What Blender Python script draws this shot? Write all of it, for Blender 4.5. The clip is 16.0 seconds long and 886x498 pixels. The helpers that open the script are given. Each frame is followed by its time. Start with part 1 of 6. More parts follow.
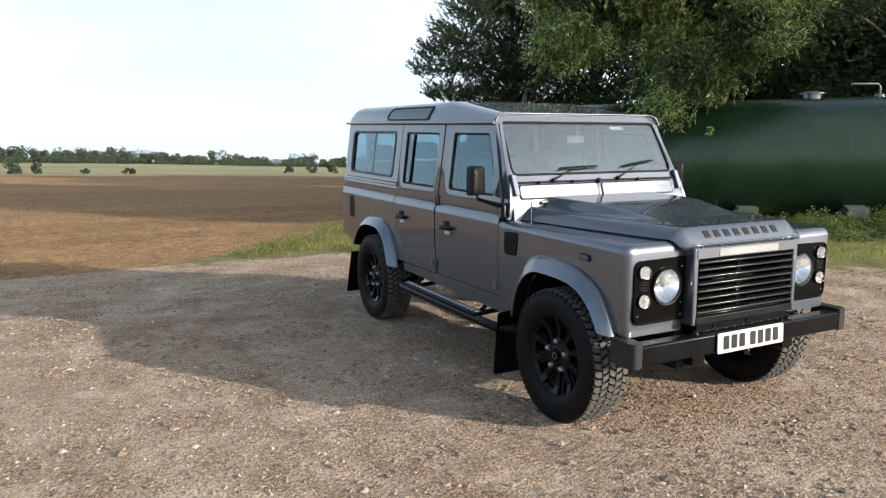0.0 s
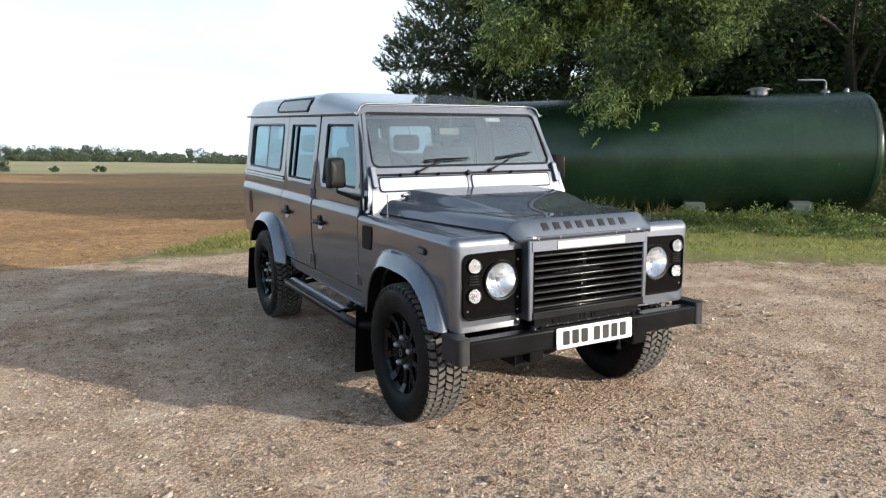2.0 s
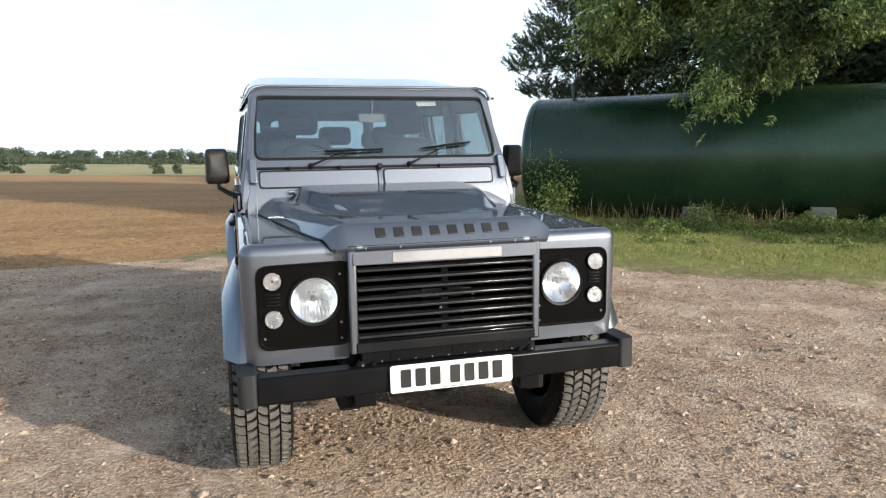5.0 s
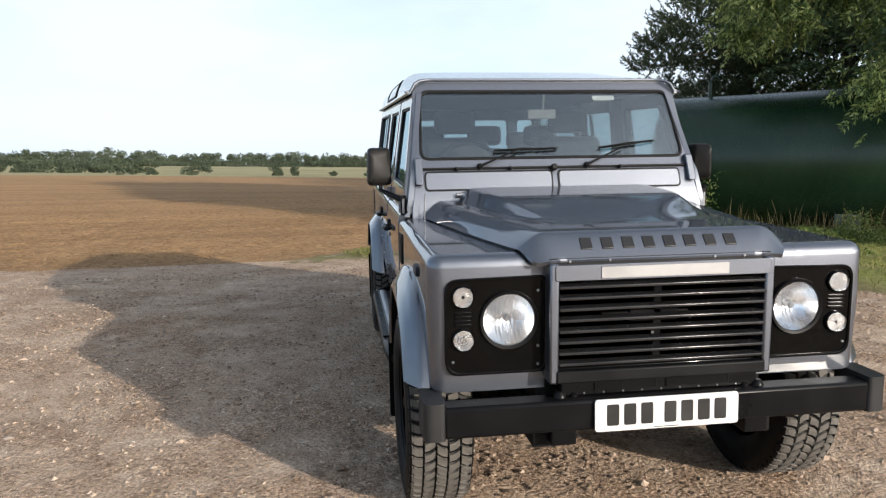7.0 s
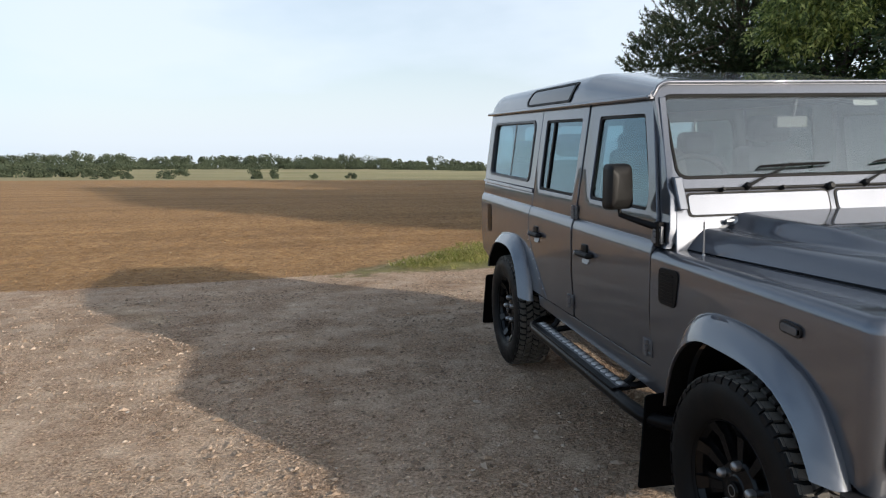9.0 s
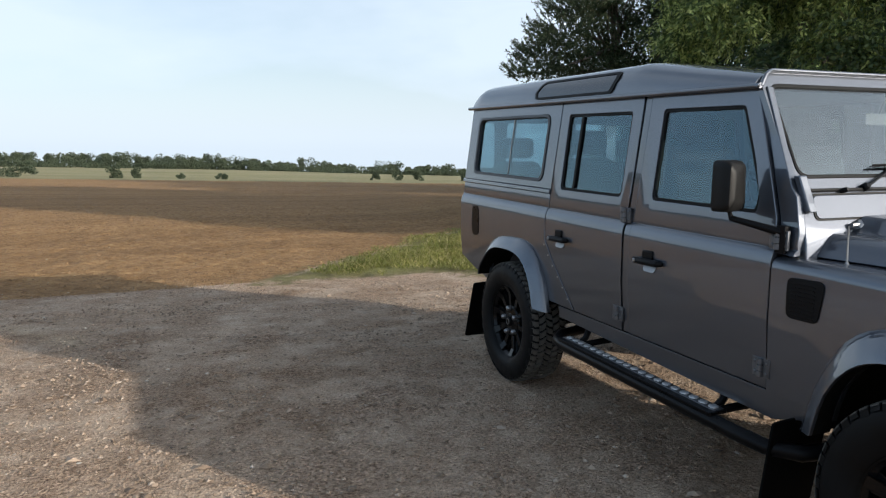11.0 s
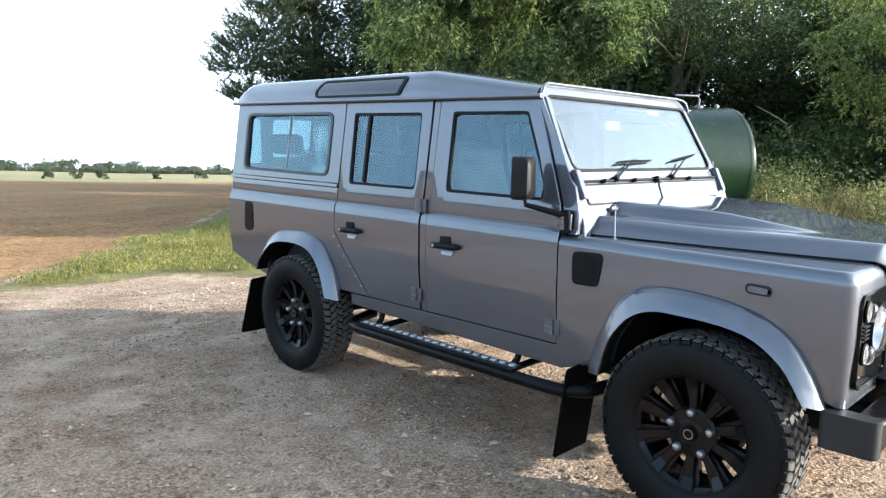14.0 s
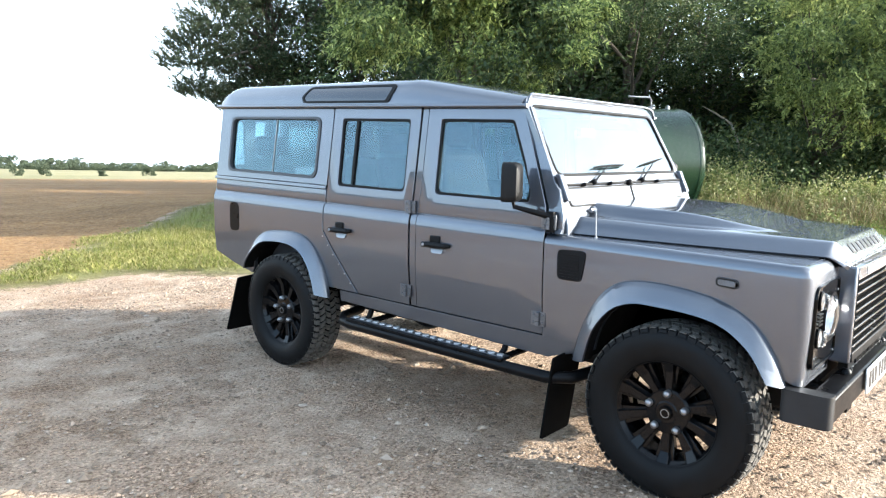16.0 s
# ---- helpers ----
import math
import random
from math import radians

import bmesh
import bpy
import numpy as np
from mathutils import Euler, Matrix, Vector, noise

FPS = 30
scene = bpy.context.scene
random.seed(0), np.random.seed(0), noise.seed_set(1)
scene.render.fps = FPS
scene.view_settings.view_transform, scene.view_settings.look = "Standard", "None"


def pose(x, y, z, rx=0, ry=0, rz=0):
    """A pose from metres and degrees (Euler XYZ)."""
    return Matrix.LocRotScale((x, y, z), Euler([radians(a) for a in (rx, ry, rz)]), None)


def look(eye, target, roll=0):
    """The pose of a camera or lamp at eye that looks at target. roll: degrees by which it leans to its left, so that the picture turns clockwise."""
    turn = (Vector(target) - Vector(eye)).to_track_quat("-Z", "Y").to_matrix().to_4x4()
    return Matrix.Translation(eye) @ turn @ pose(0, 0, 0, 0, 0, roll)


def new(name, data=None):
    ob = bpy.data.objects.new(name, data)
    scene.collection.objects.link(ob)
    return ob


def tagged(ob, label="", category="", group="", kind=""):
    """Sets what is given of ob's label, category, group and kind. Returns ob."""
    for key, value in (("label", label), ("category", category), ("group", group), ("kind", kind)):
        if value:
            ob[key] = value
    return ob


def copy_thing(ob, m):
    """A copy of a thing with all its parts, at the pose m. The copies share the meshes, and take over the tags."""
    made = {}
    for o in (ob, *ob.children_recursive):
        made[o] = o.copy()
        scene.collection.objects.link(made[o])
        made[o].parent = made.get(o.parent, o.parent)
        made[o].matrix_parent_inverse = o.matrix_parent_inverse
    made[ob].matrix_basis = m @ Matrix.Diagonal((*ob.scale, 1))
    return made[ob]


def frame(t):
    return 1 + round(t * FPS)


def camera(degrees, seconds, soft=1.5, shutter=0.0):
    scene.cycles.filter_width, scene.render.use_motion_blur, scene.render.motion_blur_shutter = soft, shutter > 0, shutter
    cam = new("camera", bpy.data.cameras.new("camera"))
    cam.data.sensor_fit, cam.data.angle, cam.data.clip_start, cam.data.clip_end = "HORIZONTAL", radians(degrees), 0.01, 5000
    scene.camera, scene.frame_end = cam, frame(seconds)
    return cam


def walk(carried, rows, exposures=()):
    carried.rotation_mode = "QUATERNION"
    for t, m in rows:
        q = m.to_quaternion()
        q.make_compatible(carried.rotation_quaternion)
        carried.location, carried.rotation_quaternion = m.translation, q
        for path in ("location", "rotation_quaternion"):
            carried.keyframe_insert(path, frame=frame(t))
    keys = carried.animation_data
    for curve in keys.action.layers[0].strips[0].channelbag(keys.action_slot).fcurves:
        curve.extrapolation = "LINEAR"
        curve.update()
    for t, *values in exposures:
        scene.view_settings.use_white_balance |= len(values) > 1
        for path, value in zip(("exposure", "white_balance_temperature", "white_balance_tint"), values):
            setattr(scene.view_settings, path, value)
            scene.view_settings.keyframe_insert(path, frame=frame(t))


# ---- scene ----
cam = camera(64.2, 16.0, soft=1.2)
PATH = [
    (0, (-3.225, -3.21, 1.612), (-2.317, -1.453, 1.314), -0.3),
    (0.5, (-3.215, -3.212, 1.61), (-2.297, -1.46, 1.311), -0.2),
    (1, (-3.042, -3.3, 1.603), (-2.114, -1.554, 1.305), -0.4),
    (1.5, (-2.781, -3.437, 1.616), (-1.842, -1.697, 1.316), -0.5),
    (2, (-2.474, -3.466, 1.565), (-1.522, -1.733, 1.261), -0.3),
    (2.5, (-2.156, -3.446, 1.588), (-1.174, -1.731, 1.28), -0.2),
    (3, (-1.79, -3.551, 1.551), (-0.761, -1.863, 1.248), -0.2),
    (3.2, (-1.653, -3.584, 1.561), (-0.619, -1.899, 1.261), -0.3),
    (5.3, (-0.711, -3.2, 1.429), (-0.238, -1.279, 1.136), -0.9),
    (5.5, (-0.664, -3.138, 1.402), (-0.236, -1.207, 1.109), -1.0),
    (6, (-0.679, -3.053, 1.363), (-0.342, -1.102, 1.078), -0.9),
    (6.5, (-0.842, -2.962, 1.385), (-0.575, -1.0, 1.104), -0.9),
    (7, (-1.077, -2.847, 1.448), (-0.805, -0.885, 1.168), -0.8),
    (7.5, (-1.337, -2.604, 1.45), (-1.047, -0.645, 1.166), -0.8),
    (8, (-1.579, -2.354, 1.494), (-1.275, -0.398, 1.208), -1.0),
    (8.5, (-1.85, -2.2, 1.508), (-1.531, -0.245, 1.225), -1.0),
    (8.7, (-1.983, -2.124, 1.534), (-1.654, -0.171, 1.254), -1.1),
    (10.8, (-2.801, -1.382, 1.524), (-2.166, 0.494, 1.249), -0.1),
    (11, (-2.838, -1.289, 1.492), (-2.139, 0.565, 1.218), -0.0),
    (11.5, (-2.829, -1.069, 1.498), (-1.934, 0.699, 1.219), 0.2),
    (12, (-2.963, -0.949, 1.476), (-1.924, 0.738, 1.203), 0.3),
    (12.5, (-3.119, -0.9, 1.491), (-1.922, 0.679, 1.22), 0.7),
    (13, (-3.203, -0.981, 1.504), (-1.894, 0.507, 1.234), 0.7),
    (13.5, (-3.295, -1.135, 1.488), (-1.924, 0.295, 1.217), 0.7),
    (14, (-3.401, -1.197, 1.478), (-2.006, 0.21, 1.204), 0.8),
    (14.5, (-3.564, -1.147, 1.491), (-2.158, 0.247, 1.212), 0.9),
    (15, (-3.717, -1.146, 1.504), (-2.271, 0.208, 1.23), 1.1),
    (15.5, (-3.718, -1.194, 1.509), (-2.249, 0.135, 1.231), 0.9),
    (16, (-3.712, -1.22, 1.517), (-2.226, 0.09, 1.237), 1.0),
]
EXPOSURES = [(0, 0.40, 6300, 9), (2, 0.50, 6300, 9), (3, 0.66, 6250, 8), (6, 0.40, 6250, 8), (7, 0.28, 6400, 11), (8.5, 0.06, 6500, 11), (11, 0.04, 6300, 9), (12.5, 0.58, 5980, 10), (14, 1.36, 6000, 7), (16, 1.74, 6100, 7)]
walk(cam, [(t, look(eye, target, roll)) for t, eye, target, roll in PATH], EXPOSURES)

# ---- world, sun ----
SUN = Vector((0.6, -0.8, 0.28)).normalized()
world = bpy.data.worlds.new("sky")
scene.world = world
world.use_nodes = True
wn, wl = world.node_tree.nodes, world.node_tree.links
wn.clear()
w_out = wn.new("ShaderNodeOutputWorld")
w_bg = wn.new("ShaderNodeBackground")
w_sky = wn.new("ShaderNodeTexSky")
w_sky.sky_type = "NISHITA"
w_sky.sun_disc = False
w_sky.sun_elevation = math.asin(SUN.z)
w_sky.sun_rotation = math.atan2(SUN.x, SUN.y)
w_sky.air_density, w_sky.dust_density, w_sky.ozone_density = 1.0, 1.2, 1.2
w_tc = wn.new("ShaderNodeTexCoord")
w_map = wn.new("ShaderNodeMapping")
w_map.inputs["Scale"].default_value = (1.1, 1.1, 3.2)
w_noise = wn.new("ShaderNodeTexNoise")
w_noise.inputs["Scale"].default_value = 1.7
w_noise.inputs["Detail"].default_value = 5.0
w_noise.inputs["Roughness"].default_value = 0.5
w_ramp = wn.new("ShaderNodeValToRGB")
w_ramp.color_ramp.elements[0].position, w_ramp.color_ramp.elements[0].color = 0.34, (0.30, 0.30, 0.30, 1)
w_ramp.color_ramp.elements[1].position, w_ramp.color_ramp.elements[1].color = 0.62, (0.9, 0.9, 0.9, 1)
w_mix = wn.new("ShaderNodeMixRGB")
w_veil = wn.new("ShaderNodeMixRGB")
w_veil.inputs["Color1"].default_value = (5.9, 6.7, 7.6, 1)
w_veil.inputs["Color2"].default_value = (4.5, 6.2, 8.3, 1)
wl.new(w_tc.outputs["Generated"], w_map.inputs["Vector"])
wl.new(w_map.outputs["Vector"], w_noise.inputs["Vector"])
wl.new(w_noise.outputs["Fac"], w_ramp.inputs["Fac"])
w_sep = wn.new("ShaderNodeSeparateXYZ")
w_thin = wn.new("ShaderNodeMapRange")
w_thin.inputs["From Min"].default_value, w_thin.inputs["From Max"].default_value = 0.25, 0.75
w_thin.inputs["To Min"].default_value, w_thin.inputs["To Max"].default_value = 1.0, 0.48
w_cov = wn.new("ShaderNodeMath")
w_cov.operation = "MULTIPLY"
wl.new(w_tc.outputs["Generated"], w_sep.inputs["Vector"])
wl.new(w_sep.outputs["Z"], w_thin.inputs["Value"])
wl.new(w_ramp.outputs["Color"], w_cov.inputs[0])
wl.new(w_thin.outputs["Result"], w_cov.inputs[1])
w_hor = wn.new("ShaderNodeMapRange")
w_hor.inputs["From Min"].default_value, w_hor.inputs["From Max"].default_value = 0.02, 0.26
w_hor.inputs["To Min"].default_value, w_hor.inputs["To Max"].default_value = 0.86, 0.0
w_top = wn.new("ShaderNodeMath")
w_top.operation = "MAXIMUM"
wl.new(w_sep.outputs["Z"], w_hor.inputs["Value"])
wl.new(w_cov.outputs[0], w_top.inputs[0])
wl.new(w_hor.outputs["Result"], w_top.inputs[1])
wl.new(w_top.outputs[0], w_mix.inputs["Fac"])
w_west = wn.new("ShaderNodeMapRange")
w_west.inputs["From Min"].default_value, w_west.inputs["From Max"].default_value = -0.3, -0.85
wl.new(w_sep.outputs["X"], w_west.inputs["Value"])
wl.new(w_west.outputs["Result"], w_veil.inputs["Fac"])
wl.new(w_veil.outputs["Color"], w_mix.inputs["Color2"])
wl.new(w_sky.outputs["Color"], w_mix.inputs["Color1"])
w_dot = wn.new("ShaderNodeVectorMath")
w_dot.operation = "DOT_PRODUCT"
w_dot.inputs[1].default_value = SUN
w_pos = wn.new("ShaderNodeMath")
w_pos.operation, w_pos.inputs[1].default_value = "MAXIMUM", 0.0
w_pow = wn.new("ShaderNodeMath")
w_pow.operation, w_pow.inputs[1].default_value = "POWER", 9.0
w_amp = wn.new("ShaderNodeMixRGB")
w_amp.blend_type = "ADD"
w_amp.inputs["Color2"].default_value = (25.0, 23.8, 22.0, 1)
wl.new(w_tc.outputs["Generated"], w_dot.inputs[0])
wl.new(w_dot.outputs["Value"], w_pos.inputs[0])
wl.new(w_pos.outputs[0], w_pow.inputs[0])
wl.new(w_pow.outputs[0], w_amp.inputs["Fac"])
wl.new(w_mix.outputs["Color"], w_amp.inputs["Color1"])
wl.new(w_amp.outputs["Color"], w_bg.inputs["Color"])
w_bg.inputs["Strength"].default_value = 0.14
wl.new(w_bg.outputs["Background"], w_out.inputs["Surface"])

sun_data = bpy.data.lights.new("sun", "SUN")
sun_data.energy, sun_data.angle, sun_data.color = 5.6, radians(0.8), (1.0, 0.90, 0.77)
sun = new("sun", sun_data)
sun.matrix_world = look((0, 0, 20), Vector((0, 0, 20)) - SUN)


# ---- materials ----
def graph(name):
    m = bpy.data.materials.new(name)
    m.use_nodes = True
    nt = m.node_tree
    return m, nt, nt.nodes["Principled BSDF"]


def n_noise(nt, vec, scale, detail=4.0, rough=0.55):
    n = nt.nodes.new("ShaderNodeTexNoise")
    n.inputs["Scale"].default_value, n.inputs["Detail"].default_value, n.inputs["Roughness"].default_value = scale, detail, rough
    nt.links.new(vec, n.inputs["Vector"])
    return n.outputs["Fac"]


def n_ramp(nt, fac, stops):
    r = nt.nodes.new("ShaderNodeValToRGB")
    el = r.color_ramp.elements
    while len(el) < len(stops):
        el.new(0.5)
    for e, (p, c) in zip(el, stops):
        e.position, e.color = p, (*c, 1) if len(c) == 3 else c
    nt.links.new(fac, r.inputs["Fac"])
    return r.outputs["Color"]


def n_mix(nt, fac, a, b, mode="MIX"):
    m = nt.nodes.new("ShaderNodeMixRGB")
    m.blend_type = mode
    for sock, v in (("Fac", fac), ("Color1", a), ("Color2", b)):
        if isinstance(v, (int, float)):
            m.inputs[sock].default_value = v
        elif isinstance(v, tuple):
            m.inputs[sock].default_value = (*v, 1)
        else:
            nt.links.new(v, m.inputs[sock])
    return m.outputs["Color"]


def n_math(nt, op, a, b=0.0, clamp=False):
    m = nt.nodes.new("ShaderNodeMath")
    m.operation, m.use_clamp = op, clamp
    for i, v in enumerate((a, b)):
        if isinstance(v, (int, float)):
            m.inputs[i].default_value = v
        else:
            nt.links.new(v, m.inputs[i])
    return m.outputs[0]


def n_bump(nt, bsdf, height, strength, dist):
    b = nt.nodes.new("ShaderNodeBump")
    b.inputs["Strength"].default_value, b.inputs["Distance"].default_value = strength, dist
    nt.links.new(height, b.inputs["Height"])
    nt.links.new(b.outputs["Normal"], bsdf.inputs["Normal"])


def n_vec(nt):
    return nt.nodes.new("ShaderNodeTexCoord").outputs["Object"]


def surface(name, dark, light, rough=(0.4, 0.6), metal=0.0, scale=8.0, fine=90.0, bump=0.15, dist=0.002, coat=0.0, spec=0.5):
    """A plain surface with wear at two scales."""
    m, nt, b = graph(name)
    vec = n_vec(nt)
    big, small = n_noise(nt, vec, scale), n_noise(nt, vec, fine, 3.0)
    mixed = n_math(nt, "ADD", n_math(nt, "MULTIPLY", big, 0.65), n_math(nt, "MULTIPLY", small, 0.35))
    nt.links.new(n_ramp(nt, mixed, [(0.3, dark), (0.7, light)]), b.inputs["Base Color"])
    nt.links.new(n_ramp(nt, big, [(0.3, (rough[0],) * 3), (0.7, (rough[1],) * 3)]), b.inputs["Roughness"])
    b.inputs["Metallic"].default_value = metal
    b.inputs["Specular IOR Level"].default_value = spec
    if coat:
        b.inputs["Coat Weight"].default_value, b.inputs["Coat Roughness"].default_value = coat, 0.04
    if bump:
        n_bump(nt, b, small, bump, dist)
    return m


def paint_material():
    m, nt, b = graph("grey_metallic_paint")
    vec = n_vec(nt)
    flake = n_noise(nt, vec, 1400.0, 1.0)
    haze = n_noise(nt, vec, 3.0, 4.0)
    col = n_ramp(nt, flake, [(0.25, (0.055, 0.061, 0.075)), (0.75, (0.127, 0.139, 0.166))])
    nt.links.new(col, b.inputs["Base Color"])
    nt.links.new(n_ramp(nt, haze, [(0.3, (0.47,) * 3), (0.7, (0.54,) * 3)]), b.inputs["Roughness"])
    b.inputs["Metallic"].default_value = 0.95
    b.inputs["Coat Weight"].default_value = 1.0
    b.inputs["Coat IOR"].default_value = 1.8
    nt.links.new(n_ramp(nt, haze, [(0.3, (0.012,) * 3), (0.75, (0.035,) * 3)]), b.inputs["Coat Roughness"])
    n_bump(nt, b, n_noise(nt, vec, 45.0, 2.0), 0.012, 0.001)
    return m


def glass_material(name, tint, head_on=0.05, rough=0.0, gloss=(1.0, 1.0, 1.0)):
    """Clear pane whose gloss grows towards grazing angles."""
    m = bpy.data.materials.new(name)
    m.use_nodes = True
    nt = m.node_tree
    nt.nodes.clear()
    out = nt.nodes.new("ShaderNodeOutputMaterial")
    mix = nt.nodes.new("ShaderNodeMixShader")
    tr = nt.nodes.new("ShaderNodeBsdfTransparent")
    gl = nt.nodes.new("ShaderNodeBsdfGlossy")
    lw = nt.nodes.new("ShaderNodeLayerWeight")
    lw.inputs["Blend"].default_value = 0.5
    fac = n_math(nt, "ADD", n_math(nt, "MULTIPLY", n_math(nt, "POWER", lw.outputs["Facing"], 4.0), 1 - head_on), head_on, True)
    tr.inputs["Color"].default_value = (*tint, 1)
    gl.inputs["Roughness"].default_value = rough
    gl.inputs["Color"].default_value = (*gloss, 1)
    nt.links.new(fac, mix.inputs["Fac"])
    nt.links.new(tr.outputs["BSDF"], mix.inputs[1])
    nt.links.new(gl.outputs["BSDF"], mix.inputs[2])
    nt.links.new(mix.outputs["Shader"], out.inputs["Surface"])
    return m


def leaf_material(name, stops, rough=0.45, glow=0.35):
    """Leaves, coloured island by island, partly letting light through."""
    m, nt, b = graph(name)
    geo = nt.nodes.new("ShaderNodeNewGeometry")
    col = n_ramp(nt, geo.outputs["Random Per Island"], stops)
    patch = n_ramp(nt, n_noise(nt, n_vec(nt), 0.9, 3.0), [(0.3, (0.62, 0.66, 0.6)), (0.7, (1.12, 1.1, 1.0))])
    col = n_mix(nt, 1.0, col, patch, "MULTIPLY")
    nt.links.new(col, b.inputs["Base Color"])
    b.inputs["Roughness"].default_value = rough
    b.inputs["Specular IOR Level"].default_value = 0.2
    tl = nt.nodes.new("ShaderNodeBsdfTranslucent")
    nt.links.new(col, tl.inputs["Color"])
    mix = nt.nodes.new("ShaderNodeMixShader")
    mix.inputs["Fac"].default_value = glow
    out = nt.nodes["Material Output"]
    nt.links.new(b.outputs["BSDF"], mix.inputs[1])
    nt.links.new(tl.outputs["BSDF"], mix.inputs[2])
    nt.links.new(mix.outputs["Shader"], out.inputs["Surface"])
    return m


PAINT = paint_material()
BLACK_PLASTIC = surface("black_plastic", (0.004, 0.004, 0.0045), (0.008, 0.008, 0.0085), (0.38, 0.52), bump=0.2, fine=400.0, spec=0.12)
END_PLASTIC = surface("weathered_bumper_plastic", (0.010, 0.010, 0.0105), (0.02, 0.02, 0.021), (0.4, 0.55), bump=0.2, fine=400.0, spec=0.3)
SATIN_BLACK = surface("satin_black_coating", (0.003, 0.003, 0.0035), (0.006, 0.006, 0.0065), (0.26, 0.38), bump=0.1, fine=260.0, spec=0.11)
GLOSS_BLACK = surface("gloss_black", (0.0015, 0.0015, 0.0016), (0.003, 0.003, 0.003), (0.05, 0.12), bump=0.0, spec=0.16)
SLAT_BLACK = surface("satin_slat_plastic", (0.009, 0.009, 0.0095), (0.017, 0.017, 0.018), (0.18, 0.28), bump=0.05, fine=400.0, spec=0.5)
RIM_BLACK = surface("black_wheel_paint", (0.003, 0.003, 0.0034), (0.006, 0.006, 0.0064), (0.10, 0.18), bump=0.03, spec=0.2)
RUBBER = surface("tyre_rubber", (0.003, 0.003, 0.0032), (0.007, 0.007, 0.0072), (0.42, 0.6), scale=14.0, fine=320.0, bump=0.2, spec=0.13)
TREAD = surface("worn_tread_rubber", (0.04, 0.037, 0.032), (0.11, 0.1, 0.087), (0.7, 0.95), scale=30.0, fine=240.0, bump=0.4)
FLAP_RUBBER = surface("matte_flap_rubber", (0.002, 0.002, 0.002), (0.004, 0.004, 0.004), (0.8, 0.95), bump=0.1, spec=0.05)
SEAL = surface("black_seal_rubber", (0.004, 0.004, 0.004), (0.008, 0.008, 0.008), (0.45, 0.6), bump=0.1, spec=0.15)
ROOF_GLASS = surface("dark_roof_glass", (0.010, 0.014, 0.020), (0.014, 0.019, 0.026), (0.03, 0.06), bump=0.0, spec=0.9)
MIRROR_PLASTIC = surface("grained_mirror_plastic", (0.006, 0.0058, 0.0055), (0.012, 0.0115, 0.011), (0.4, 0.55), bump=0.25, fine=420.0, spec=0.17)
SEAL_GREY = surface("weathered_grey_seal", (0.03, 0.032, 0.036), (0.055, 0.058, 0.064), (0.35, 0.5), bump=0.1, spec=0.4)
HINGE_STEEL = surface("dull_hinge_steel", (0.09, 0.095, 0.105), (0.17, 0.175, 0.185), (0.35, 0.5), metal=0.8, fine=160.0)
STEEL = surface("zinc_plated_steel", (0.2, 0.2, 0.21), (0.36, 0.36, 0.36), (0.3, 0.45), metal=0.9, fine=160.0)
CHROME = surface("bright_reflector", (0.85, 0.85, 0.86), (0.93, 0.93, 0.93), (0.2, 0.3), metal=1.0, bump=0.0)
SILVER = surface("brushed_silver_strip", (0.2, 0.2, 0.205), (0.27, 0.27, 0.27), (0.42, 0.52), metal=0.85, fine=500.0, bump=0.06)
CHEQUER = surface("grey_chequer_plate", (0.45, 0.45, 0.46), (0.62, 0.62, 0.62), (0.3, 0.5), metal=0.7)
UNDERSIDE = surface("black_underbody", (0.003, 0.003, 0.003), (0.011, 0.010, 0.009), (0.7, 0.95), scale=6.0, spec=0.2)
CLOTH = surface("dark_seat_cloth", (0.018, 0.018, 0.02), (0.04, 0.04, 0.042), (0.75, 0.95), fine=500.0, bump=0.3)
TRIM = surface("grey_interior_trim", (0.10, 0.10, 0.105), (0.16, 0.16, 0.16), (0.6, 0.8))
LINING = surface("pale_headlining", (0.3, 0.3, 0.3), (0.42, 0.42, 0.41), (0.8, 0.95))
PLATE_WHITE = surface("white_reflective_plate", (0.45, 0.45, 0.45), (0.52, 0.52, 0.51), (0.3, 0.4), bump=0.02)
PLATE_INK = surface("black_plate_ink", (0.006, 0.006, 0.006), (0.012, 0.012, 0.012), (0.35, 0.45), bump=0.0)
BADGE = surface("dark_grey_badge", (0.010, 0.010, 0.011), (0.018, 0.018, 0.019), (0.4, 0.5), bump=0.0, spec=0.25)
SCREEN_GLASS = glass_material("windscreen_glass", (0.84, 0.87, 0.86), 0.095, 0.0, (0.88, 0.95, 1.0))
SIDE_GLASS = glass_material("tinted_side_glass", (0.60, 0.70, 0.73), 0.095, 0.0, (0.57, 0.72, 0.80))
LAMP_GLASS = glass_material("lamp_glass", (0.97, 0.98, 0.99), 0.05)
MIRROR = surface("mirror_glass", (0.85, 0.86, 0.87), (0.88, 0.88, 0.89), (0.01, 0.02), metal=1.0, bump=0.0)
TANK_PAINT = None
BARK = surface("rough_bark", (0.035, 0.028, 0.02), (0.11, 0.09, 0.07), (0.8, 0.95), scale=5.0, fine=40.0, bump=0.8, dist=0.02)
DEAD_WOOD = surface("bleached_dead_wood", (0.2, 0.17, 0.13), (0.36, 0.31, 0.25), (0.7, 0.9), scale=5.0, fine=40.0, bump=0.5, dist=0.01)
CONCRETE = surface("weathered_concrete", (0.035, 0.05, 0.04), (0.075, 0.095, 0.075), (0.8, 0.95), scale=3.0, fine=60.0, bump=0.5, dist=0.004)
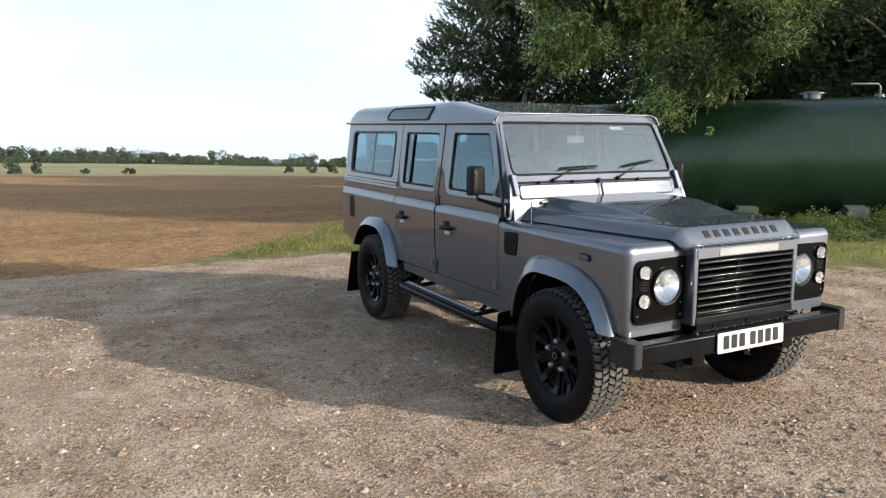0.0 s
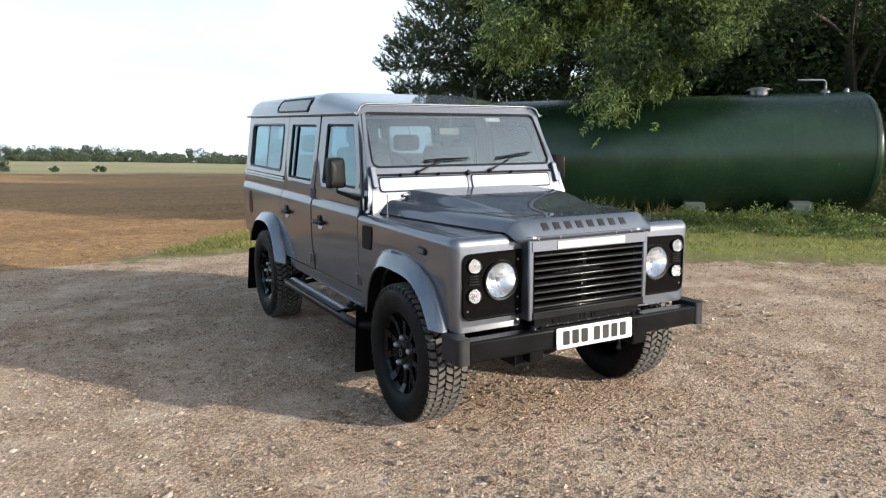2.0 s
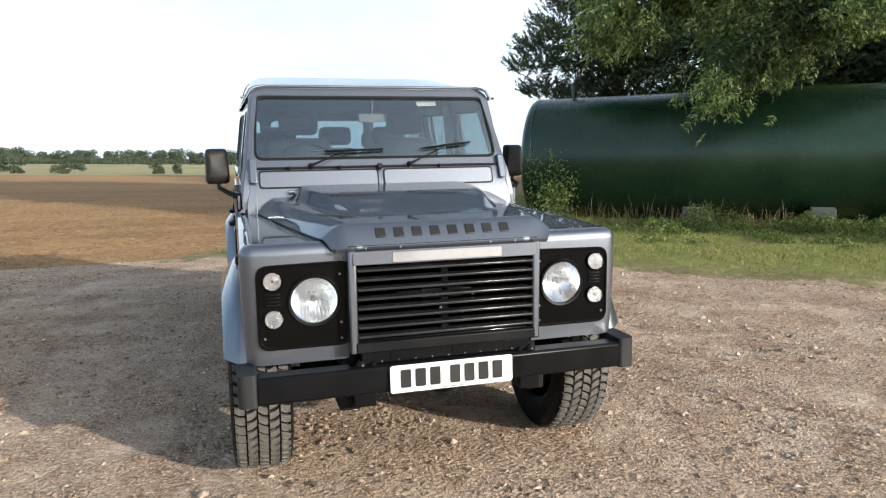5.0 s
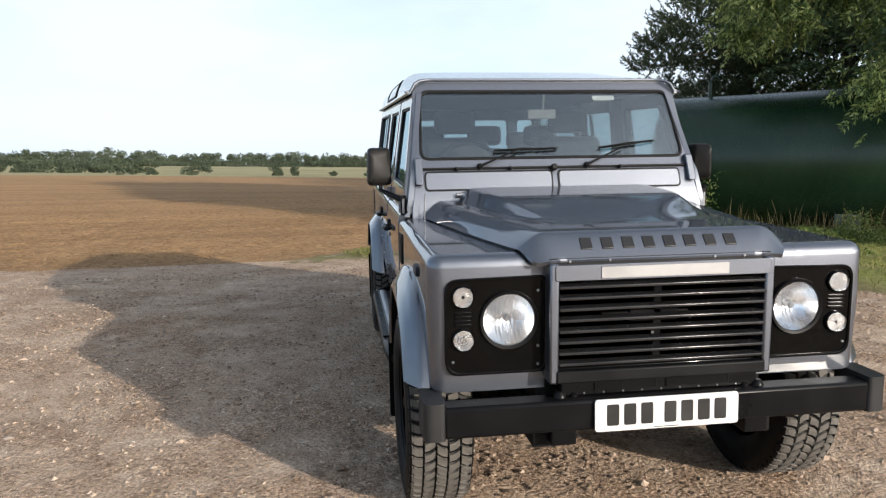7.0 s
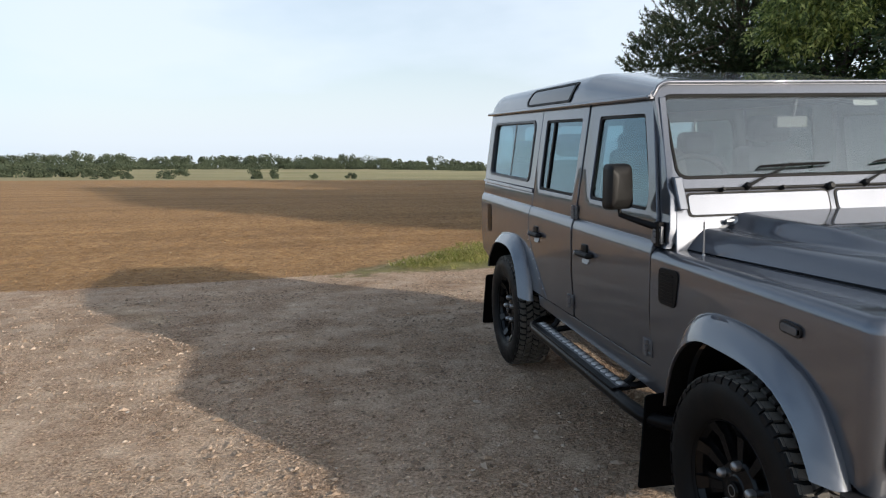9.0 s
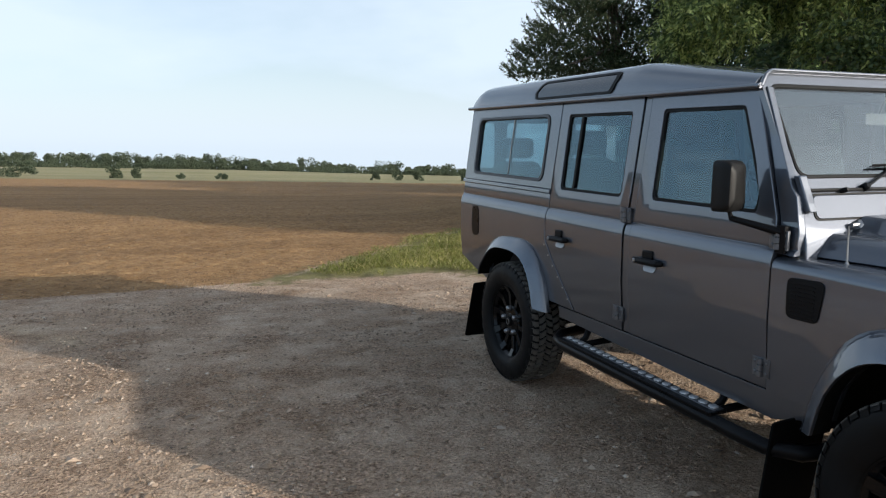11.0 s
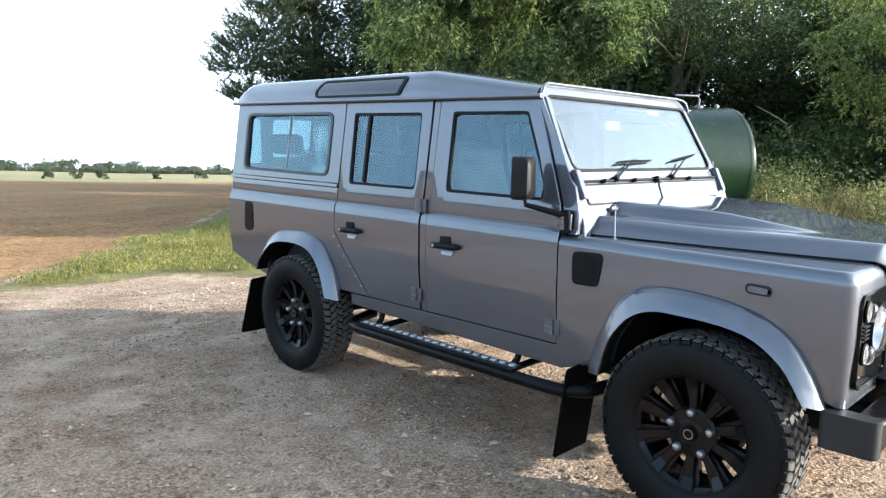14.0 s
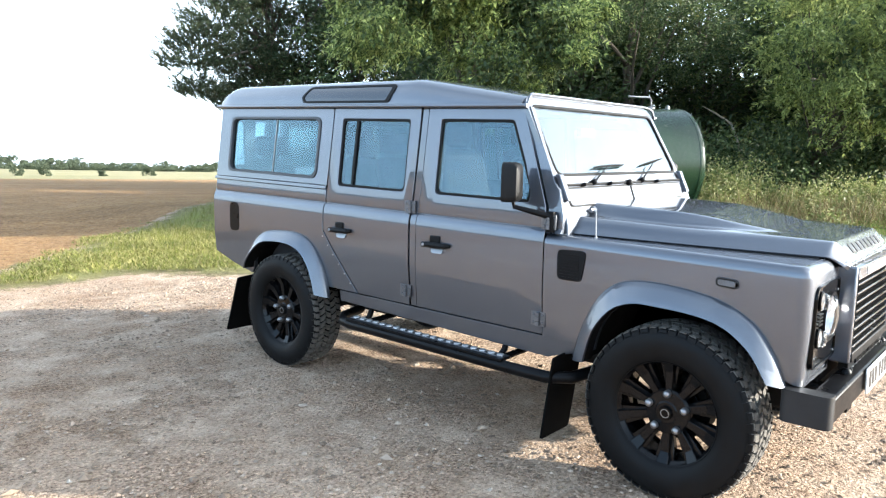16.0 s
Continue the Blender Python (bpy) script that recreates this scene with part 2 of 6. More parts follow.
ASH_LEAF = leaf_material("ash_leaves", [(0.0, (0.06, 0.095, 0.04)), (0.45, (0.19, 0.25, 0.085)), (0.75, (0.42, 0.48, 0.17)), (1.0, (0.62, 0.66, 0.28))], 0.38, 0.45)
PINE_LEAF = leaf_material("pine_needles", [(0.0, (0.03, 0.048, 0.028)), (0.7, (0.065, 0.095, 0.05)), (1.0, (0.15, 0.135, 0.08))], 0.55, 0.12)
# the wood's interior shade is put into this dark leaf colour
SHADED_WOOD_LEAF = leaf_material("shaded_woodland_leaves", [(0.0, (0.034, 0.056, 0.028)), (0.6, (0.073, 0.108, 0.047)), (0.9, (0.13, 0.165, 0.068)), (1.0, (0.20, 0.185, 0.085))])
# distance haze is mixed into this pale, flat leaf colour
HAZED_FAR_LEAF = leaf_material("hazed_far_leaves", [(0.0, (0.090, 0.112, 0.080)), (0.6, (0.108, 0.132, 0.092)), (1.0, (0.128, 0.150, 0.10))], 0.8, 0.5)
WEED_LEAF = leaf_material("verge_weeds", [(0.0, (0.055, 0.09, 0.024)), (0.5, (0.12, 0.17, 0.045)), (0.8, (0.20, 0.245, 0.075)), (1.0, (0.32, 0.29, 0.13))])
DRY_STALK = leaf_material("dry_stalks", [(0.0, (0.12, 0.085, 0.04)), (0.6, (0.22, 0.17, 0.085)), (1.0, (0.32, 0.27, 0.15))], 0.7, 0.2)
GRASS = leaf_material("grass_blades", [(0.0, (0.13, 0.15, 0.034)), (0.4, (0.23, 0.24, 0.066)), (0.7, (0.33, 0.30, 0.12)), (1.0, (0.43, 0.36, 0.20))], 0.5, 0.4)
PALE_LEAF = leaf_material("pale_willow_leaves", [(0.0, (0.12, 0.155, 0.06)), (0.5, (0.28, 0.33, 0.12)), (0.85, (0.48, 0.53, 0.22)), (1.0, (0.60, 0.60, 0.20))], 0.4, 0.58)
# paler leaf colour with the sunlight on the thicket painted in
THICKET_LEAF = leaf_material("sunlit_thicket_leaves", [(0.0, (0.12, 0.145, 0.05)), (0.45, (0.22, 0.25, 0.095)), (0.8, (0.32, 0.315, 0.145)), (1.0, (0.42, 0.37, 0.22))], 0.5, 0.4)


def tank_material():
    m, nt, b = graph("green_tank_paint")
    vec = n_vec(nt)
    mp = nt.nodes.new("ShaderNodeMapping")
    mp.inputs["Scale"].default_value = (6.0, 0.7, 0.7)
    nt.links.new(vec, mp.inputs["Vector"])
    streak, big, fine = n_noise(nt, mp.outputs["Vector"], 2.5), n_noise(nt, vec, 1.2), n_noise(nt, vec, 60.0)
    col = n_ramp(nt, big, [(0.3, (0.0085, 0.023, 0.0115)), (0.7, (0.015, 0.036, 0.0175))])
    col = n_mix(nt, n_ramp(nt, streak, [(0.52, (0, 0, 0)), (0.75, (0.14,) * 3)]), col, (0.06, 0.075, 0.04))
    col = n_mix(nt, n_ramp(nt, n_noise(nt, vec, 9.0, 6.0), [(0.70, (0, 0, 0)), (0.76, (0.7,) * 3)]), col, (0.2, 0.2, 0.14))
    nt.links.new(col, b.inputs["Base Color"])
    nt.links.new(n_ramp(nt, fine, [(0.3, (0.20,) * 3), (0.7, (0.30,) * 3)]), b.inputs["Roughness"])
    b.inputs["Specular IOR Level"].default_value = 0.4
    n_bump(nt, b, fine, 0.08, 0.003)
    return m


TANK_PAINT = tank_material()


def ground_material():
    """Gravel, ploughed soil, mown verge and far meadow, laid out by the masks soil, turf and meadow."""
    m, nt, b = graph("ground_surface")
    vec = n_vec(nt)
    vor = nt.nodes.new("ShaderNodeTexVoronoi")
    vor.inputs["Scale"].default_value = 52.0
    nt.links.new(vec, vor.inputs["Vector"])
    vor2 = nt.nodes.new("ShaderNodeTexVoronoi")
    vor2.inputs["Scale"].default_value = 95.0
    nt.links.new(vec, vor2.inputs["Vector"])
    broad, mid, fine = n_noise(nt, vec, 0.45, 5.0), n_noise(nt, vec, 3.0, 5.0), n_noise(nt, vec, 55.0, 5.0, 0.7)
    grit = n_ramp(nt, fine, [(0.37, (0.14, 0.096, 0.066)), (0.49, (0.46, 0.345, 0.254)), (0.63, (0.76, 0.61, 0.465))])
    sepv = nt.nodes.new("ShaderNodeSeparateColor")
    nt.links.new(vor.outputs["Color"], sepv.inputs["Color"])
    peb = n_ramp(nt, sepv.outputs[0], [(0.0, (0.24, 0.18, 0.135)), (0.55, (0.41, 0.32, 0.245)), (1.0, (0.60, 0.50, 0.41))])
    gravel = n_mix(nt, n_ramp(nt, sepv.outputs[1], [(0.5, (0.0,) * 3), (0.7, (0.6,) * 3)]), grit, peb)
    gravel = n_mix(nt, 1.0, gravel, n_ramp(nt, broad, [(0.32, (0.80, 0.71, 0.62)), (0.5, (0.97, 0.93, 0.90)), (0.68, (1.1, 1.07, 1.05))]), "MULTIPLY")
    patch = n_ramp(nt, n_noise(nt, vec, 1.7, 7.0, 0.72), [(0.34, (0.74, 0.68, 0.63)), (0.5, (0.95, 0.93, 0.92)), (0.66, (1.06, 1.03, 1.0))])
    gravel = n_mix(nt, 1.0, gravel, patch, "MULTIPLY")
    clump = n_ramp(nt, n_noise(nt, vec, 16.0, 6.0, 0.8), [(0.36, (0.48, 0.42, 0.37)), (0.47, (0.95, 0.93, 0.91)), (0.68, (1.24, 1.23, 1.22))])
    gravel = n_mix(nt, 1.0, gravel, clump, "MULTIPLY")
    gravel = n_mix(nt, n_ramp(nt, mid, [(0.52, (0,) * 3), (0.74, (0.5,) * 3)]), gravel, (0.30, 0.21, 0.135))
    packed = n_ramp(nt, n_noise(nt, vec, 5.0, 8.0, 0.68), [(0.3, (0.34, 0.247, 0.178)), (0.5, (0.465, 0.358, 0.266)), (0.7, (0.56, 0.45, 0.348))])
    packed = n_mix(nt, 1.0, packed, n_ramp(nt, fine, [(0.36, (0.68, 0.65, 0.62)), (0.5, (1.0, 1.0, 1.0)), (0.68, (1.18, 1.17, 1.16))]), "MULTIPLY")
    stony = n_ramp(nt, n_noise(nt, vec, 1.9, 7.0, 0.7), [(0.40, (0.10,) * 3), (0.58, (0.95,) * 3)])
    gravel = n_mix(nt, stony, packed, gravel)
    soil = n_ramp(nt, n_noise(nt, vec, 9.0, 6.0, 0.7), [(0.3, (0.19, 0.102, 0.046)), (0.55, (0.345, 0.208, 0.098)), (0.78, (0.47, 0.318, 0.172))])
    mp = nt.nodes.new("ShaderNodeMapping")
    mp.inputs["Rotation"].default_value = (0, 0, radians(-40))
    mp.inputs["Scale"].default_value = (0.05, 0.9, 1.0)
    nt.links.new(vec, mp.inputs["Vector"])
    soil = n_mix(nt, 1.0, soil, n_ramp(nt, n_noise(nt, mp.outputs["Vector"], 1.0, 5.0), [(0.3, (0.8, 0.78, 0.76)), (0.7, (1.15, 1.15, 1.12))]), "MULTIPLY")
    soil = n_mix(nt, n_ramp(nt, n_noise(nt, vec, 38.0, 3.0), [(0.66, (0,) * 3), (0.72, (0.6,) * 3)]), soil, (0.38, 0.27, 0.16))
    turf = n_ramp(nt, n_noise(nt, vec, 14.0, 6.0, 0.7), [(0.3, (0.12, 0.14, 0.033)), (0.55, (0.21, 0.225, 0.06)), (0.8, (0.31, 0.28, 0.11))])
    turf = n_mix(nt, n_ramp(nt, n_noise(nt, vec, 1.4, 6.0, 0.7), [(0.50, (0,) * 3), (0.68, (0.75,) * 3)]), turf, (0.20, 0.155, 0.08))
    meadow = n_ramp(nt, n_noise(nt, vec, 0.03, 5.0), [(0.3, (0.21, 0.195, 0.095)), (0.7, (0.31, 0.27, 0.15))])

    def mask(name, wide):
        at = nt.nodes.new("ShaderNodeAttribute")
        at.attribute_name = name
        edge = n_math(nt, "ADD", at.outputs["Fac"], n_math(nt, "MULTIPLY", n_math(nt, "SUBTRACT", n_noise(nt, vec, 2.2, 6.0, 0.65), 0.5), wide))
        return n_ramp(nt, edge, [(0.46, (0,) * 3), (0.56, (1,) * 3)])

    col = n_mix(nt, mask("soil", 0.55), gravel, soil)
    rim = nt.nodes.new("ShaderNodeAttribute")
    rim.attribute_name = "turf"
    turf = n_mix(nt, n_ramp(nt, rim.outputs["Fac"], [(0.50, (0.85,) * 3), (0.82, (0.0,) * 3)]), turf, n_ramp(nt, n_noise(nt, vec, 8.0, 6.0, 0.75), [(0.35, (0.12, 0.10, 0.05)), (0.65, (0.27, 0.225, 0.115))]))
    col = n_mix(nt, mask("turf", 0.75), col, turf)
    col = n_mix(nt, mask("meadow", 0.1), col, meadow)
    nt.links.new(col, b.inputs["Base Color"])
    b.inputs["Roughness"].default_value = 0.95
    b.inputs["Specular IOR Level"].default_value = 0.2
    h = n_math(nt, "ADD", n_math(nt, "MULTIPLY", vor.outputs["Distance"], -0.5), n_math(nt, "MULTIPLY", fine, 0.8))
    h = n_math(nt, "ADD", h, n_math(nt, "MULTIPLY", vor2.outputs["Distance"], -0.25))
    h = n_math(nt, "ADD", h, n_math(nt, "MULTIPLY", n_noise(nt, vec, 14.0, 6.0, 0.75), 1.5))
    h = n_math(nt, "MULTIPLY", h, n_math(nt, "ADD", n_math(nt, "MULTIPLY", stony, 0.75), 0.35))
    n_bump(nt, b, h, 1.0, 0.038)
    return m


GROUND = ground_material()


def stone_material():
    m, nt, b = graph("loose_stones")
    geo = nt.nodes.new("ShaderNodeNewGeometry")
    col = n_ramp(nt, geo.outputs["Random Per Island"], [(0.0, (0.13, 0.09, 0.062)), (0.4, (0.24, 0.175, 0.122)), (0.9, (0.36, 0.275, 0.205)), (0.985, (0.40, 0.32, 0.25)), (1.0, (0.47, 0.41, 0.34))])
    nt.links.new(col, b.inputs["Base Color"])
    b.inputs["Roughness"].default_value = 0.9
    n_bump(nt, b, n_noise(nt, n_vec(nt), 120.0), 0.4, 0.004)
    return m


STONES = stone_material()


# ---- building helpers ----
def part(name, bm, material, parent=None, label="", smooth=35.0, bevel=0.0, kind=""):
    """Links a bmesh as one mesh object under a thing or a part."""
    bmesh.ops.recalc_face_normals(bm, faces=bm.faces[:])
    me = bpy.data.meshes.new(name)
    bm.to_mesh(me)
    bm.free()
    me.materials.append(material)
    if smooth:
        me.polygons.foreach_set("use_smooth", [True] * len(me.polygons))
        me.set_sharp_from_angle(angle=radians(smooth))
    ob = new(name, me)
    if parent is not None:
        ob.parent = parent
    if bevel:
        md = ob.modifiers.new("edge", "BEVEL")
        md.width, md.segments, md.limit_method, md.angle_limit = bevel, 2, "ANGLE", radians(40)
    if label or kind:
        tagged(ob, label=label, kind=kind)
    return ob


def thing(name, label, category, group="", at=(0, 0, 0)):
    ob = new(name)
    ob.location = at
    ob.empty_display_size = 0.2
    return tagged(ob, label=label, category=category, group=group)


def box(bm, x0, y0, z0, x1, y1, z1):
    r = bmesh.ops.create_cube(bm, size=1.0)
    for v in r["verts"]:
        v.co = ((x0 + x1) / 2 + v.co.x * (x1 - x0), (y0 + y1) / 2 + v.co.y * (y1 - y0), (z0 + z1) / 2 + v.co.z * (z1 - z0))
    return r["verts"]


def tube(bm, pts, rad, n=10, caps=True):
    """A round bar along pts; rad is one radius or one for each point."""
    pts = [Vector(p) for p in pts]
    rads = rad if isinstance(rad, (list, tuple)) else [rad] * len(pts)
    rings, up = [], Vector((0, 0, 1))
    for i, p in enumerate(pts):
        d = (pts[min(i + 1, len(pts) - 1)] - pts[max(i - 1, 0)]).normalized()
        a = d.cross(up if abs(d.z) < 0.95 else Vector((1, 0, 0))).normalized()
        b = d.cross(a).normalized()
        rings.append([bm.verts.new(p + (a * math.cos(2 * math.pi * k / n) + b * math.sin(2 * math.pi * k / n)) * rads[i]) for k in range(n)])
    for r, s in zip(rings, rings[1:]):
        for k in range(n):
            bm.faces.new((r[k], r[(k + 1) % n], s[(k + 1) % n], s[k]))
    if caps:
        bm.faces.new(rings[0])
        bm.faces.new(rings[-1])


def disc(bm, centre, axis, radii, depths, n=24):
    """A turned piece: rings of the given radii at the given distances along the axis, closed at both ends."""
    axis = Vector(axis).normalized()
    a = axis.cross(Vector((0, 0, 1)) if abs(axis.z) < 0.9 else Vector((1, 0, 0))).normalized()
    b = axis.cross(a)
    c = Vector(centre)
    rings = [[bm.verts.new(c + axis * d + (a * math.cos(2 * math.pi * k / n) + b * math.sin(2 * math.pi * k / n)) * r) for k in range(n)] for r, d in zip(radii, depths)]
    for r, s in zip(rings, rings[1:]):
        for k in range(n):
            bm.faces.new((r[k], r[(k + 1) % n], s[(k + 1) % n], s[k]))
    bm.faces.new(rings[0])
    bm.faces.new(rings[-1])


def rounded(pts, radius, n=4):
    """A closed outline with its corners rounded; radius is one number or one for each corner."""
    out, m = [], len(pts)
    rad = radius if isinstance(radius, (list, tuple)) else [radius] * m
    for i in range(m):
        p, a, b = Vector(pts[i]), Vector(pts[i - 1]), Vector(pts[(i + 1) % m])
        if rad[i] <= 0:
            out.append(tuple(p))
            continue
        da, db = (a - p).normalized(), (b - p).normalized()
        half = da.angle(db) / 2
        cut = min(rad[i] / math.tan(half), 0.48 * (a - p).length, 0.48 * (b - p).length)
        s, e = p + da * cut, p + db * cut
        for k in range(n + 1):
            t = k / n
            out.append(tuple(s * (1 - t) ** 2 + p * 2 * t * (1 - t) + e * t * t))
    return out


def rect(a0, b0, a1, b1, r=0.0, n=4):
    pts = [(a0, b0), (a1, b0), (a1, b1), (a0, b1)]
    return rounded(pts, r, n) if r else pts


def plate(outline, holes, place, thick, ucuts=(), vcuts=()):
    """A sheet with holes drawn in (u, v), put into space by place(u, v, depth), with its thickness."""
    bm = bmesh.new()
    for loop in (outline, *holes):
        vs = [bm.verts.new((u, v, 0)) for u, v in loop]
        for i in range(len(vs)):
            bm.edges.new((vs[i - 1], vs[i]))
    bmesh.ops.triangle_fill(bm, use_beauty=True, edges=bm.edges[:], normal=(0, 0, 1))
    for axis, cuts in ((0, ucuts), (1, vcuts)):
        for c in cuts:
            co, no = Vector((0, 0, 0)), Vector((0, 0, 0))
            co[axis], no[axis] = c, 1
            bmesh.ops.bisect_plane(bm, geom=bm.verts[:] + bm.edges[:] + bm.faces[:], plane_co=co, plane_no=no)
    front = bm.verts[:]
    flat = {v: (v.co.x, v.co.y) for v in front}
    res = bmesh.ops.extrude_face_region(bm, geom=bm.faces[:])
    back = [v for v in res["geom"] if isinstance(v, bmesh.types.BMVert)]
    for v in back:
        u, w = v.co.x, v.co.y
        v.co = place(u, w, thick)
    for v in front:
        v.co = place(*flat[v], 0.0)
    return bm


def smoothstep(a, b, x):
    t = min(1.0, max(0.0, (x - a) / (b - a)))
    return t * t * (3 - 2 * t)


def raw(name, verts, faces, material, parent=None, label="", kind="", smooth=False):
    me = bpy.data.meshes.new(name)
    me.from_pydata(verts, [], faces)
    me.materials.append(material)
    if smooth:
        me.polygons.foreach_set("use_smooth", [True] * len(me.polygons))
    ob = new(name, me)
    if parent is not None:
        ob.parent = parent
    if label or kind:
        tagged(ob, label=label, kind=kind)
    return ob


# ---- ground ----
def ground_z(x, y):
    p = 0.023 * x + 0.0245 * y - 0.42
    dip = 0.0
    if 3.0 < x < 60.0 and y > -20.0:
        dip = 0.22 * smoothstep(3.0, 6.0, x) * smoothstep(0.8, 3.4, turf_d(x, y))
    bank = 0.27 * smoothstep(3.6, 9.0, y) * (1 - smoothstep(10.0, 42.0, y)) * (1 - smoothstep(3.0, 6.0, x))
    far = 0.008 * max(0.0, math.hypot(x, y) - 140.0) * smoothstep(120.0, 0.0, x) if 100.0 < y < 500.0 else 0.0
    return -(p + math.sqrt(p * p + 0.012)) / 2 + 0.007 - dip - bank + far


def seg_side(x, y, ax, ay, bx, by):
    """Signed distance to the line from a to b, positive on its right."""
    dx, dy = bx - ax, by - ay
    return ((x - ax) * dy - (y - ay) * dx) / math.hypot(dx, dy)


def turf_d(x, y):
    """Distance into the grass: beyond the gravel's edge and off the ploughed land."""
    e1 = seg_side(x, y, 7.1, 0.73, 3.5, 3.75)
    e2 = seg_side(x, y, 3.5, 3.75, 0.6, 8.3)
    e3 = y - 8.3
    edge = e1 if x > 3.5 else (e2 if x > 0.6 else e3)
    return min(edge, seg_side(x, y, -1.5, 8.8, 6.4, 16.9))


def soil_d(x, y):
    """Distance into the ploughed field."""
    return min(y - (8.4 + 0.22 * math.sin(x * 0.55 + 1.0) + 0.02 * (-x - 2)), -seg_side(x, y, -1.5, 8.8, 6.4, 16.9), 200.0)


def axis_lines(lo, hi, step, far):
    a = list(np.arange(lo, hi + step / 2, step))
    s, up, down = step, hi, lo
    right, left = [], []
    while up < far:
        s *= 1.16
        up += s
        right.append(up)
    s = step
    while down > -far:
        s *= 1.16
        down -= s
        left.append(down)
    return left[::-1] + a + right


gx, gy = axis_lines(-9.0, 11.0, 0.11, 2500.0), axis_lines(-5.0, 17.0, 0.11, 2500.0)
gv, g_soil, g_turf, g_meadow = [], [], [], []
for yy in gy:
    for xx in gx:
        sd, td = soil_d(xx, yy), turf_d(xx, yy)
        near = math.hypot(xx, yy) < 24
        bump = 0.0
        if near:
            bump = 0.012 * noise.noise((xx * 0.6, yy * 0.6, 0)) + 0.006 * noise.noise((xx * 3.1, yy * 3.1, 2))
            if sd > 0.2:
                bump += min(1, sd) * (0.035 * noise.noise((xx * 2.3, yy * 2.3, 5)) + 0.03 * noise.noise((xx * 5.5, yy * 5.5, 9)))
            if td > 0.0:
                bump += min(1.0, td) * 0.05
        gv.append((xx, yy, ground_z(xx, yy) + bump))
        far_d = yy + 0.10 * xx - 70 + 4 * math.sin(xx * 0.05)
        g_soil.append(min(1.0, max(0.0, 0.5 + sd * 0.9)))
        g_turf.append(min(1.0, max(0.0, 0.5 + td * 0.36)))
        g_meadow.append(min(1.0, max(0.0, 0.5 + far_d * 0.1)) if yy > 20 else 0.0)
W = len(gx)
gf = [(j * W + i, j * W + i + 1, (j + 1) * W + i + 1, (j + 1) * W + i) for j in range(len(gy) - 1) for i in range(W - 1)]
ground = raw("ground", gv, gf, GROUND, label="gravel yard running into ploughed field and grass verge", kind="structure", smooth=True)
tagged(ground, category="ground")
for key, vals in (("soil", g_soil), ("turf", g_turf), ("meadow", g_meadow)):
    ground.data.attributes.new(key, "FLOAT", "POINT").data.foreach_set("value", vals)


# ---- the car: front axle at the origin, nose towards -y ----
car = thing("off_road_car", "dark grey metallic five-door off-road estate car parked on gravel", "car")


def rise(y, z):
    """The body sits a little higher at the tail."""
    return z + max(0.0, y - 0.7) * (0.003 + max(0.0, z - 0.6) * 0.018)


def half_width(z):
    if z < 0.85:
        return 0.815 - 0.02 * max(0.0, (0.85 - z) / 0.25)
    if z < 1.06:
        return 0.815
    if z < 1.14:
        return 0.786 + 0.029 * math.sqrt(max(0.0, 1 - ((z - 1.06) / 0.08) ** 2))
    return 0.790 - max(0.0, z - 1.16) * 0.145


SHOULDER = (0.7, 0.85, 1.06, 1.085, 1.105, 1.12, 1.13, 1.137, 1.14, 1.16)


def side_place(s, off=0.0):
    return lambda y, z, d: Vector((s * (half_width(z) + off - d), y, rise(y, z)))


def side_sheet(name, outline, holes, s, material, parent, thick=0.03, off=0.0, label="", bevel=0.0025):
    return part(name, plate(outline, holes, side_place(s, off), thick, vcuts=[c for c in SHOULDER]), material, parent, label, bevel=bevel)


def arch_curve(pts, n=28):
    """A smooth open curve through pts."""
    out = []
    m = len(pts)
    for i in range(m - 1):
        p0, p1, p2, p3 = (Vector(pts[max(0, i - 1)]), Vector(pts[i]), Vector(pts[i + 1]), Vector(pts[min(m - 1, i + 2)]))
        k = max(2, n // (m - 1))
        for j in range(k):
            t = j / k
            out.append(tuple(0.5 * ((2 * p1) + (p2 - p0) * t + (2 * p0 - 5 * p1 + 4 * p2 - p3) * t * t + (3 * p1 - p0 - 3 * p2 + p3) * t ** 3)))
    out.append(tuple(pts[-1]))
    return out


ARCH_FRONT_OUT = [(0.455, 0.545), (0.415, 0.70), (0.335, 0.86), (0.235, 0.945), (0.09, 0.968), (-0.10, 0.956), (-0.25, 0.92), (-0.365, 0.85), (-0.44, 0.74), (-0.485, 0.63)]
ARCH_FRONT_IN = [(0.395, 0.545), (0.352, 0.70), (0.27, 0.81), (0.17, 0.858), (0.05, 0.862), (-0.12, 0.852), (-0.24, 0.82), (-0.335, 0.75), (-0.385, 0.68), (-0.415, 0.63)]
ARCH_REAR_OUT = [(2.245, 0.565), (2.305, 0.76), (2.41, 0.90), (2.55, 0.955), (2.75, 0.955), (2.93, 0.93), (3.06, 0.85), (3.16, 0.70), (3.185, 0.64)]
ARCH_REAR_IN = [(2.32, 0.565), (2.375, 0.72), (2.46, 0.82), (2.58, 0.865), (2.75, 0.87), (2.90, 0.85), (3.0, 0.79), (3.09, 0.70), (3.115, 0.64)]


def on_panel(pts):
    """Outer arch line, drawn on the flank itself."""
    return [((y + 1.22) * 1.0212 - 1.22, 1.517 + (z - 1.517) * 1.0212) for y, z in pts]


ARCH_FRONT_OUT, ARCH_REAR_OUT = on_panel(ARCH_FRONT_OUT), on_panel(ARCH_REAR_OUT)
ARCH_REAR_IN = [((y + 1.22) * 1.018 - 1.22, z) for y, z in ARCH_REAR_IN]


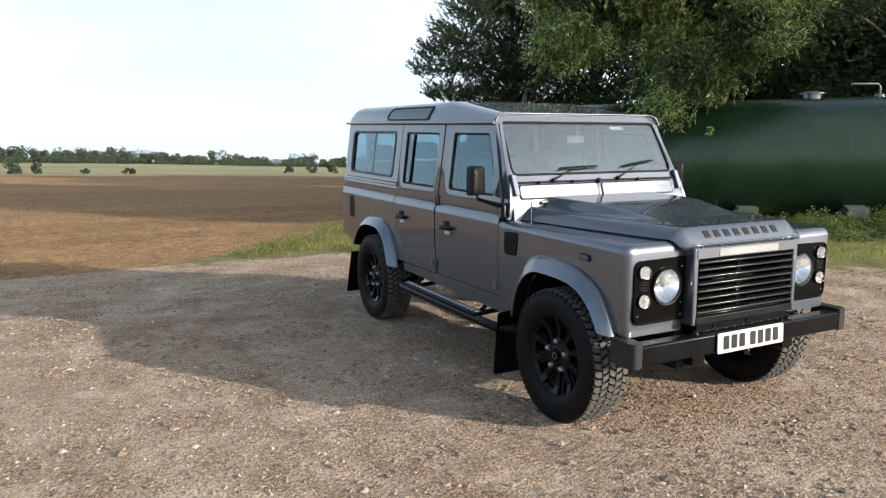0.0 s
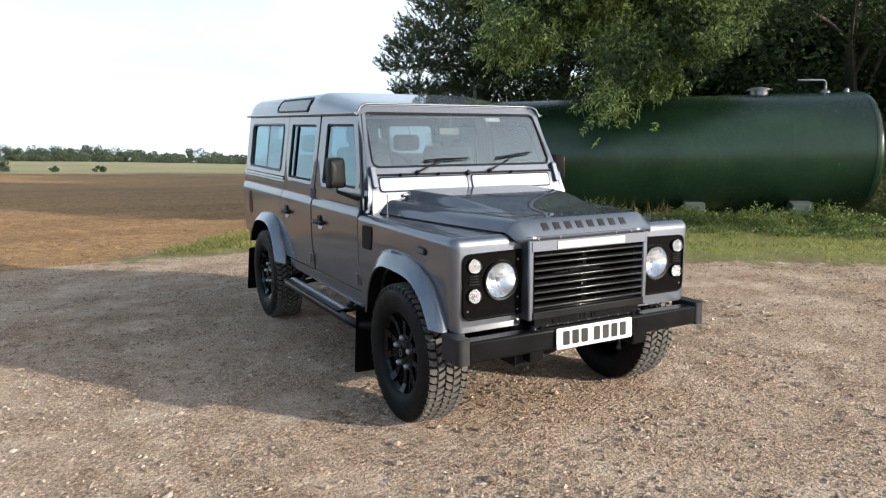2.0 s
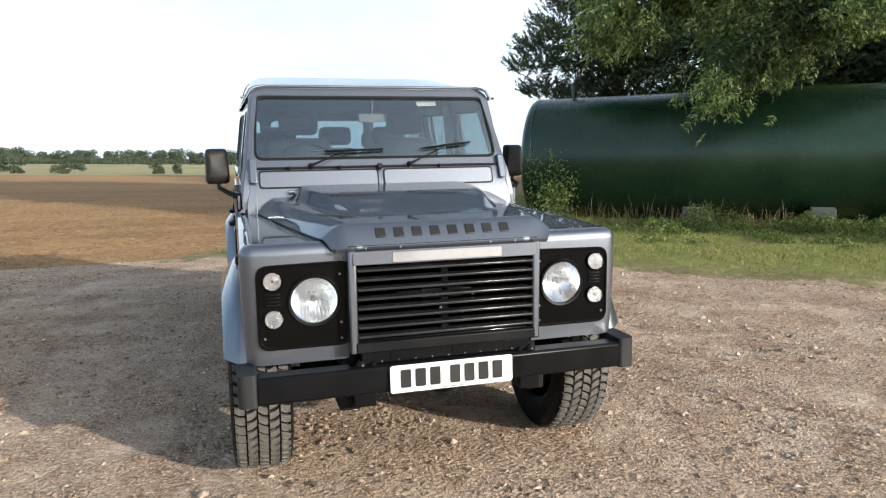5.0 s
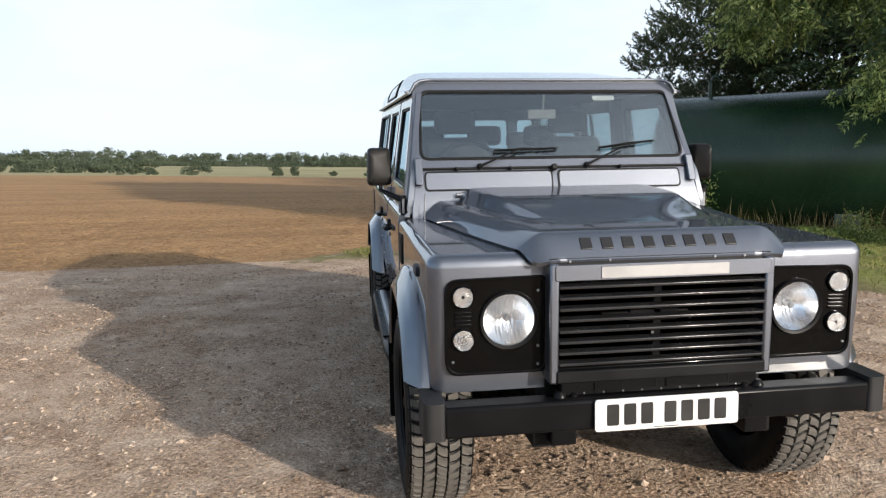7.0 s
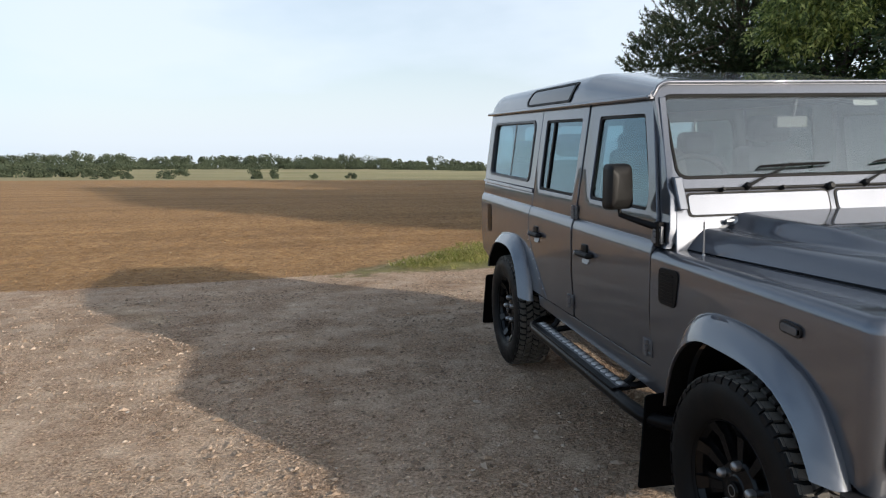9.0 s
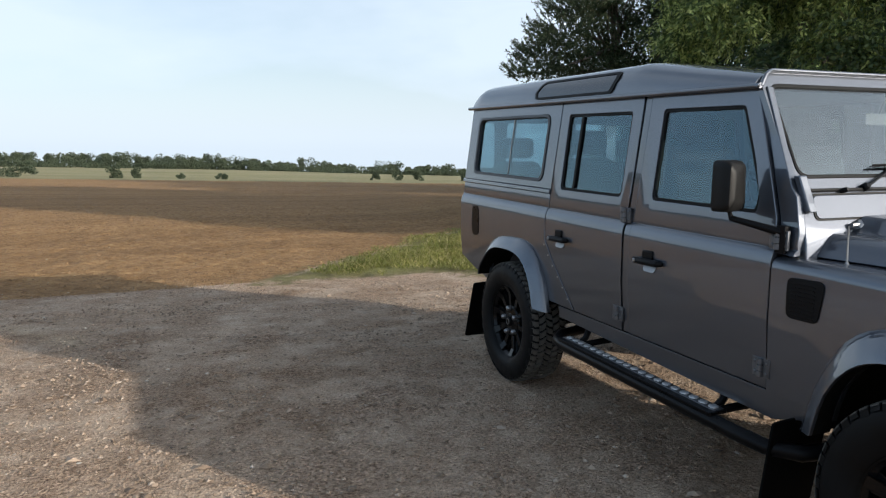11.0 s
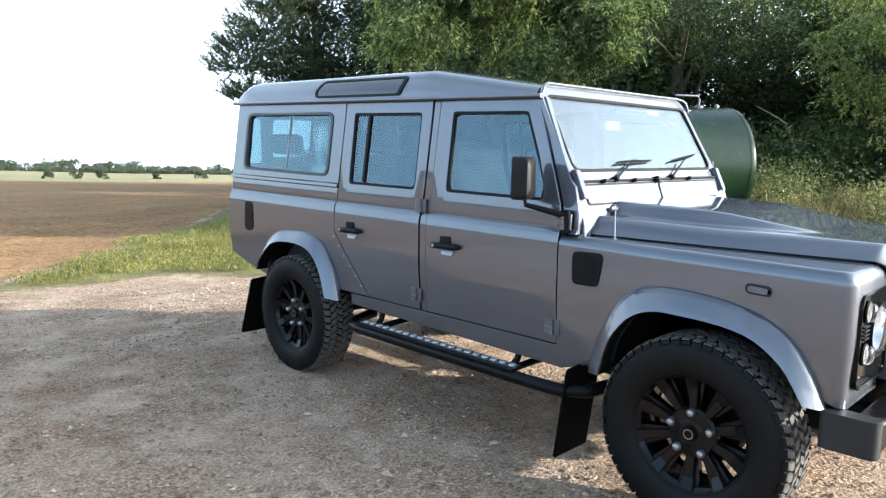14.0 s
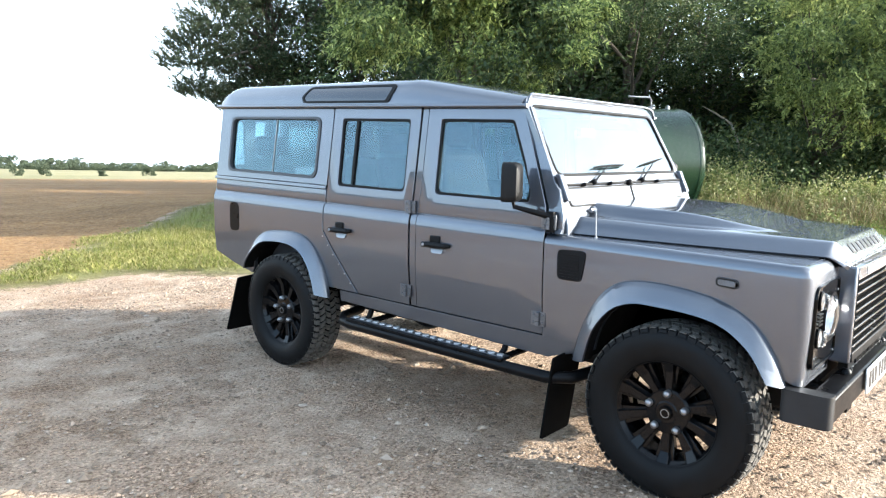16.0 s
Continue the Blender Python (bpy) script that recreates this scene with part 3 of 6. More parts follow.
def arch_flare(s, outer, inner):
    """A bulging eyebrow over the wheel."""
    bm = bmesh.new()
    a, b = arch_curve(outer), arch_curve(inner)
    n = min(len(a), len(b))
    rows = []
    for i in range(n):
        o, p = Vector(a[i]), Vector(b[i])
        row = []
        for t, x in ((0.0, 0.800), (0.01, 0.820), (0.05, 0.831), (0.3, 0.850), (0.6, 0.869), (0.88, 0.886), (0.97, 0.889), (1.0, 0.884), (1.0, 0.868), (0.93, 0.80)):
            q = o.lerp(p, t)
            row.append(bm.verts.new((s * x, q.x, q.y)))
        rows.append(row)
    for r, q in zip(rows, rows[1:]):
        for k in range(len(r) - 1):
            bm.faces.new((r[k], r[k + 1], q[k + 1], q[k]))
    bm.faces.new(rows[0])
    bm.faces.new(rows[-1])
    flare = part("wheel_arch_flare", bm, PAINT, car, smooth=50)
    lip = bmesh.new()
    pairs = [[lip.verts.new((s * x, q.x, q.y)) for x, q in ((0.879, Vector(b[i]).lerp(Vector(a[i]), -0.02)), (0.79, Vector(b[i]).lerp(Vector(a[i]), 0.04)))] for i in range(n)]
    for p, q in zip(pairs, pairs[1:]):
        lip.faces.new((p[0], p[1], q[1], q[0]))
    bmesh.ops.solidify(lip, geom=lip.faces[:], thickness=0.004)
    part("flare_lip", lip, UNDERSIDE, flare, "black inner lip")
    return flare


def window(name, outer, inner, s, parent, label="", split=None, bead=0.006, seal=None):
    """Rubber surround with a pane set back in it."""
    w = part(name, plate(outer, [inner], side_place(s, bead), 0.04), seal or SEAL, parent, label, bevel=0.002)
    part("pane", plate(inner, [], side_place(s, -0.014), 0.004), SIDE_GLASS, w, "tinted glass")
    if split:
        y0, y1 = split
        zs = [p[1] for p in inner]
        part("divider", plate(rect(y0, min(zs) + 0.002, y1, max(zs) - 0.002), [], side_place(s, -0.004 if bead < 0 else -0.010), 0.02), SEAL if bead < 0 else LINING, w)
    return w


def hinge(s, y, z, parent):
    """Two leaves about a knuckle."""
    bm = bmesh.new()
    x = half_width(z)
    zz = rise(y, z)
    for y0, y1 in ((y - 0.042, y - 0.011), (y + 0.011, y + 0.042)):
        box(bm, s * (x - 0.005), y0, zz - 0.036, s * (x + 0.007), y1, zz + 0.036)
    for dz in (-0.024, 0.0, 0.024):
        tube(bm, [(s * (x + 0.010), y, zz + dz - 0.011), (s * (x + 0.010), y, zz + dz + 0.011)], 0.013, 10)
    for dy in (-0.027, 0.027):
        for dz in (-0.02, 0.02):
            disc(bm, (s * (x + 0.006), y + dy, zz + dz), (s, 0, 0), (0.008, 0.008, 0.004), (0, 0.003, 0.005), 8)
    return part("hinge", bm, HINGE_STEEL, parent, "dull grey steel hinge", bevel=0.002)


def door_handle(s, y, z, parent):
    bm = bmesh.new()
    x, zz = half_width(z), rise(y, z)
    pts = [(s * (x + 0.002), y - 0.1, zz), (s * (x + 0.022), y - 0.085, zz), (s * (x + 0.026), y, zz), (s * (x + 0.022), y + 0.085, zz - 0.002), (s * (x + 0.002), y + 0.1, zz - 0.003)]
    tube(bm, pts, [0.010, 0.015, 0.016, 0.015, 0.010], 10)
    box(bm, s * (x - 0.004), y - 0.03, zz + 0.004, s * (x + 0.010), y + 0.045, zz + 0.05)
    h = part("door_handle", bm, BLACK_PLASTIC, parent, "black pull handle", bevel=0.006)
    bm = bmesh.new()
    disc(bm, (s * (x + 0.030), y + 0.068, zz - 0.001), (s, 0, 0), (0.010, 0.010, 0.0065, 0.003), (0, 0.009, 0.0105, 0.008), 14)
    part("lock_barrel", bm, STEEL, h)
    part("grip_recess", plate(rounded([(y - 0.048, z - 0.047), (y + 0.034, z - 0.047), (y + 0.040, z - 0.014), (y - 0.054, z - 0.014)], [0.024, 0.024, 0.004, 0.004], 6), [], lambda u, w, d, s=s, z=z: Vector((s * (half_width(w) + 0.004 + (z - 0.031 - w) * 0.35 - d), u, rise(u, w))), 0.01), STEEL, h, "bright recess plate")


# outlines along the side, in metres behind the front axle and above the ground
REAR_WIN_OUT = rounded([(2.495, 1.283), (3.55, 1.288), (3.555, 1.668), (2.495, 1.672)], 0.06, 5)
REAR_WIN_IN = rounded([(2.518, 1.300), (3.522, 1.304), (3.53, 1.653), (2.518, 1.656)], 0.05, 5)
RD_GLASS = rounded([(1.68, 1.252), (2.275, 1.252), (2.285, 1.664), (1.685, 1.664)], [0.03, 0.03, 0.02, 0.02], 3)
FD_GLASS = rounded([(0.80, 1.257), (1.44, 1.257), (1.447, 1.667), (0.945, 1.667), (0.845, 1.45), (0.80, 1.32)], [0.02, 0.03, 0.02, 0.03, 0.0, 0.02], 3)


def inset(loop, d):
    c = sum((Vector(p) for p in loop), Vector((0, 0))) / len(loop)
    out = []
    for p in loop:
        v = Vector(p) - c
        out.append((c.x + v.x - math.copysign(min(d, abs(v.x)), v.x), c.y + v.y - math.copysign(min(d, abs(v.y)), v.y)))
    return out


def build_side(s):
    near = s < 0
    # rear quarter, lower tub with its wheel opening
    lower = [(3.45, 0.632), (3.69, 0.70), (3.69, 1.222), (2.380, 1.222), (2.380, 0.965), (2.066, 0.607), (2.36, 0.607)]
    lower += [p for p in arch_curve([(2.375, 0.62), *ARCH_REAR_IN[1:-1], (3.18, 0.64)])] + [(3.22, 0.585)]
    tub = side_sheet("rear_quarter_panel", lower, [], s, PAINT, car)
    cap = plate(rect(2.380, 1.224, 3.705, 1.246), [], side_place(s, 0.010), 0.03)
    part("waist_capping", cap, PAINT, tub, bevel=0.003)
    slot = rounded([(3.345, 0.872), (3.468, 0.868), (3.462, 1.070), (3.350, 1.074)], 0.045, 5)
    part("air_slot", plate(slot, [], side_place(s, 0.003), 0.01), SATIN_BLACK, tub, "black air slot")
    for k in range(6):
        t = k / 5
        yy, zz = 2.38 - 0.255 * t, 0.93 - 0.27 * t
        bm = bmesh.new()
        disc(bm, (s * (half_width(zz) - 0.002), yy, rise(yy, zz)), (s, 0, 0), (0.006, 0.005, 0.002), (0, 0.004, 0.005), 8)
        part("rivet", bm, STEEL, tub)
    side_sheet("hardtop_side", [(2.380, 1.248), (3.70, 1.248), (3.70, 1.736), (2.380, 1.736)], [REAR_WIN_OUT], s, PAINT, car)
    window("rear_side_window", REAR_WIN_OUT, REAR_WIN_IN, s, car, "sliding tinted rear side window", split=(3.0, 3.006), seal=SEAL_GREY)
    # rear door
    rd = [(1.607, 0.607), (2.052, 0.607), (2.372, 0.968), (2.372, 1.735), (1.607, 1.735)]
    door = side_sheet("rear_door", rd, [RD_GLASS], s, PAINT, car)
    window("door_window", RD_GLASS, inset(RD_GLASS, 0.013), s, door, split=(2.135, 2.155), bead=-0.006)
    door_handle(s, 2.20, 0.985, door)
    hinge(s, 1.628, 0.690, door)
    hinge(s, 1.612, 1.172, door)
    # pillar between the doors
    side_sheet("door_pillar", [(1.553, 0.607), (1.599, 0.607), (1.599, 1.735), (1.553, 1.735)], [], s, PAINT, car, off=-0.006)
    # front door
    fd = [(0.681, 0.607), (1.545, 0.607), (1.545, 1.735), (0.895, 1.735), (0.70, 1.25), (0.681, 1.14)]
    door = side_sheet("front_door", fd, [FD_GLASS], s, PAINT, car)
    window("door_window", FD_GLASS, inset(FD_GLASS, 0.013), s, door, bead=-0.006)
    door_handle(s, 1.385, 0.983, door)
    hinge(s, 0.700, 0.686, door)
    hinge(s, 0.668, 1.172, door)
    # flank of the screen pillar
    side_sheet("screen_pillar", [(0.60, 1.12), (0.674, 1.12), (0.693, 1.25), (0.888, 1.735), (0.866, 1.735), (0.668, 1.36), (0.64, 1.33), (0.60, 1.20)], [], s, PAINT, car, off=-0.014)
    # sill
    sill = [(0.655, 0.495), (2.235, 0.532), (2.235, 0.600), (0.45, 0.600), (0.45, 0.56)]
    side_sheet("sill_panel", sill, [], s, PAINT, car, off=-0.004)
    arch_flare(s, ARCH_FRONT_OUT, ARCH_FRONT_IN)
    arch_flare(s, ARCH_REAR_OUT, ARCH_REAR_IN)


build_side(-1)
build_side(1)

# dark lining behind the panel gaps and inside the wheel openings
for s in (-1, 1):
    for y0, z0, y1, z1 in ((1.50, 0.62, 1.66, 1.72), (2.33, 0.98, 2.42, 1.72), (0.665, 0.62, 0.72, 1.15)):
        bm = bmesh.new()
        vs = box(bm, 0, y0, z0, 0.02, y1, z1)
        for v in vs:
            v.co = (s * (half_width(v.co.z) - 0.034 - v.co.x), v.co.y, rise(v.co.y, v.co.z))
        part("pillar_lining", bm, TRIM, car)


# ---- front wings: one wrapped sheet each, from door to grille ----
CORNER = 0.055
WING_X, WING_Y = 0.812, -0.475


def wing_place(s):
    def place(u, z, d):
        edge = 0.045
        top = 1.102
        t = max(0.0, (z - (top - edge)) / edge)
        inn = edge * (1 - math.sqrt(max(0.0, 1 - min(1.0, t) ** 2))) + d
        inn += 0.012 * max(0.0, (0.85 - z) / 0.25)
        zz = z
        if u >= WING_Y:
            x, y = WING_X - inn, u
        else:
            a = min((WING_Y - u) / CORNER, math.pi / 2)
            rest = max(0.0, (WING_Y - u) - CORNER * math.pi / 2)
            x = WING_X - CORNER + (CORNER - inn) * math.cos(a) - rest
            y = WING_Y - (CORNER - inn) * math.sin(a)
        zz += 0.018 * y * max(0.0, (z - 0.6) / 0.5)
        return Vector((s * x, y, zz))
    return place


U_FRONT = WING_Y - CORNER * math.pi / 2


def u_of_x(x):
    return U_FRONT - (WING_X - CORNER - x)


LAMP_HOLE = rounded([(u_of_x(0.735), 0.695), (u_of_x(0.735), 1.005), (u_of_x(0.415), 1.005), (u_of_x(0.415), 0.695)], 0.02, 3)
for s in (-1, 1):
    outline = [(0.675, 0.602), (0.675, 1.102), (u_of_x(0.40), 1.102), (u_of_x(0.40), 0.612), (u_of_x(0.745), 0.612), (WING_Y - 0.02, 0.625), (-0.43, 0.65)]
    outline += [p for p in arch_curve(ARCH_FRONT_IN)][::-1][1:-1] + [(0.44, 0.602)]
    cuts_u = [WING_Y - CORNER * math.pi / 2 * k / 6 for k in range(7)]
    wing = part("front_wing", plate(outline, [LAMP_HOLE], wing_place(s), 0.02, ucuts=cuts_u, vcuts=(0.85, 1.057, 1.069, 1.079, 1.087, 1.093, 1.098, 1.101)), PAINT, car, bevel=0.0)
    top = rounded([(0.77, 0.662), (0.77, -0.488), (0.40, -0.488), (0.40, -0.3), (0.55, 0.662)], [0, 0.03, 0, 0, 0], 3)
    part("wing_top", plate(top, [], lambda x, y, d, s=s: Vector((s * x, y, 1.102 + 0.018 * y - d)), 0.015), PAINT, wing)
    # air intake on the flank
    vent = rounded([(0.595, 0.897), (0.597, 1.040), (0.437, 1.048), (0.462, 0.900)], 0.028, 4)
    v = part("wing_vent", plate(vent, [], wing_place(s), 0.01), BLACK_PLASTIC, wing, "black plastic air intake", bevel=0.002)
    for w in v.data.vertices:
        w.co.x += s * 0.006
    grid = bmesh.new()
    for k in range(9):
        zz = 0.915 + k * 0.014
        box(grid, s * 0.812, 0.475, zz, s * 0.8205, 0.575, zz + 0.005)
    part("vent_mesh", grid, SATIN_BLACK, v)
    # side repeater
    bm = bmesh.new()
    loop = rounded([(-0.262, 0.978), (-0.170, 0.982), (-0.170, 1.020), (-0.262, 1.016)], 0.019, 5)
    bm = plate(loop, [], wing_place(s), 0.01)
    for w in bm.verts:
        w.co.x += s * 0.010
    rep = part("side_repeater", bm, BADGE, wing, "clear side repeater lamp", bevel=0.003)
    loop = rounded([(-0.252, 0.986), (-0.180, 0.989), (-0.180, 1.012), (-0.252, 1.009)], 0.011, 5)
    bm = plate(loop, [], wing_place(s), 0.006)
    for w in bm.verts:
        w.co.x += s * 0.014
    part("repeater_lens", bm, HINGE_STEEL, rep, bevel=0.003)


# ---- bonnet ----
BONNET_EDGE = arch_curve([(-0.60, 0.425), (-0.578, 0.446), (-0.53, 0.478), (-0.45, 0.508), (-0.2, 0.563), (0.2, 0.636), (0.575, 0.700)], 48)


def bonnet_half(y):
    for (y0, w0), (y1, w1) in zip(BONNET_EDGE, BONNET_EDGE[1:]):
        if y <= y1:
            return w0 + (w1 - w0) * (y - y0) / (y1 - y0)
    return 0.70


def bonnet_z(x, y):
    """Flat top with a raised centre panel, rolled sides and a dropped nose."""
    ax, w = abs(x), bonnet_half(y)
    nose = min(1.0, max(0.0, (-0.500 - y) / 0.078)) ** 1.2
    half = 0.315 + 0.17 * smoothstep(-0.55, 0.55, y) - 0.05 * smoothstep(-0.05, -0.42, y)
    panel = smoothstep(half + 0.04, half - 0.035, ax) * smoothstep(-0.36, 0.22, y)
    top = 1.150 + (y + 0.5) * 0.042 + 0.010 * smoothstep(0.54, 0.40, ax) + 0.050 * panel - 0.085 * nose
    edge = 1.110 + 0.014 * y - 0.036 * nose
    t = min(1.0, max(0.0, (ax - w + 0.10) / 0.10))
    return top - max(0.0, top - edge) * t ** 1.8


bm = bmesh.new()
NY, NX = 150, 128
rows = []
for j in range(NY + 1):
    y = 0.605 - (0.605 + 0.578) * j / NY
    w = bonnet_half(y)
    row = []
    for i in range(NX + 1):
        t = -1 + 2 * i / NX
        x = w * math.copysign(1 - (1 - abs(t)) ** 1.7, t)
        row.append(bm.verts.new((x, y, bonnet_z(x, y))))
    rows.append(row)
for a, b in zip(rows, rows[1:]):
    for i in range(NX):
        bm.faces.new((a[i], a[i + 1], b[i + 1], b[i]))
ret = bmesh.ops.extrude_edge_only(bm, edges=[e for e in bm.edges if e.is_boundary])
for v in [g for g in ret["geom"] if isinstance(g, bmesh.types.BMVert)]:
    front = smoothstep(-0.50, -0.57, v.co.y)
    v.co.z -= 0.004 + 0.010 * front
    v.co.x *= 1 - 0.006 * (1 - front)
    if v.co.y < -0.57:
        v.co.y += 0.006
bonnet = part("bonnet", bm, PAINT, car, smooth=60)
for s in (-1, 1):
    bm = bmesh.new()
    line = [y for y, w in BONNET_EDGE if -0.47 < y]
    for lo, hi in zip(line, line[1:]):
        vs = [bm.verts.new((s * (bonnet_half(y) - 0.018 - d), y, z)) for y, z in ((lo, 1.07), (hi, 1.07), (hi, 1.108), (lo, 1.108)) for d in (0.0,)]
        bm.faces.new(vs)
    bmesh.ops.remove_doubles(bm, verts=bm.verts[:], dist=0.0005)
    bmesh.ops.solidify(bm, geom=bm.faces[:], thickness=0.012)
    part("bonnet_side_seal", bm, SEAL, bonnet)
# raised badge across the nose: eight plain blocks
for k in range(8):
    x0 = -0.288 + k * 0.0752
    bm = bmesh.new()
    for xa, ya, xb, yb in ((x0 + 0.004, -0.555, x0 + 0.046, -0.526),):
        vs = box(bm, xa, ya, 0.0, xb, yb, 0.006)
        for v in vs:
            v.co.z += bonnet_z(v.co.x, v.co.y) - 0.001
    part("badge_block", bm, BADGE, bonnet, "dark grey raised badge block" if k == 0 else "", bevel=0.003)

# ---- bulkhead and windscreen ----
bm = bmesh.new()
pts = [(0.575, 1.05), (0.585, 1.16), (0.648, 1.335), (0.662, 1.352), (0.74, 1.352), (0.74, 1.05)]
left = [bm.verts.new((-0.752 + (0.03 if z > 1.2 else 0), y, z)) for y, z in pts]
right = [bm.verts.new((0.752 - (0.03 if z > 1.2 else 0), y, z)) for y, z in pts]
for i in range(len(pts)):
    bm.faces.new((left[i - 1], left[i], right[i], right[i - 1]))
bm.faces.new(left)
bm.faces.new(right)
bulkhead = part("bulkhead", bm, PAINT, car, bevel=0.006)
for x0, x1 in ((-0.675, -0.035), (0.005, 0.645)):
    flap = plate(rect(x0, 1.250, x1, 1.332, 0.02), [], lambda x, z, d: Vector((x, 0.585 + (z - 1.16) * 0.36 - 0.007 + d, z)), 0.012)
    part("vent_flap", flap, PAINT, bulkhead, bevel=0.004)
    ring = plate(rect(x0 - 0.007, 1.243, x1 + 0.007, 1.339, 0.024), [rect(x0 - 0.001, 1.249, x1 + 0.001, 1.333, 0.02)], lambda x, z, d: Vector((x, 0.585 + (z - 1.16) * 0.36 - 0.004 + d, z)), 0.01)
    part("flap_seal", ring, SEAL, bulkhead)


def screen_place(x, z, d):
    return Vector((x, 0.664 + (z - 1.352) * 0.545 + d * 0.88, z - d * 0.48))


FRAME_OUT = rounded([(-0.728, 1.356), (0.728, 1.356), (0.708, 1.800), (-0.708, 1.800)], [0.01, 0.01, 0.085, 0.085], 8)
GLASS_OUT = rounded([(-0.700, 1.392), (0.700, 1.392), (0.676, 1.752), (-0.676, 1.752)], 0.05, 6)
GLASS_IN = rounded([(-0.686, 1.406), (0.686, 1.406), (0.663, 1.738), (-0.663, 1.738)], 0.04, 6)
frame_ob = part("windscreen_frame", plate(FRAME_OUT, [GLASS_OUT], screen_place, 0.05), PAINT, car, bevel=0.006)
part("windscreen_seal", plate(GLASS_OUT, [GLASS_IN], lambda x, z, d: screen_place(x, z, d - 0.004), 0.02), SEAL, frame_ob, bevel=0.003)
part("windscreen", plate(GLASS_IN, [], lambda x, z, d: screen_place(x, z, d + 0.004), 0.005), SCREEN_GLASS, frame_ob, "clear windscreen glass")
bm = bmesh.new()
tube(bm, [(-0.715, 0.655, 1.350), (0.715, 0.655, 1.350)], 0.007, 8)
part("screen_base_seal", bm, SEAL, frame_ob)
for s in (-1, 1):
    # bracket at the foot of the screen pillar
    bm = bmesh.new()
    vs = box(bm, s * 0.690, 0.632, 1.275, s * 0.728, 0.660, 1.405)
    for v in vs:
        v.co.y += (v.co.z - 1.35) * 0.45
    part("screen_hinge", bm, PAINT, frame_ob, bevel=0.005)
for x in (-0.52, -0.245, -0.02, 0.33):
    bm = bmesh.new()
    r = 0.018 if x == -0.02 else 0.010
    disc(bm, (x, 0.650, 1.347), (0, -1, 0.3), (r, r, r * 0.6), (-0.01, 0.018, 0.026), 12)
    part("rubber_stop", bm, SEAL, bulkhead)
bm = bmesh.new()
disc(bm, (-0.48, 0.602, 1.212), (0, -0.5, 0.85), (0.026, 0.026, 0.015), (-0.01, 0.014, 0.026), 14)
tube(bm, [(-0.53, 0.592, 1.222), (-0.43, 0.592, 1.228)], 0.010, 8)
part("washer_jet", bm, STEEL, bulkhead)


def wiper(x0, tip_x, blade):
    bm = bmesh.new()
    p = screen_place(x0, 1.352, -0.02)
    q = screen_place(tip_x, 1.44, -0.022)
    disc(bm, screen_place(x0, 1.352, 0.0), (0, -0.88, 0.48), (0.016, 0.016, 0.010), (-0.01, 0.022, 0.03), 12)
    tube(bm, [p, p.lerp(q, 0.35), q], [0.008, 0.005, 0.004], 8)
    w = part("wiper", bm, SATIN_BLACK, frame_ob, "black wiper arm and blade")
    bm = bmesh.new()
    a, b = screen_place(blade[0], blade[1], -0.016), screen_place(blade[2], blade[3], -0.016)
    a2, b2 = screen_place(blade[0], blade[1], -0.004), screen_place(blade[2], blade[3], -0.004)
    tube(bm, [a, a.lerp(b, 0.5), b], [0.003, 0.006, 0.003], 6)
    tube(bm, [a2, b2], 0.0035, 6)
    for t in (0.15, 0.38, 0.62, 0.85):
        tube(bm, [a.lerp(b, t), a2.lerp(b2, t)], 0.004, 6)
    part("wiper_blade", bm, SEAL, w)


wiper(-0.400, -0.17, (-0.32, 1.432, 0.015, 1.440))
wiper(0.155, 0.37, (0.235, 1.440, 0.545, 1.474))

# ---- roof ----
ROOF_SECTION = [(0.722, 0.0), (0.719, 0.022), (0.708, 0.065), (0.688, 0.103), (0.658, 0.133), (0.612, 0.153), (0.54, 0.159), (0.40, 0.161), (0.2, 0.161), (0.0, 0.161)]


def roof_scale(y):
    if y < 1.70:
        return 0.36 + (y - 0.905) / (1.70 - 0.905) * 0.66
    if y < 3.55:
        return 1.02 - 0.06 * (y - 1.7) / 1.85
    t = (y - 3.55) / 0.185
    return 0.96 * math.sqrt(max(0.0, 1 - 0.72 * t * t))


bm = bmesh.new()
rows = []
ys = [0.905, 0.93, 0.96] + [1.0 + 0.05 * k for k in range(14)] + [1.66, 1.69, 1.72, 1.76] + [1.85 + 0.1 * k for k in range(17)] + [3.55, 3.6, 3.64, 3.67, 3.695, 3.715, 3.73]
for y in ys:
    k = roof_scale(y)
    pinch = 0.06 * max(0.0, (y - 3.5) / 0.23) ** 2.5
    prof = [(-x, h) for x, h in ROOF_SECTION] + [(x, h) for x, h in ROOF_SECTION[-2::-1]]
    rows.append([bm.verts.new((x * (1 - pinch * 0.4), y, rise(y, 1.738) + h * k * 1.03)) for x, h in prof])
for a, b in zip(rows, rows[1:]):
    for i in range(len(a) - 1):
        bm.faces.new((a[i], a[i + 1], b[i + 1], b[i]))
bm.faces.new(rows[-1])
bm.faces.new(rows[0])
roof = part("roof", bm, PAINT, car, smooth=40)
bm = bmesh.new()
head = [bm.verts.new((x, y, rise(y, 1.73))) for x, y in ((-0.70, 0.92), (0.70, 0.92), (0.70, 3.66), (-0.70, 3.66))]
bm.faces.new(head)
bmesh.ops.solidify(bm, geom=bm.faces[:], thickness=0.012)
part("headlining", bm, LINING, car, "pale grey headlining")
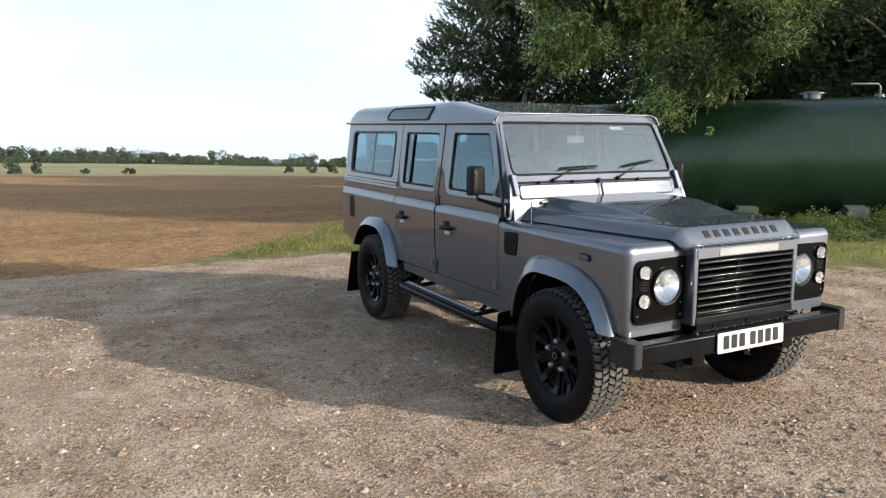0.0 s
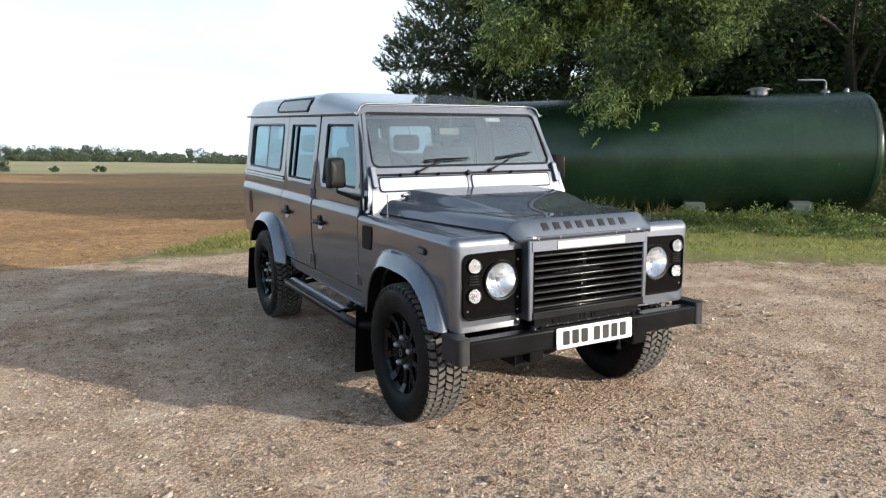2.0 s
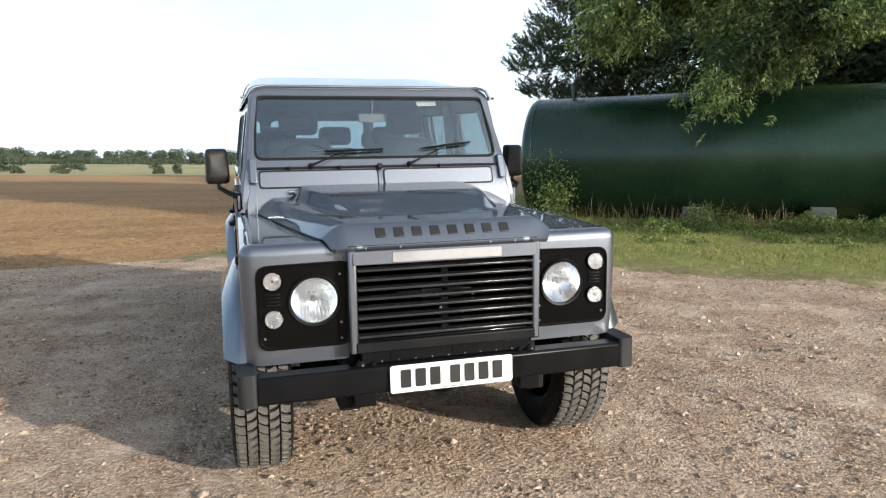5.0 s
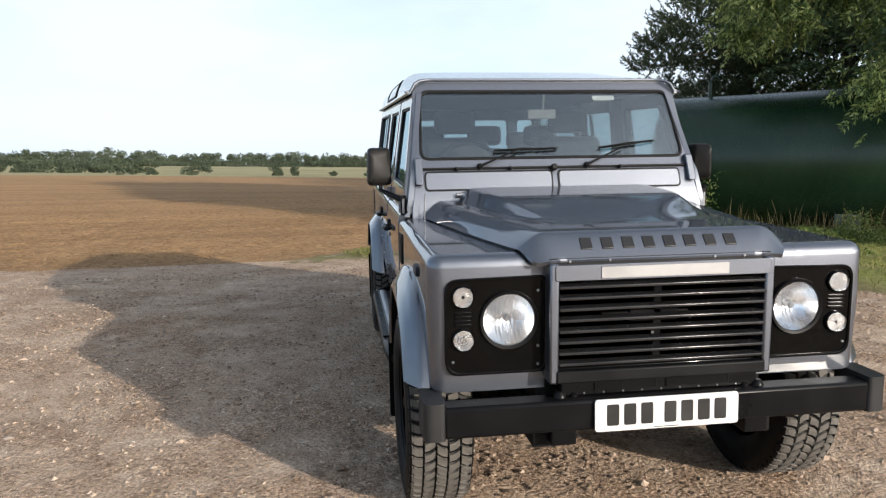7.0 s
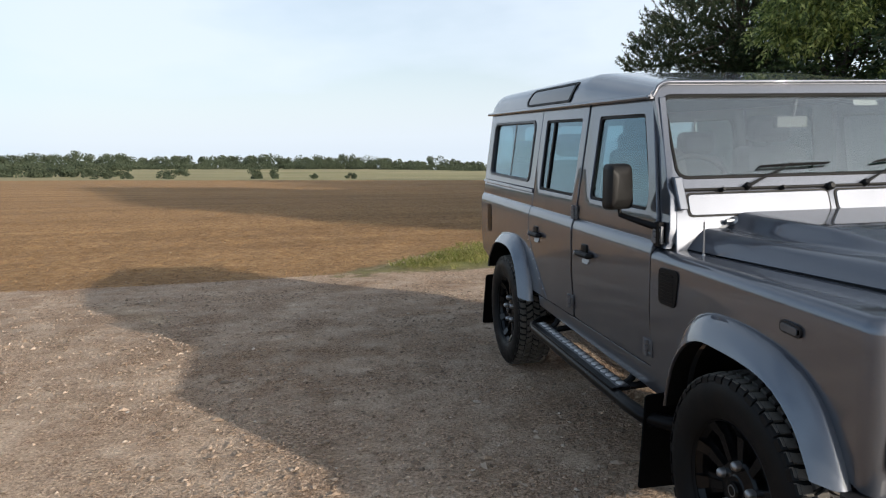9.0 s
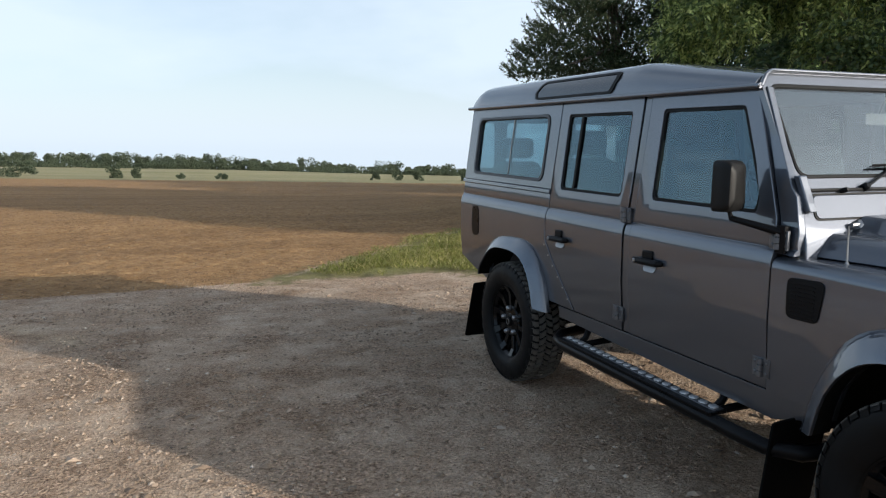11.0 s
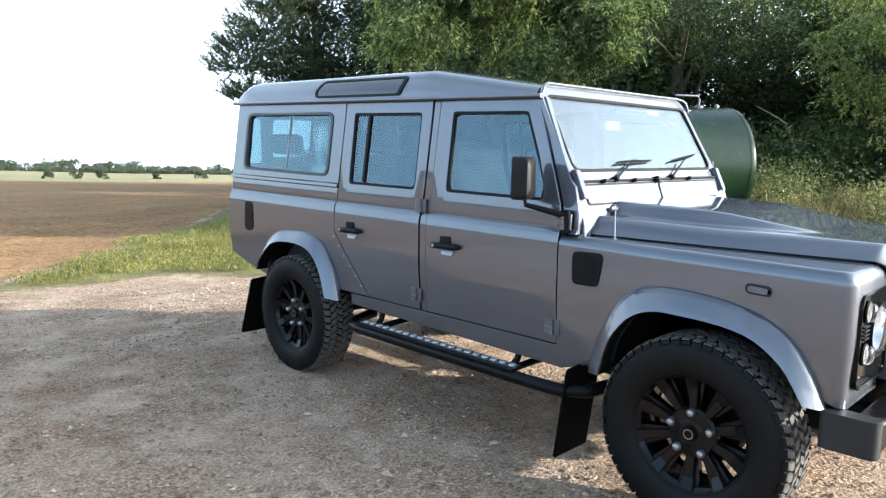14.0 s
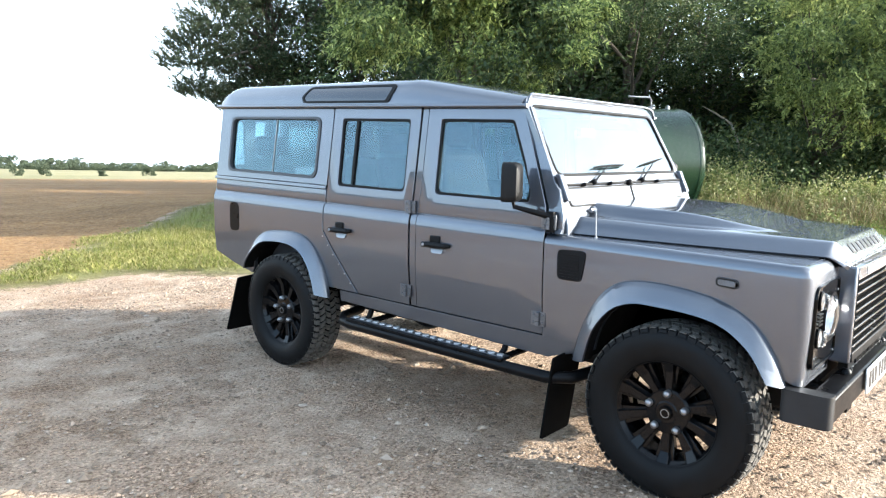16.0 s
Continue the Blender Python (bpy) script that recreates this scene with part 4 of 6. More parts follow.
# gutters
bm = bmesh.new()
for s in (-1, 1):
    tube(bm, [(s * 0.728, y, rise(y, 1.738)) for y in (0.865, 1.6, 2.4, 3.2, 3.74)], 0.011, 8)
    tube(bm, [(s * 0.735, 0.868, 1.742), (s * 0.750, 0.864, 1.743)], 0.007, 8)
tube(bm, [(-0.728, 3.742, rise(3.74, 1.738)), (0.728, 3.742, rise(3.74, 1.738))], 0.011, 8)
part("roof_gutter", bm, PAINT, roof, smooth=60)
bm = bmesh.new()
arc = []
for k in range(-30, 31):
    t = k / 30
    a = abs(t)
    z = 1.792 - 0.064 * (1 - math.sqrt(max(0.0, 1 - max(0.0, (a - 0.87) / 0.13) ** 2)))
    arc.append((0.722 * t, 0.898 - 0.030 * smoothstep(0.86, 1.0, a), z + 0.014))
tube(bm, arc, 0.008, 8)
part("roof_front_gutter", bm, PAINT, roof, smooth=60)


def roof_x(z, y):
    """Half width of the roof's flank at a height above the gutter line."""
    h = (z - 1.738) / (1.03 * roof_scale(y))
    for (x0, h0), (x1, h1) in zip(ROOF_SECTION, ROOF_SECTION[1:]):
        if h <= h1:
            return x0 + (x1 - x0) * max(0.0, (h - h0)) / (h1 - h0)
    return 0.5


for s in (-1, 1):
    loop = rounded([(1.87, 1.760), (2.69, 1.760), (2.71, 1.80), (2.645, 1.866), (1.825, 1.868)], [0.03, 0.04, 0.03, 0.06, 0.03], 4)
    inn = rounded([(1.895, 1.772), (2.67, 1.772), (2.687, 1.80), (2.635, 1.854), (1.855, 1.856)], [0.025, 0.03, 0.03, 0.05, 0.025], 4)
    pl = lambda y, z, d, s=s: Vector((s * (roof_x(z, y) + 0.007 - d), y, rise(y, z)))
    w = part("roof_side_window", plate(loop, [inn], pl, 0.02, vcuts=(1.79, 1.82, 1.84)), SEAL, roof, "dark curved roof-side window")
    pl2 = lambda y, z, d, s=s: Vector((s * (roof_x(z, y) + 0.003 - d), y, rise(y, z)))
    part("pane", plate(inn, [], pl2, 0.004, vcuts=(1.79, 1.82, 1.84)), ROOF_GLASS, w)

# ---- tail ----
tail_win = rounded([(-0.45, 1.30), (0.45, 1.30), (0.44, 1.64), (-0.44, 1.64)], 0.04, 4)
side_l = rounded([(-0.72, 1.32), (-0.54, 1.32), (-0.54, 1.64), (-0.68, 1.64)], 0.03, 4)
side_r = [(-x, z) for x, z in side_l][::-1]
tail_out = [(-0.79, 0.70), (0.79, 0.70), (0.81, 1.06), (0.785, 1.16), (0.705, 1.738), (-0.705, 1.738), (-0.785, 1.16), (-0.81, 1.06)]
tail = part("tail_panel", plate(tail_out, [tail_win, side_l, side_r], lambda x, z, d: Vector((x, 3.70 - d, rise(3.7, z))), 0.03), PAINT, car, bevel=0.004)
for loop in (tail_win, side_l, side_r):
    part("tail_pane", plate(loop, [], lambda x, z, d: Vector((x, 3.69 - d, rise(3.7, z))), 0.004), SIDE_GLASS, tail)
bm = bmesh.new()
box(bm, -0.55, 3.48, 0.57, 0.55, 3.60, 0.68)
part("rear_crossmember", bm, UNDERSIDE, car, bevel=0.01)

# ---- front: lamp panels, grille, bumper ----
for s in (-1, 1):
    fp = lambda x, z, d, s=s: Vector((s * x, -0.536 + d, z))
    outer = rounded([(0.405, 0.683), (0.748, 0.683), (0.748, 1.006), (0.405, 1.012)], [0.025, 0.045, 0.045, 0.025], 4)
    circle = [(0.533 + 0.098 * math.cos(2 * math.pi * k / 32), 0.866 + 0.098 * math.sin(2 * math.pi * k / 32)) for k in range(32)]
    panel = part("lamp_panel", plate(outer, [circle], fp, 0.02), GLOSS_BLACK, car, "gloss black lamp surround", bevel=0.004)
    rim_out = rounded([(0.398, 0.676), (0.755, 0.676), (0.755, 1.013), (0.398, 1.019)], [0.03, 0.05, 0.05, 0.03], 4)
    part("panel_bead", plate(rim_out, [inset(rim_out, 0.010)], lambda x, z, d, s=s: Vector((s * x, -0.541 + d, z)), 0.02), GLOSS_BLACK, panel, bevel=0.003)
    # headlamp: bezel, bowl, bulb shield, lens
    c = (s * 0.533, -0.536, 0.866)
    bm = bmesh.new()
    disc(bm, c, (0, -1, 0), (0.100, 0.104, 0.101, 0.091, 0.089), (-0.03, 0.002, 0.012, 0.010, -0.05), 40)
    for f in [f for f in bm.faces if len(f.verts) > 10]:
        bm.faces.remove(f)
    lamp = part("headlamp", bm, SATIN_BLACK, panel, "round clear-glass headlamp", smooth=50)
    bm = bmesh.new()
    rings = []
    for j in range(13):
        t = j / 12
        r, d = 0.090 * (1 - t) + 0.010 * t, 0.072 * (1 - (1 - t) ** 2)
        row = []
        for k in range(96):
            x, z = r * math.cos(2 * math.pi * k / 96), r * math.sin(2 * math.pi * k / 96)
            row.append(bm.verts.new((c[0] + x, c[1] + d + 0.0022 * math.sin(x * 2 * math.pi / 0.014) * min(1.0, 3 * t), c[2] + z)))
        rings.append(row)
    for a, b in zip(rings, rings[1:]):
        for k in range(96):
            bm.faces.new((a[k], a[(k + 1) % 96], b[(k + 1) % 96], b[k]))
    bm.faces.new(rings[-1])
    part("reflector", bm, CHROME, lamp, "bright fluted reflector", smooth=50)
    bm = bmesh.new()
    disc(bm, (c[0], c[1] + 0.06, c[2]), (0, -1, 0), (0.014, 0.016, 0.014, 0.006), (0, 0.02, 0.034, 0.04), 16)
    part("bulb_shield", bm, STEEL, lamp)
    bm = bmesh.new()
    disc(bm, c, (0, -1, 0), (0.0895, 0.085, 0.070, 0.045, 0.015), (0.006, 0.016, 0.026, 0.033, 0.036), 40)
    part("lens", bm, LAMP_GLASS, lamp, smooth=60)
    # small round lamps
    for z, nm in ((0.952, "indicator_lamp"), (0.802, "side_lamp")):
        bm = bmesh.new()
        disc(bm, (s * 0.692, -0.536, z), (0, -1, 0), (0.040, 0.040, 0.036, 0.034), (-0.005, 0.008, 0.012, 0.004), 28)
        lamp2 = part(nm, bm, GLOSS_BLACK, panel, "small round clear lamp", smooth=40)
        bm = bmesh.new()
        disc(bm, (s * 0.692, -0.540, z), (0, -1, 0), (0.034, 0.028, 0.025, 0.019, 0.016, 0.010, 0.006), (0.006, 0.000, 0.004, -0.002, 0.003, -0.002, 0.006), 24)
        part("reflector", bm, CHROME, lamp2, smooth=20)
        bm = bmesh.new()
        disc(bm, (s * 0.692, -0.540, z), (0, -1, 0), (0.0335, 0.032, 0.024, 0.010), (0.006, 0.020, 0.028, 0.031), 28)
        part("lens", bm, LAMP_GLASS, lamp2, smooth=60)
    for z in (0.854, 0.868, 0.882, 0.896):
        bm = bmesh.new()
        box(bm, s * 0.664, -0.546, z, s * 0.720, -0.534, z + 0.006)
        part("louvre", bm, SATIN_BLACK, panel, bevel=0.002)
    for x, z in ((0.43, 0.965), (0.43, 0.77), (0.728, 0.725), (0.43, 0.705)):
        bm = bmesh.new()
        disc(bm, (s * x, -0.537, z), (0, -1, 0), (0.005, 0.005, 0.003), (0, 0.003, 0.005), 10)
        part("screw", bm, STEEL, panel)

# grille
bm = bmesh.new()
box(bm, -0.39, -0.575, 0.650, 0.39, -0.555, 0.700)
part_g = part("grille", bm, GLOSS_BLACK, car, "dark slatted radiator grille in a grey surround", bevel=0.008)
for s in (-1, 1):
    bm = bmesh.new()
    box(bm, s * 0.372, -0.60, 0.645, s * 0.405, -0.52, 1.062)
    part("grille_side", bm, PAINT, part_g, bevel=0.008)
top = plate(rounded([(-0.388, 1.004), (0.388, 1.004), (0.388, 1.058), (-0.388, 1.058)], 0.006, 2), [], lambda x, z, d: Vector((x, -0.604 + (z - 1.004) * 0.02 + d, z)), 0.04)
part("grille_top", top, PAINT, part_g, bevel=0.006)
strip = plate(rect(-0.23, 1.010, 0.23, 1.050, 0.004, 2), [], lambda x, z, d: Vector((x, -0.607 + (z - 1.004) * 0.02 + d, z)), 0.01)
part("silver_strip", strip, SILVER, part_g, "bright silver strip", bevel=0.002)
for k in range(8):
    z = 0.708 + k * 0.0382
    bm = bmesh.new()
    vs = box(bm, -0.372, -0.603, z, 0.372, -0.566, z + 0.011)
    for v in vs:
        v.co.z += (v.co.y + 0.603) * 0.12
    part("grille_slat", bm, SLAT_BLACK, part_g, bevel=0.003)
bm = bmesh.new()
box(bm, -0.382, -0.606, 0.648, 0.382, -0.560, 0.692)
part("grille_lower_bar", bm, BLACK_PLASTIC, part_g, bevel=0.006)
bm = bmesh.new()
box(bm, -0.37, -0.50, 0.60, 0.37, -0.47, 1.05)
part("radiator", bm, UNDERSIDE, part_g)
bm = bmesh.new()
tube(bm, [(-0.2, -0.53, 0.87), (0.12, -0.53, 0.87)], 0.008, 8)
box(bm, -0.015, -0.545, 0.70, 0.015, -0.52, 1.0)
box(bm, -0.10, -0.545, 0.84, 0.08, -0.52, 0.885)
box(bm, -0.27, -0.545, 0.985, 0.27, -0.52, 1.0)
part("grille_support", bm, SATIN_BLACK, part_g, bevel=0.003)
for x, z in ((-0.02, 0.80), (0.075, 0.775), (0.12, 0.85)):
    bm = bmesh.new()
    disc(bm, (x, -0.55, z), (0, -1, 0), (0.006, 0.006, 0.003), (0, 0.004, 0.006), 10)
    part("bolt", bm, STEEL, part_g)
# strip under the bonnet lip, with its rivets
bm = bmesh.new()
box(bm, -0.40, -0.575, 1.058, 0.40, -0.54, 1.078)
part("bonnet_seal", bm, SEAL, car)
for x in (-0.33, -0.19, 0.19, 0.30):
    bm = bmesh.new()
    disc(bm, (x, -0.576, 1.067), (0, -1, 0), (0.005, 0.005, 0.003), (0, 0.003, 0.005), 8)
    part("rivet", bm, STEEL, bonnet)
# lower front apron with two meshes
bm = bmesh.new()
box(bm, -0.36, -0.59, 0.600, 0.36, -0.55, 0.648)
apron = part("front_apron", bm, SATIN_BLACK, car, "black perforated front apron", bevel=0.004)
for x0, x1 in ((-0.24, -0.02), (0.02, 0.25)):
    bm = bmesh.new()
    for k in range(26):
        x = x0 + (x1 - x0) * k / 25
        box(bm, x - 0.0016, -0.596, 0.616, x + 0.0016, -0.589, 0.646)
    for k in range(5):
        z = 0.616 + k * 0.0075
        box(bm, x0, -0.5955, z - 0.0012, x1, -0.589, z + 0.0012)
    part("apron_mesh", bm, BLACK_PLASTIC, apron)
for k in range(9):
    bm = bmesh.new()
    disc(bm, (-0.28 + 0.07 * k, -0.591, 0.608), (0, -1, 0), (0.004, 0.004, 0.002), (0, 0.003, 0.005), 8)
    part("rivet", bm, STEEL, apron)

# bumper
bm = bmesh.new()
box(bm, -0.775, -0.635, 0.488, 0.775, -0.545, 0.598)
bumper = part("front_bumper", bm, SATIN_BLACK, car, "black steel front bumper", bevel=0.012)
for s in (-1, 1):
    bm = bmesh.new()
    loop = rounded([(0.768, -0.640), (0.842, -0.640), (0.842, -0.455), (0.768, -0.455)], [0.02, 0.072, 0.04, 0.0], 8)
    bm = plate(loop, [], lambda x, y, d, s=s: Vector((s * x, y, 0.486 + d)), 0.130)
    part("bumper_end", bm, END_PLASTIC, bumper, "weathered black plastic bumper end cap", bevel=0.016)
    bm = bmesh.new()
    box(bm, s * 0.40, -0.61, 0.43, s * 0.31, -0.50, 0.492)
    part("towing_eye", bm, SATIN_BLACK, bumper, bevel=0.006)
    bm = bmesh.new()
    disc(bm, (s * 0.365, -0.585, 0.598), (0, 0, 1), (0.024, 0.022, 0.012), (0, 0.01, 0.02), 12)
    disc(bm, (s * 0.315, -0.585, 0.598), (0, 0, 1), (0.016, 0.016, 0.008), (0, 0.008, 0.014), 12)
    part("bumper_bolt", bm, SATIN_BLACK, bumper)
np_ = part("number_plate", plate(rect(-0.26, 0.488, 0.26, 0.600, 0.012, 3), [], lambda x, z, d: Vector((x, -0.652 + d + (z - 0.49) * 0.04, z)), 0.006), PLATE_WHITE, car, "white number plate with black bars", bevel=0.001)
for x0 in (-0.218, -0.157, -0.096, -0.012, 0.049, 0.110, 0.171):
    bar = plate(rect(x0, 0.508, x0 + 0.043, 0.582, 0.006, 2), [], lambda x, z, d: Vector((x, -0.6535 + d + (z - 0.49) * 0.04, z)), 0.003)
    part("plate_bar", bar, PLATE_INK, np_)
bar = plate(rect(-0.05, 0.4935, 0.04, 0.4955), [], lambda x, z, d: Vector((x, -0.6535 + d, z)), 0.003)
part("plate_bar", bar, BADGE, np_)

# ---- wheels ----
def build_wheel():
    """Turned about x, outer face towards -x."""
    R, hub = 0.392, 0.212
    bm = bmesh.new()
    # barrel of the rim
    prof = [(0.225, 0.06), (0.235, 0.075), (0.232, 0.05), (0.215, 0.03), (0.212, -0.03), (0.218, -0.075), (0.230, -0.088), (0.240, -0.102), (0.234, -0.110)]
    n = 48
    rings = [[bm.verts.new((x, r * math.cos(2 * math.pi * k / n), r * math.sin(2 * math.pi * k / n))) for k in range(n)] for r, x in prof]
    for a, b in zip(rings, rings[1:]):
        for k in range(n):
            bm.faces.new((a[k], a[(k + 1) % n], b[(k + 1) % n], b[k]))
    disc(bm, (-0.02, 0, 0), (-1, 0, 0), (0.104, 0.104, 0.094, 0.05, 0.048), (0, 0.044, 0.054, 0.060, 0.064), 40)
    disc(bm, (0.0, 0, 0), (-1, 0, 0), (0.118, 0.118), (-0.03, -0.005), 40)
    wheel = part("wheel", bm, RIM_BLACK, car, "gloss black alloy wheel with all-terrain tyre", smooth=35, bevel=0.002)
    # ten stout spokes with a stepped edge
    spoke = None
    for j in range(10):
        a = 2 * math.pi * (j + 0.5) / 10
        if spoke is None:
            bm = bmesh.new()
            for r0, r1, w0, w1, x0, x1, xb in ((0.085, 0.190, 0.016, 0.020, -0.070, -0.074, -0.030), (0.18, 0.230, 0.020, 0.027, -0.073, -0.099, -0.030), (0.095, 0.230, 0.023, 0.047, -0.046, -0.070, -0.020)):
                vs = []
                for x in (0, 1):
                    for r, w, xf in ((r0, w0, x0), (r1, w1, x1)):
                        for q in (-1, 1):
                            vs.append(bm.verts.new((xf if x == 0 else xb, r, q * w)))
                for f in ((0, 1, 3, 2), (4, 5, 7, 6), (0, 1, 5, 4), (2, 3, 7, 6), (0, 2, 6, 4), (1, 3, 7, 5)):
                    bm.faces.new([vs[i] for i in f])
            bmesh.ops.bevel(bm, geom=bm.edges[:], offset=0.003, segments=1, affect="EDGES")
            spoke = part("spoke", bm, RIM_BLACK, wheel, smooth=25)
            ob = spoke
        else:
            ob = new("spoke", spoke.data)
            ob.parent = wheel
        ob.matrix_basis = Matrix.Rotation(a, 4, "X")
    # tyre carcass
    bm = bmesh.new()
    prof = [(0.228, 0.100), (0.240, 0.112), (0.27, 0.126), (0.315, 0.130), (0.352, 0.124), (0.372, 0.112), (0.379, 0.09), (0.380, 0.0), (0.379, -0.09), (0.372, -0.112), (0.352, -0.124), (0.315, -0.130), (0.27, -0.126), (0.240, -0.112), (0.228, -0.100)]
    n = 72
    rings = [[bm.verts.new((x, r * math.cos(2 * math.pi * k / n), r * math.sin(2 * math.pi * k / n))) for k in range(n)] for r, x in prof]
    for a, b in zip(rings, rings[1:]):
        for k in range(n):
            bm.faces.new((a[k], a[(k + 1) % n], b[(k + 1) % n], b[k]))
    tyre = part("tyre", bm, RUBBER, wheel, "black rubber tyre", smooth=60)
    # tread blocks in staggered, slanted rows, each one a piece
    count = 54
    rows = ((-0.0930, 0.0195, 0.0, 0.4), (-0.0460, 0.0190, 0.5, -0.8), (0.0, 0.0185, 0.1, 0.8), (0.0460, 0.0190, 0.6, -0.8), (0.0930, 0.0195, 0.2, 0.4))
    for xc, hw, off, slant in rows:
        bm = bmesh.new()
        da = 2 * math.pi / count * (0.36 if abs(xc) < 0.08 else 0.37)
        rt, rb = (0.392, 0.374) if abs(xc) < 0.08 else (0.390, 0.370)
        vs = []
        for r in (rb, rt):
            for q, ex in ((-1, -hw), (1, -hw), (1.25, 0.0), (1, hw), (-1, hw), (-0.75, 0.0)):
                aa = q * da * (1.0 if r == rb else 0.88) + slant * ex * 1.6
                rr = r - (0.006 if (abs(xc + ex) > 0.105 and r == rt) else 0)
                vs.append(bm.verts.new((xc + ex * (1.08 if r == rb else 1.0), rr * math.cos(aa), rr * math.sin(aa))))
        bm.faces.new(vs[6:])
        for i in range(6):
            bm.faces.new((vs[i], vs[(i + 1) % 6], vs[6 + (i + 1) % 6], vs[6 + i]))
        first = part("tread_block", bm, TREAD, wheel, smooth=0)
        for k in range(count):
            ob = first if k == 0 else new("tread_block", first.data)
            ob.parent = wheel
            ob.matrix_basis = Matrix.Rotation(2 * math.pi * (k + off) / count, 4, "X")
    for sx in (-1, 1):
        firsts = []
        for depth in (0.0, 0.008):
            bm = bmesh.new()
            da = 2 * math.pi / count * 0.40
            vs = []
            for x, r in ((0.106, 0.3865), (0.1185, 0.376), (0.1225, 0.357 + depth), (0.10, 0.36)):
                for q in (-1, 1):
                    vs.append(bm.verts.new((sx * x, r * math.cos(q * da), r * math.sin(q * da))))
            for f in ((0, 1, 3, 2), (2, 3, 5, 4), (4, 5, 7, 6), (6, 7, 1, 0), (0, 2, 4, 6), (1, 3, 5, 7)):
                bm.faces.new([vs[i] for i in f])
            firsts.append(part("shoulder_block", bm, RUBBER, wheel, smooth=0))
        for k in range(count):
            ob = firsts[k] if k < 2 else new("shoulder_block", firsts[k % 2].data)
            ob.parent = wheel
            ob.matrix_basis = Matrix.Rotation(2 * math.pi * (k + (0.0 if sx < 0 else 0.2)) / count, 4, "X")
    for k in range(5):
        a = 2 * math.pi * k / 5 + math.pi / 2
        bm = bmesh.new()
        disc(bm, (-0.068, 0.085 * math.cos(a), 0.085 * math.sin(a)), (-1, 0, 0), (0.017, 0.0165, 0.012, 0.004), (0, 0.024, 0.031, 0.034), 12)
        part("wheel_nut", bm, STEEL, wheel, "chromed wheel nut" if k == 0 else "", smooth=40)
    bm = bmesh.new()
    disc(bm, (-0.084, 0, 0), (-1, 0, 0), (0.031, 0.031, 0.027), (0, 0.008, 0.013), 28)
    cap = part("centre_cap", bm, GLOSS_BLACK, wheel, smooth=40)
    bm = bmesh.new()
    disc(bm, (-0.0965, 0, 0), (-1, 0, 0), (0.0205, 0.020, 0.0165, 0.0165), (0, 0.0022, 0.0022, 0.0004), 24)
    part("cap_ring", bm, STEEL, cap)
    return wheel


wheel = build_wheel()
WX = 0.748
wheel.matrix_basis = pose(-WX, 0, 0.39)
for m in (pose(-WX, 2.794, 0.388, 63), pose(WX, 0, 0.39, 20, 0, 180), pose(WX, 2.794, 0.388, 40, 0, 180)):
    copy_thing(wheel, m)

# ---- underside ----
bm = bmesh.new()
for s in (-1, 1):
    box(bm, s * 0.36, -0.55, 0.40, s * 0.45, 3.62, 0.54)
box(bm, -0.74, 0.55, 0.545, 0.74, 2.25, 0.595)
box(bm, -0.42, 2.2, 0.60, 0.42, 3.60, 0.66)
box(bm, -0.43, -0.50, 0.545, 0.43, 0.60, 1.04)
part("chassis", bm, UNDERSIDE, car, bevel=0.01)
bm = bmesh.new()
for y in (0.0, 2.794):
    tube(bm, [(-0.66, y, 0.385), (-0.2, y, 0.385), (0.0, y, 0.385), (0.2, y, 0.385), (0.66, y, 0.385)], [0.05, 0.05, 0.05, 0.05, 0.05], 10)
    disc(bm, (0.13, y - 0.12, 0.385), (0, 1, 0), (0.05, 0.13, 0.14, 0.13, 0.05), (0, 0.04, 0.12, 0.20, 0.24), 16)
    for s in (-1, 1):
        tube(bm, [(s * 0.5, y, 0.42), (s * 0.5, y, 0.75)], 0.06, 10)
        tube(bm, [(s * 0.62, y, 0.385), (s * 0.70, y, 0.385)], 0.15, 16)
tube(bm, [(0.0, 0.2, 0.42), (0.1, 1.2, 0.46), (0.1, 2.6, 0.42)], 0.04, 8)
box(bm, -0.3, 0.7, 0.36, 0.25, 1.5, 0.55)
tube(bm, [(-0.55, -0.2, 0.42), (0.55, -0.2, 0.42)], 0.02, 8)
part("running_gear", bm, UNDERSIDE, car, "dark axles and drive shafts")
for s in (-1, 1):
    for curve in (ARCH_FRONT_IN, ARCH_REAR_IN):
        bm = bmesh.new()
        pts = arch_curve(curve)
        a = [bm.verts.new((s * 0.80, y, z + 0.012)) for y, z in pts]
        b = [bm.verts.new((s * 0.44, y, z + 0.012)) for y, z in pts]
        for i in range(len(pts) - 1):
            bm.faces.new((a[i], a[i + 1], b[i + 1], b[i]))
        bm.faces.new(b)
        bmesh.ops.solidify(bm, geom=bm.faces[:], thickness=0.006)
        part("arch_liner", bm, UNDERSIDE, car)

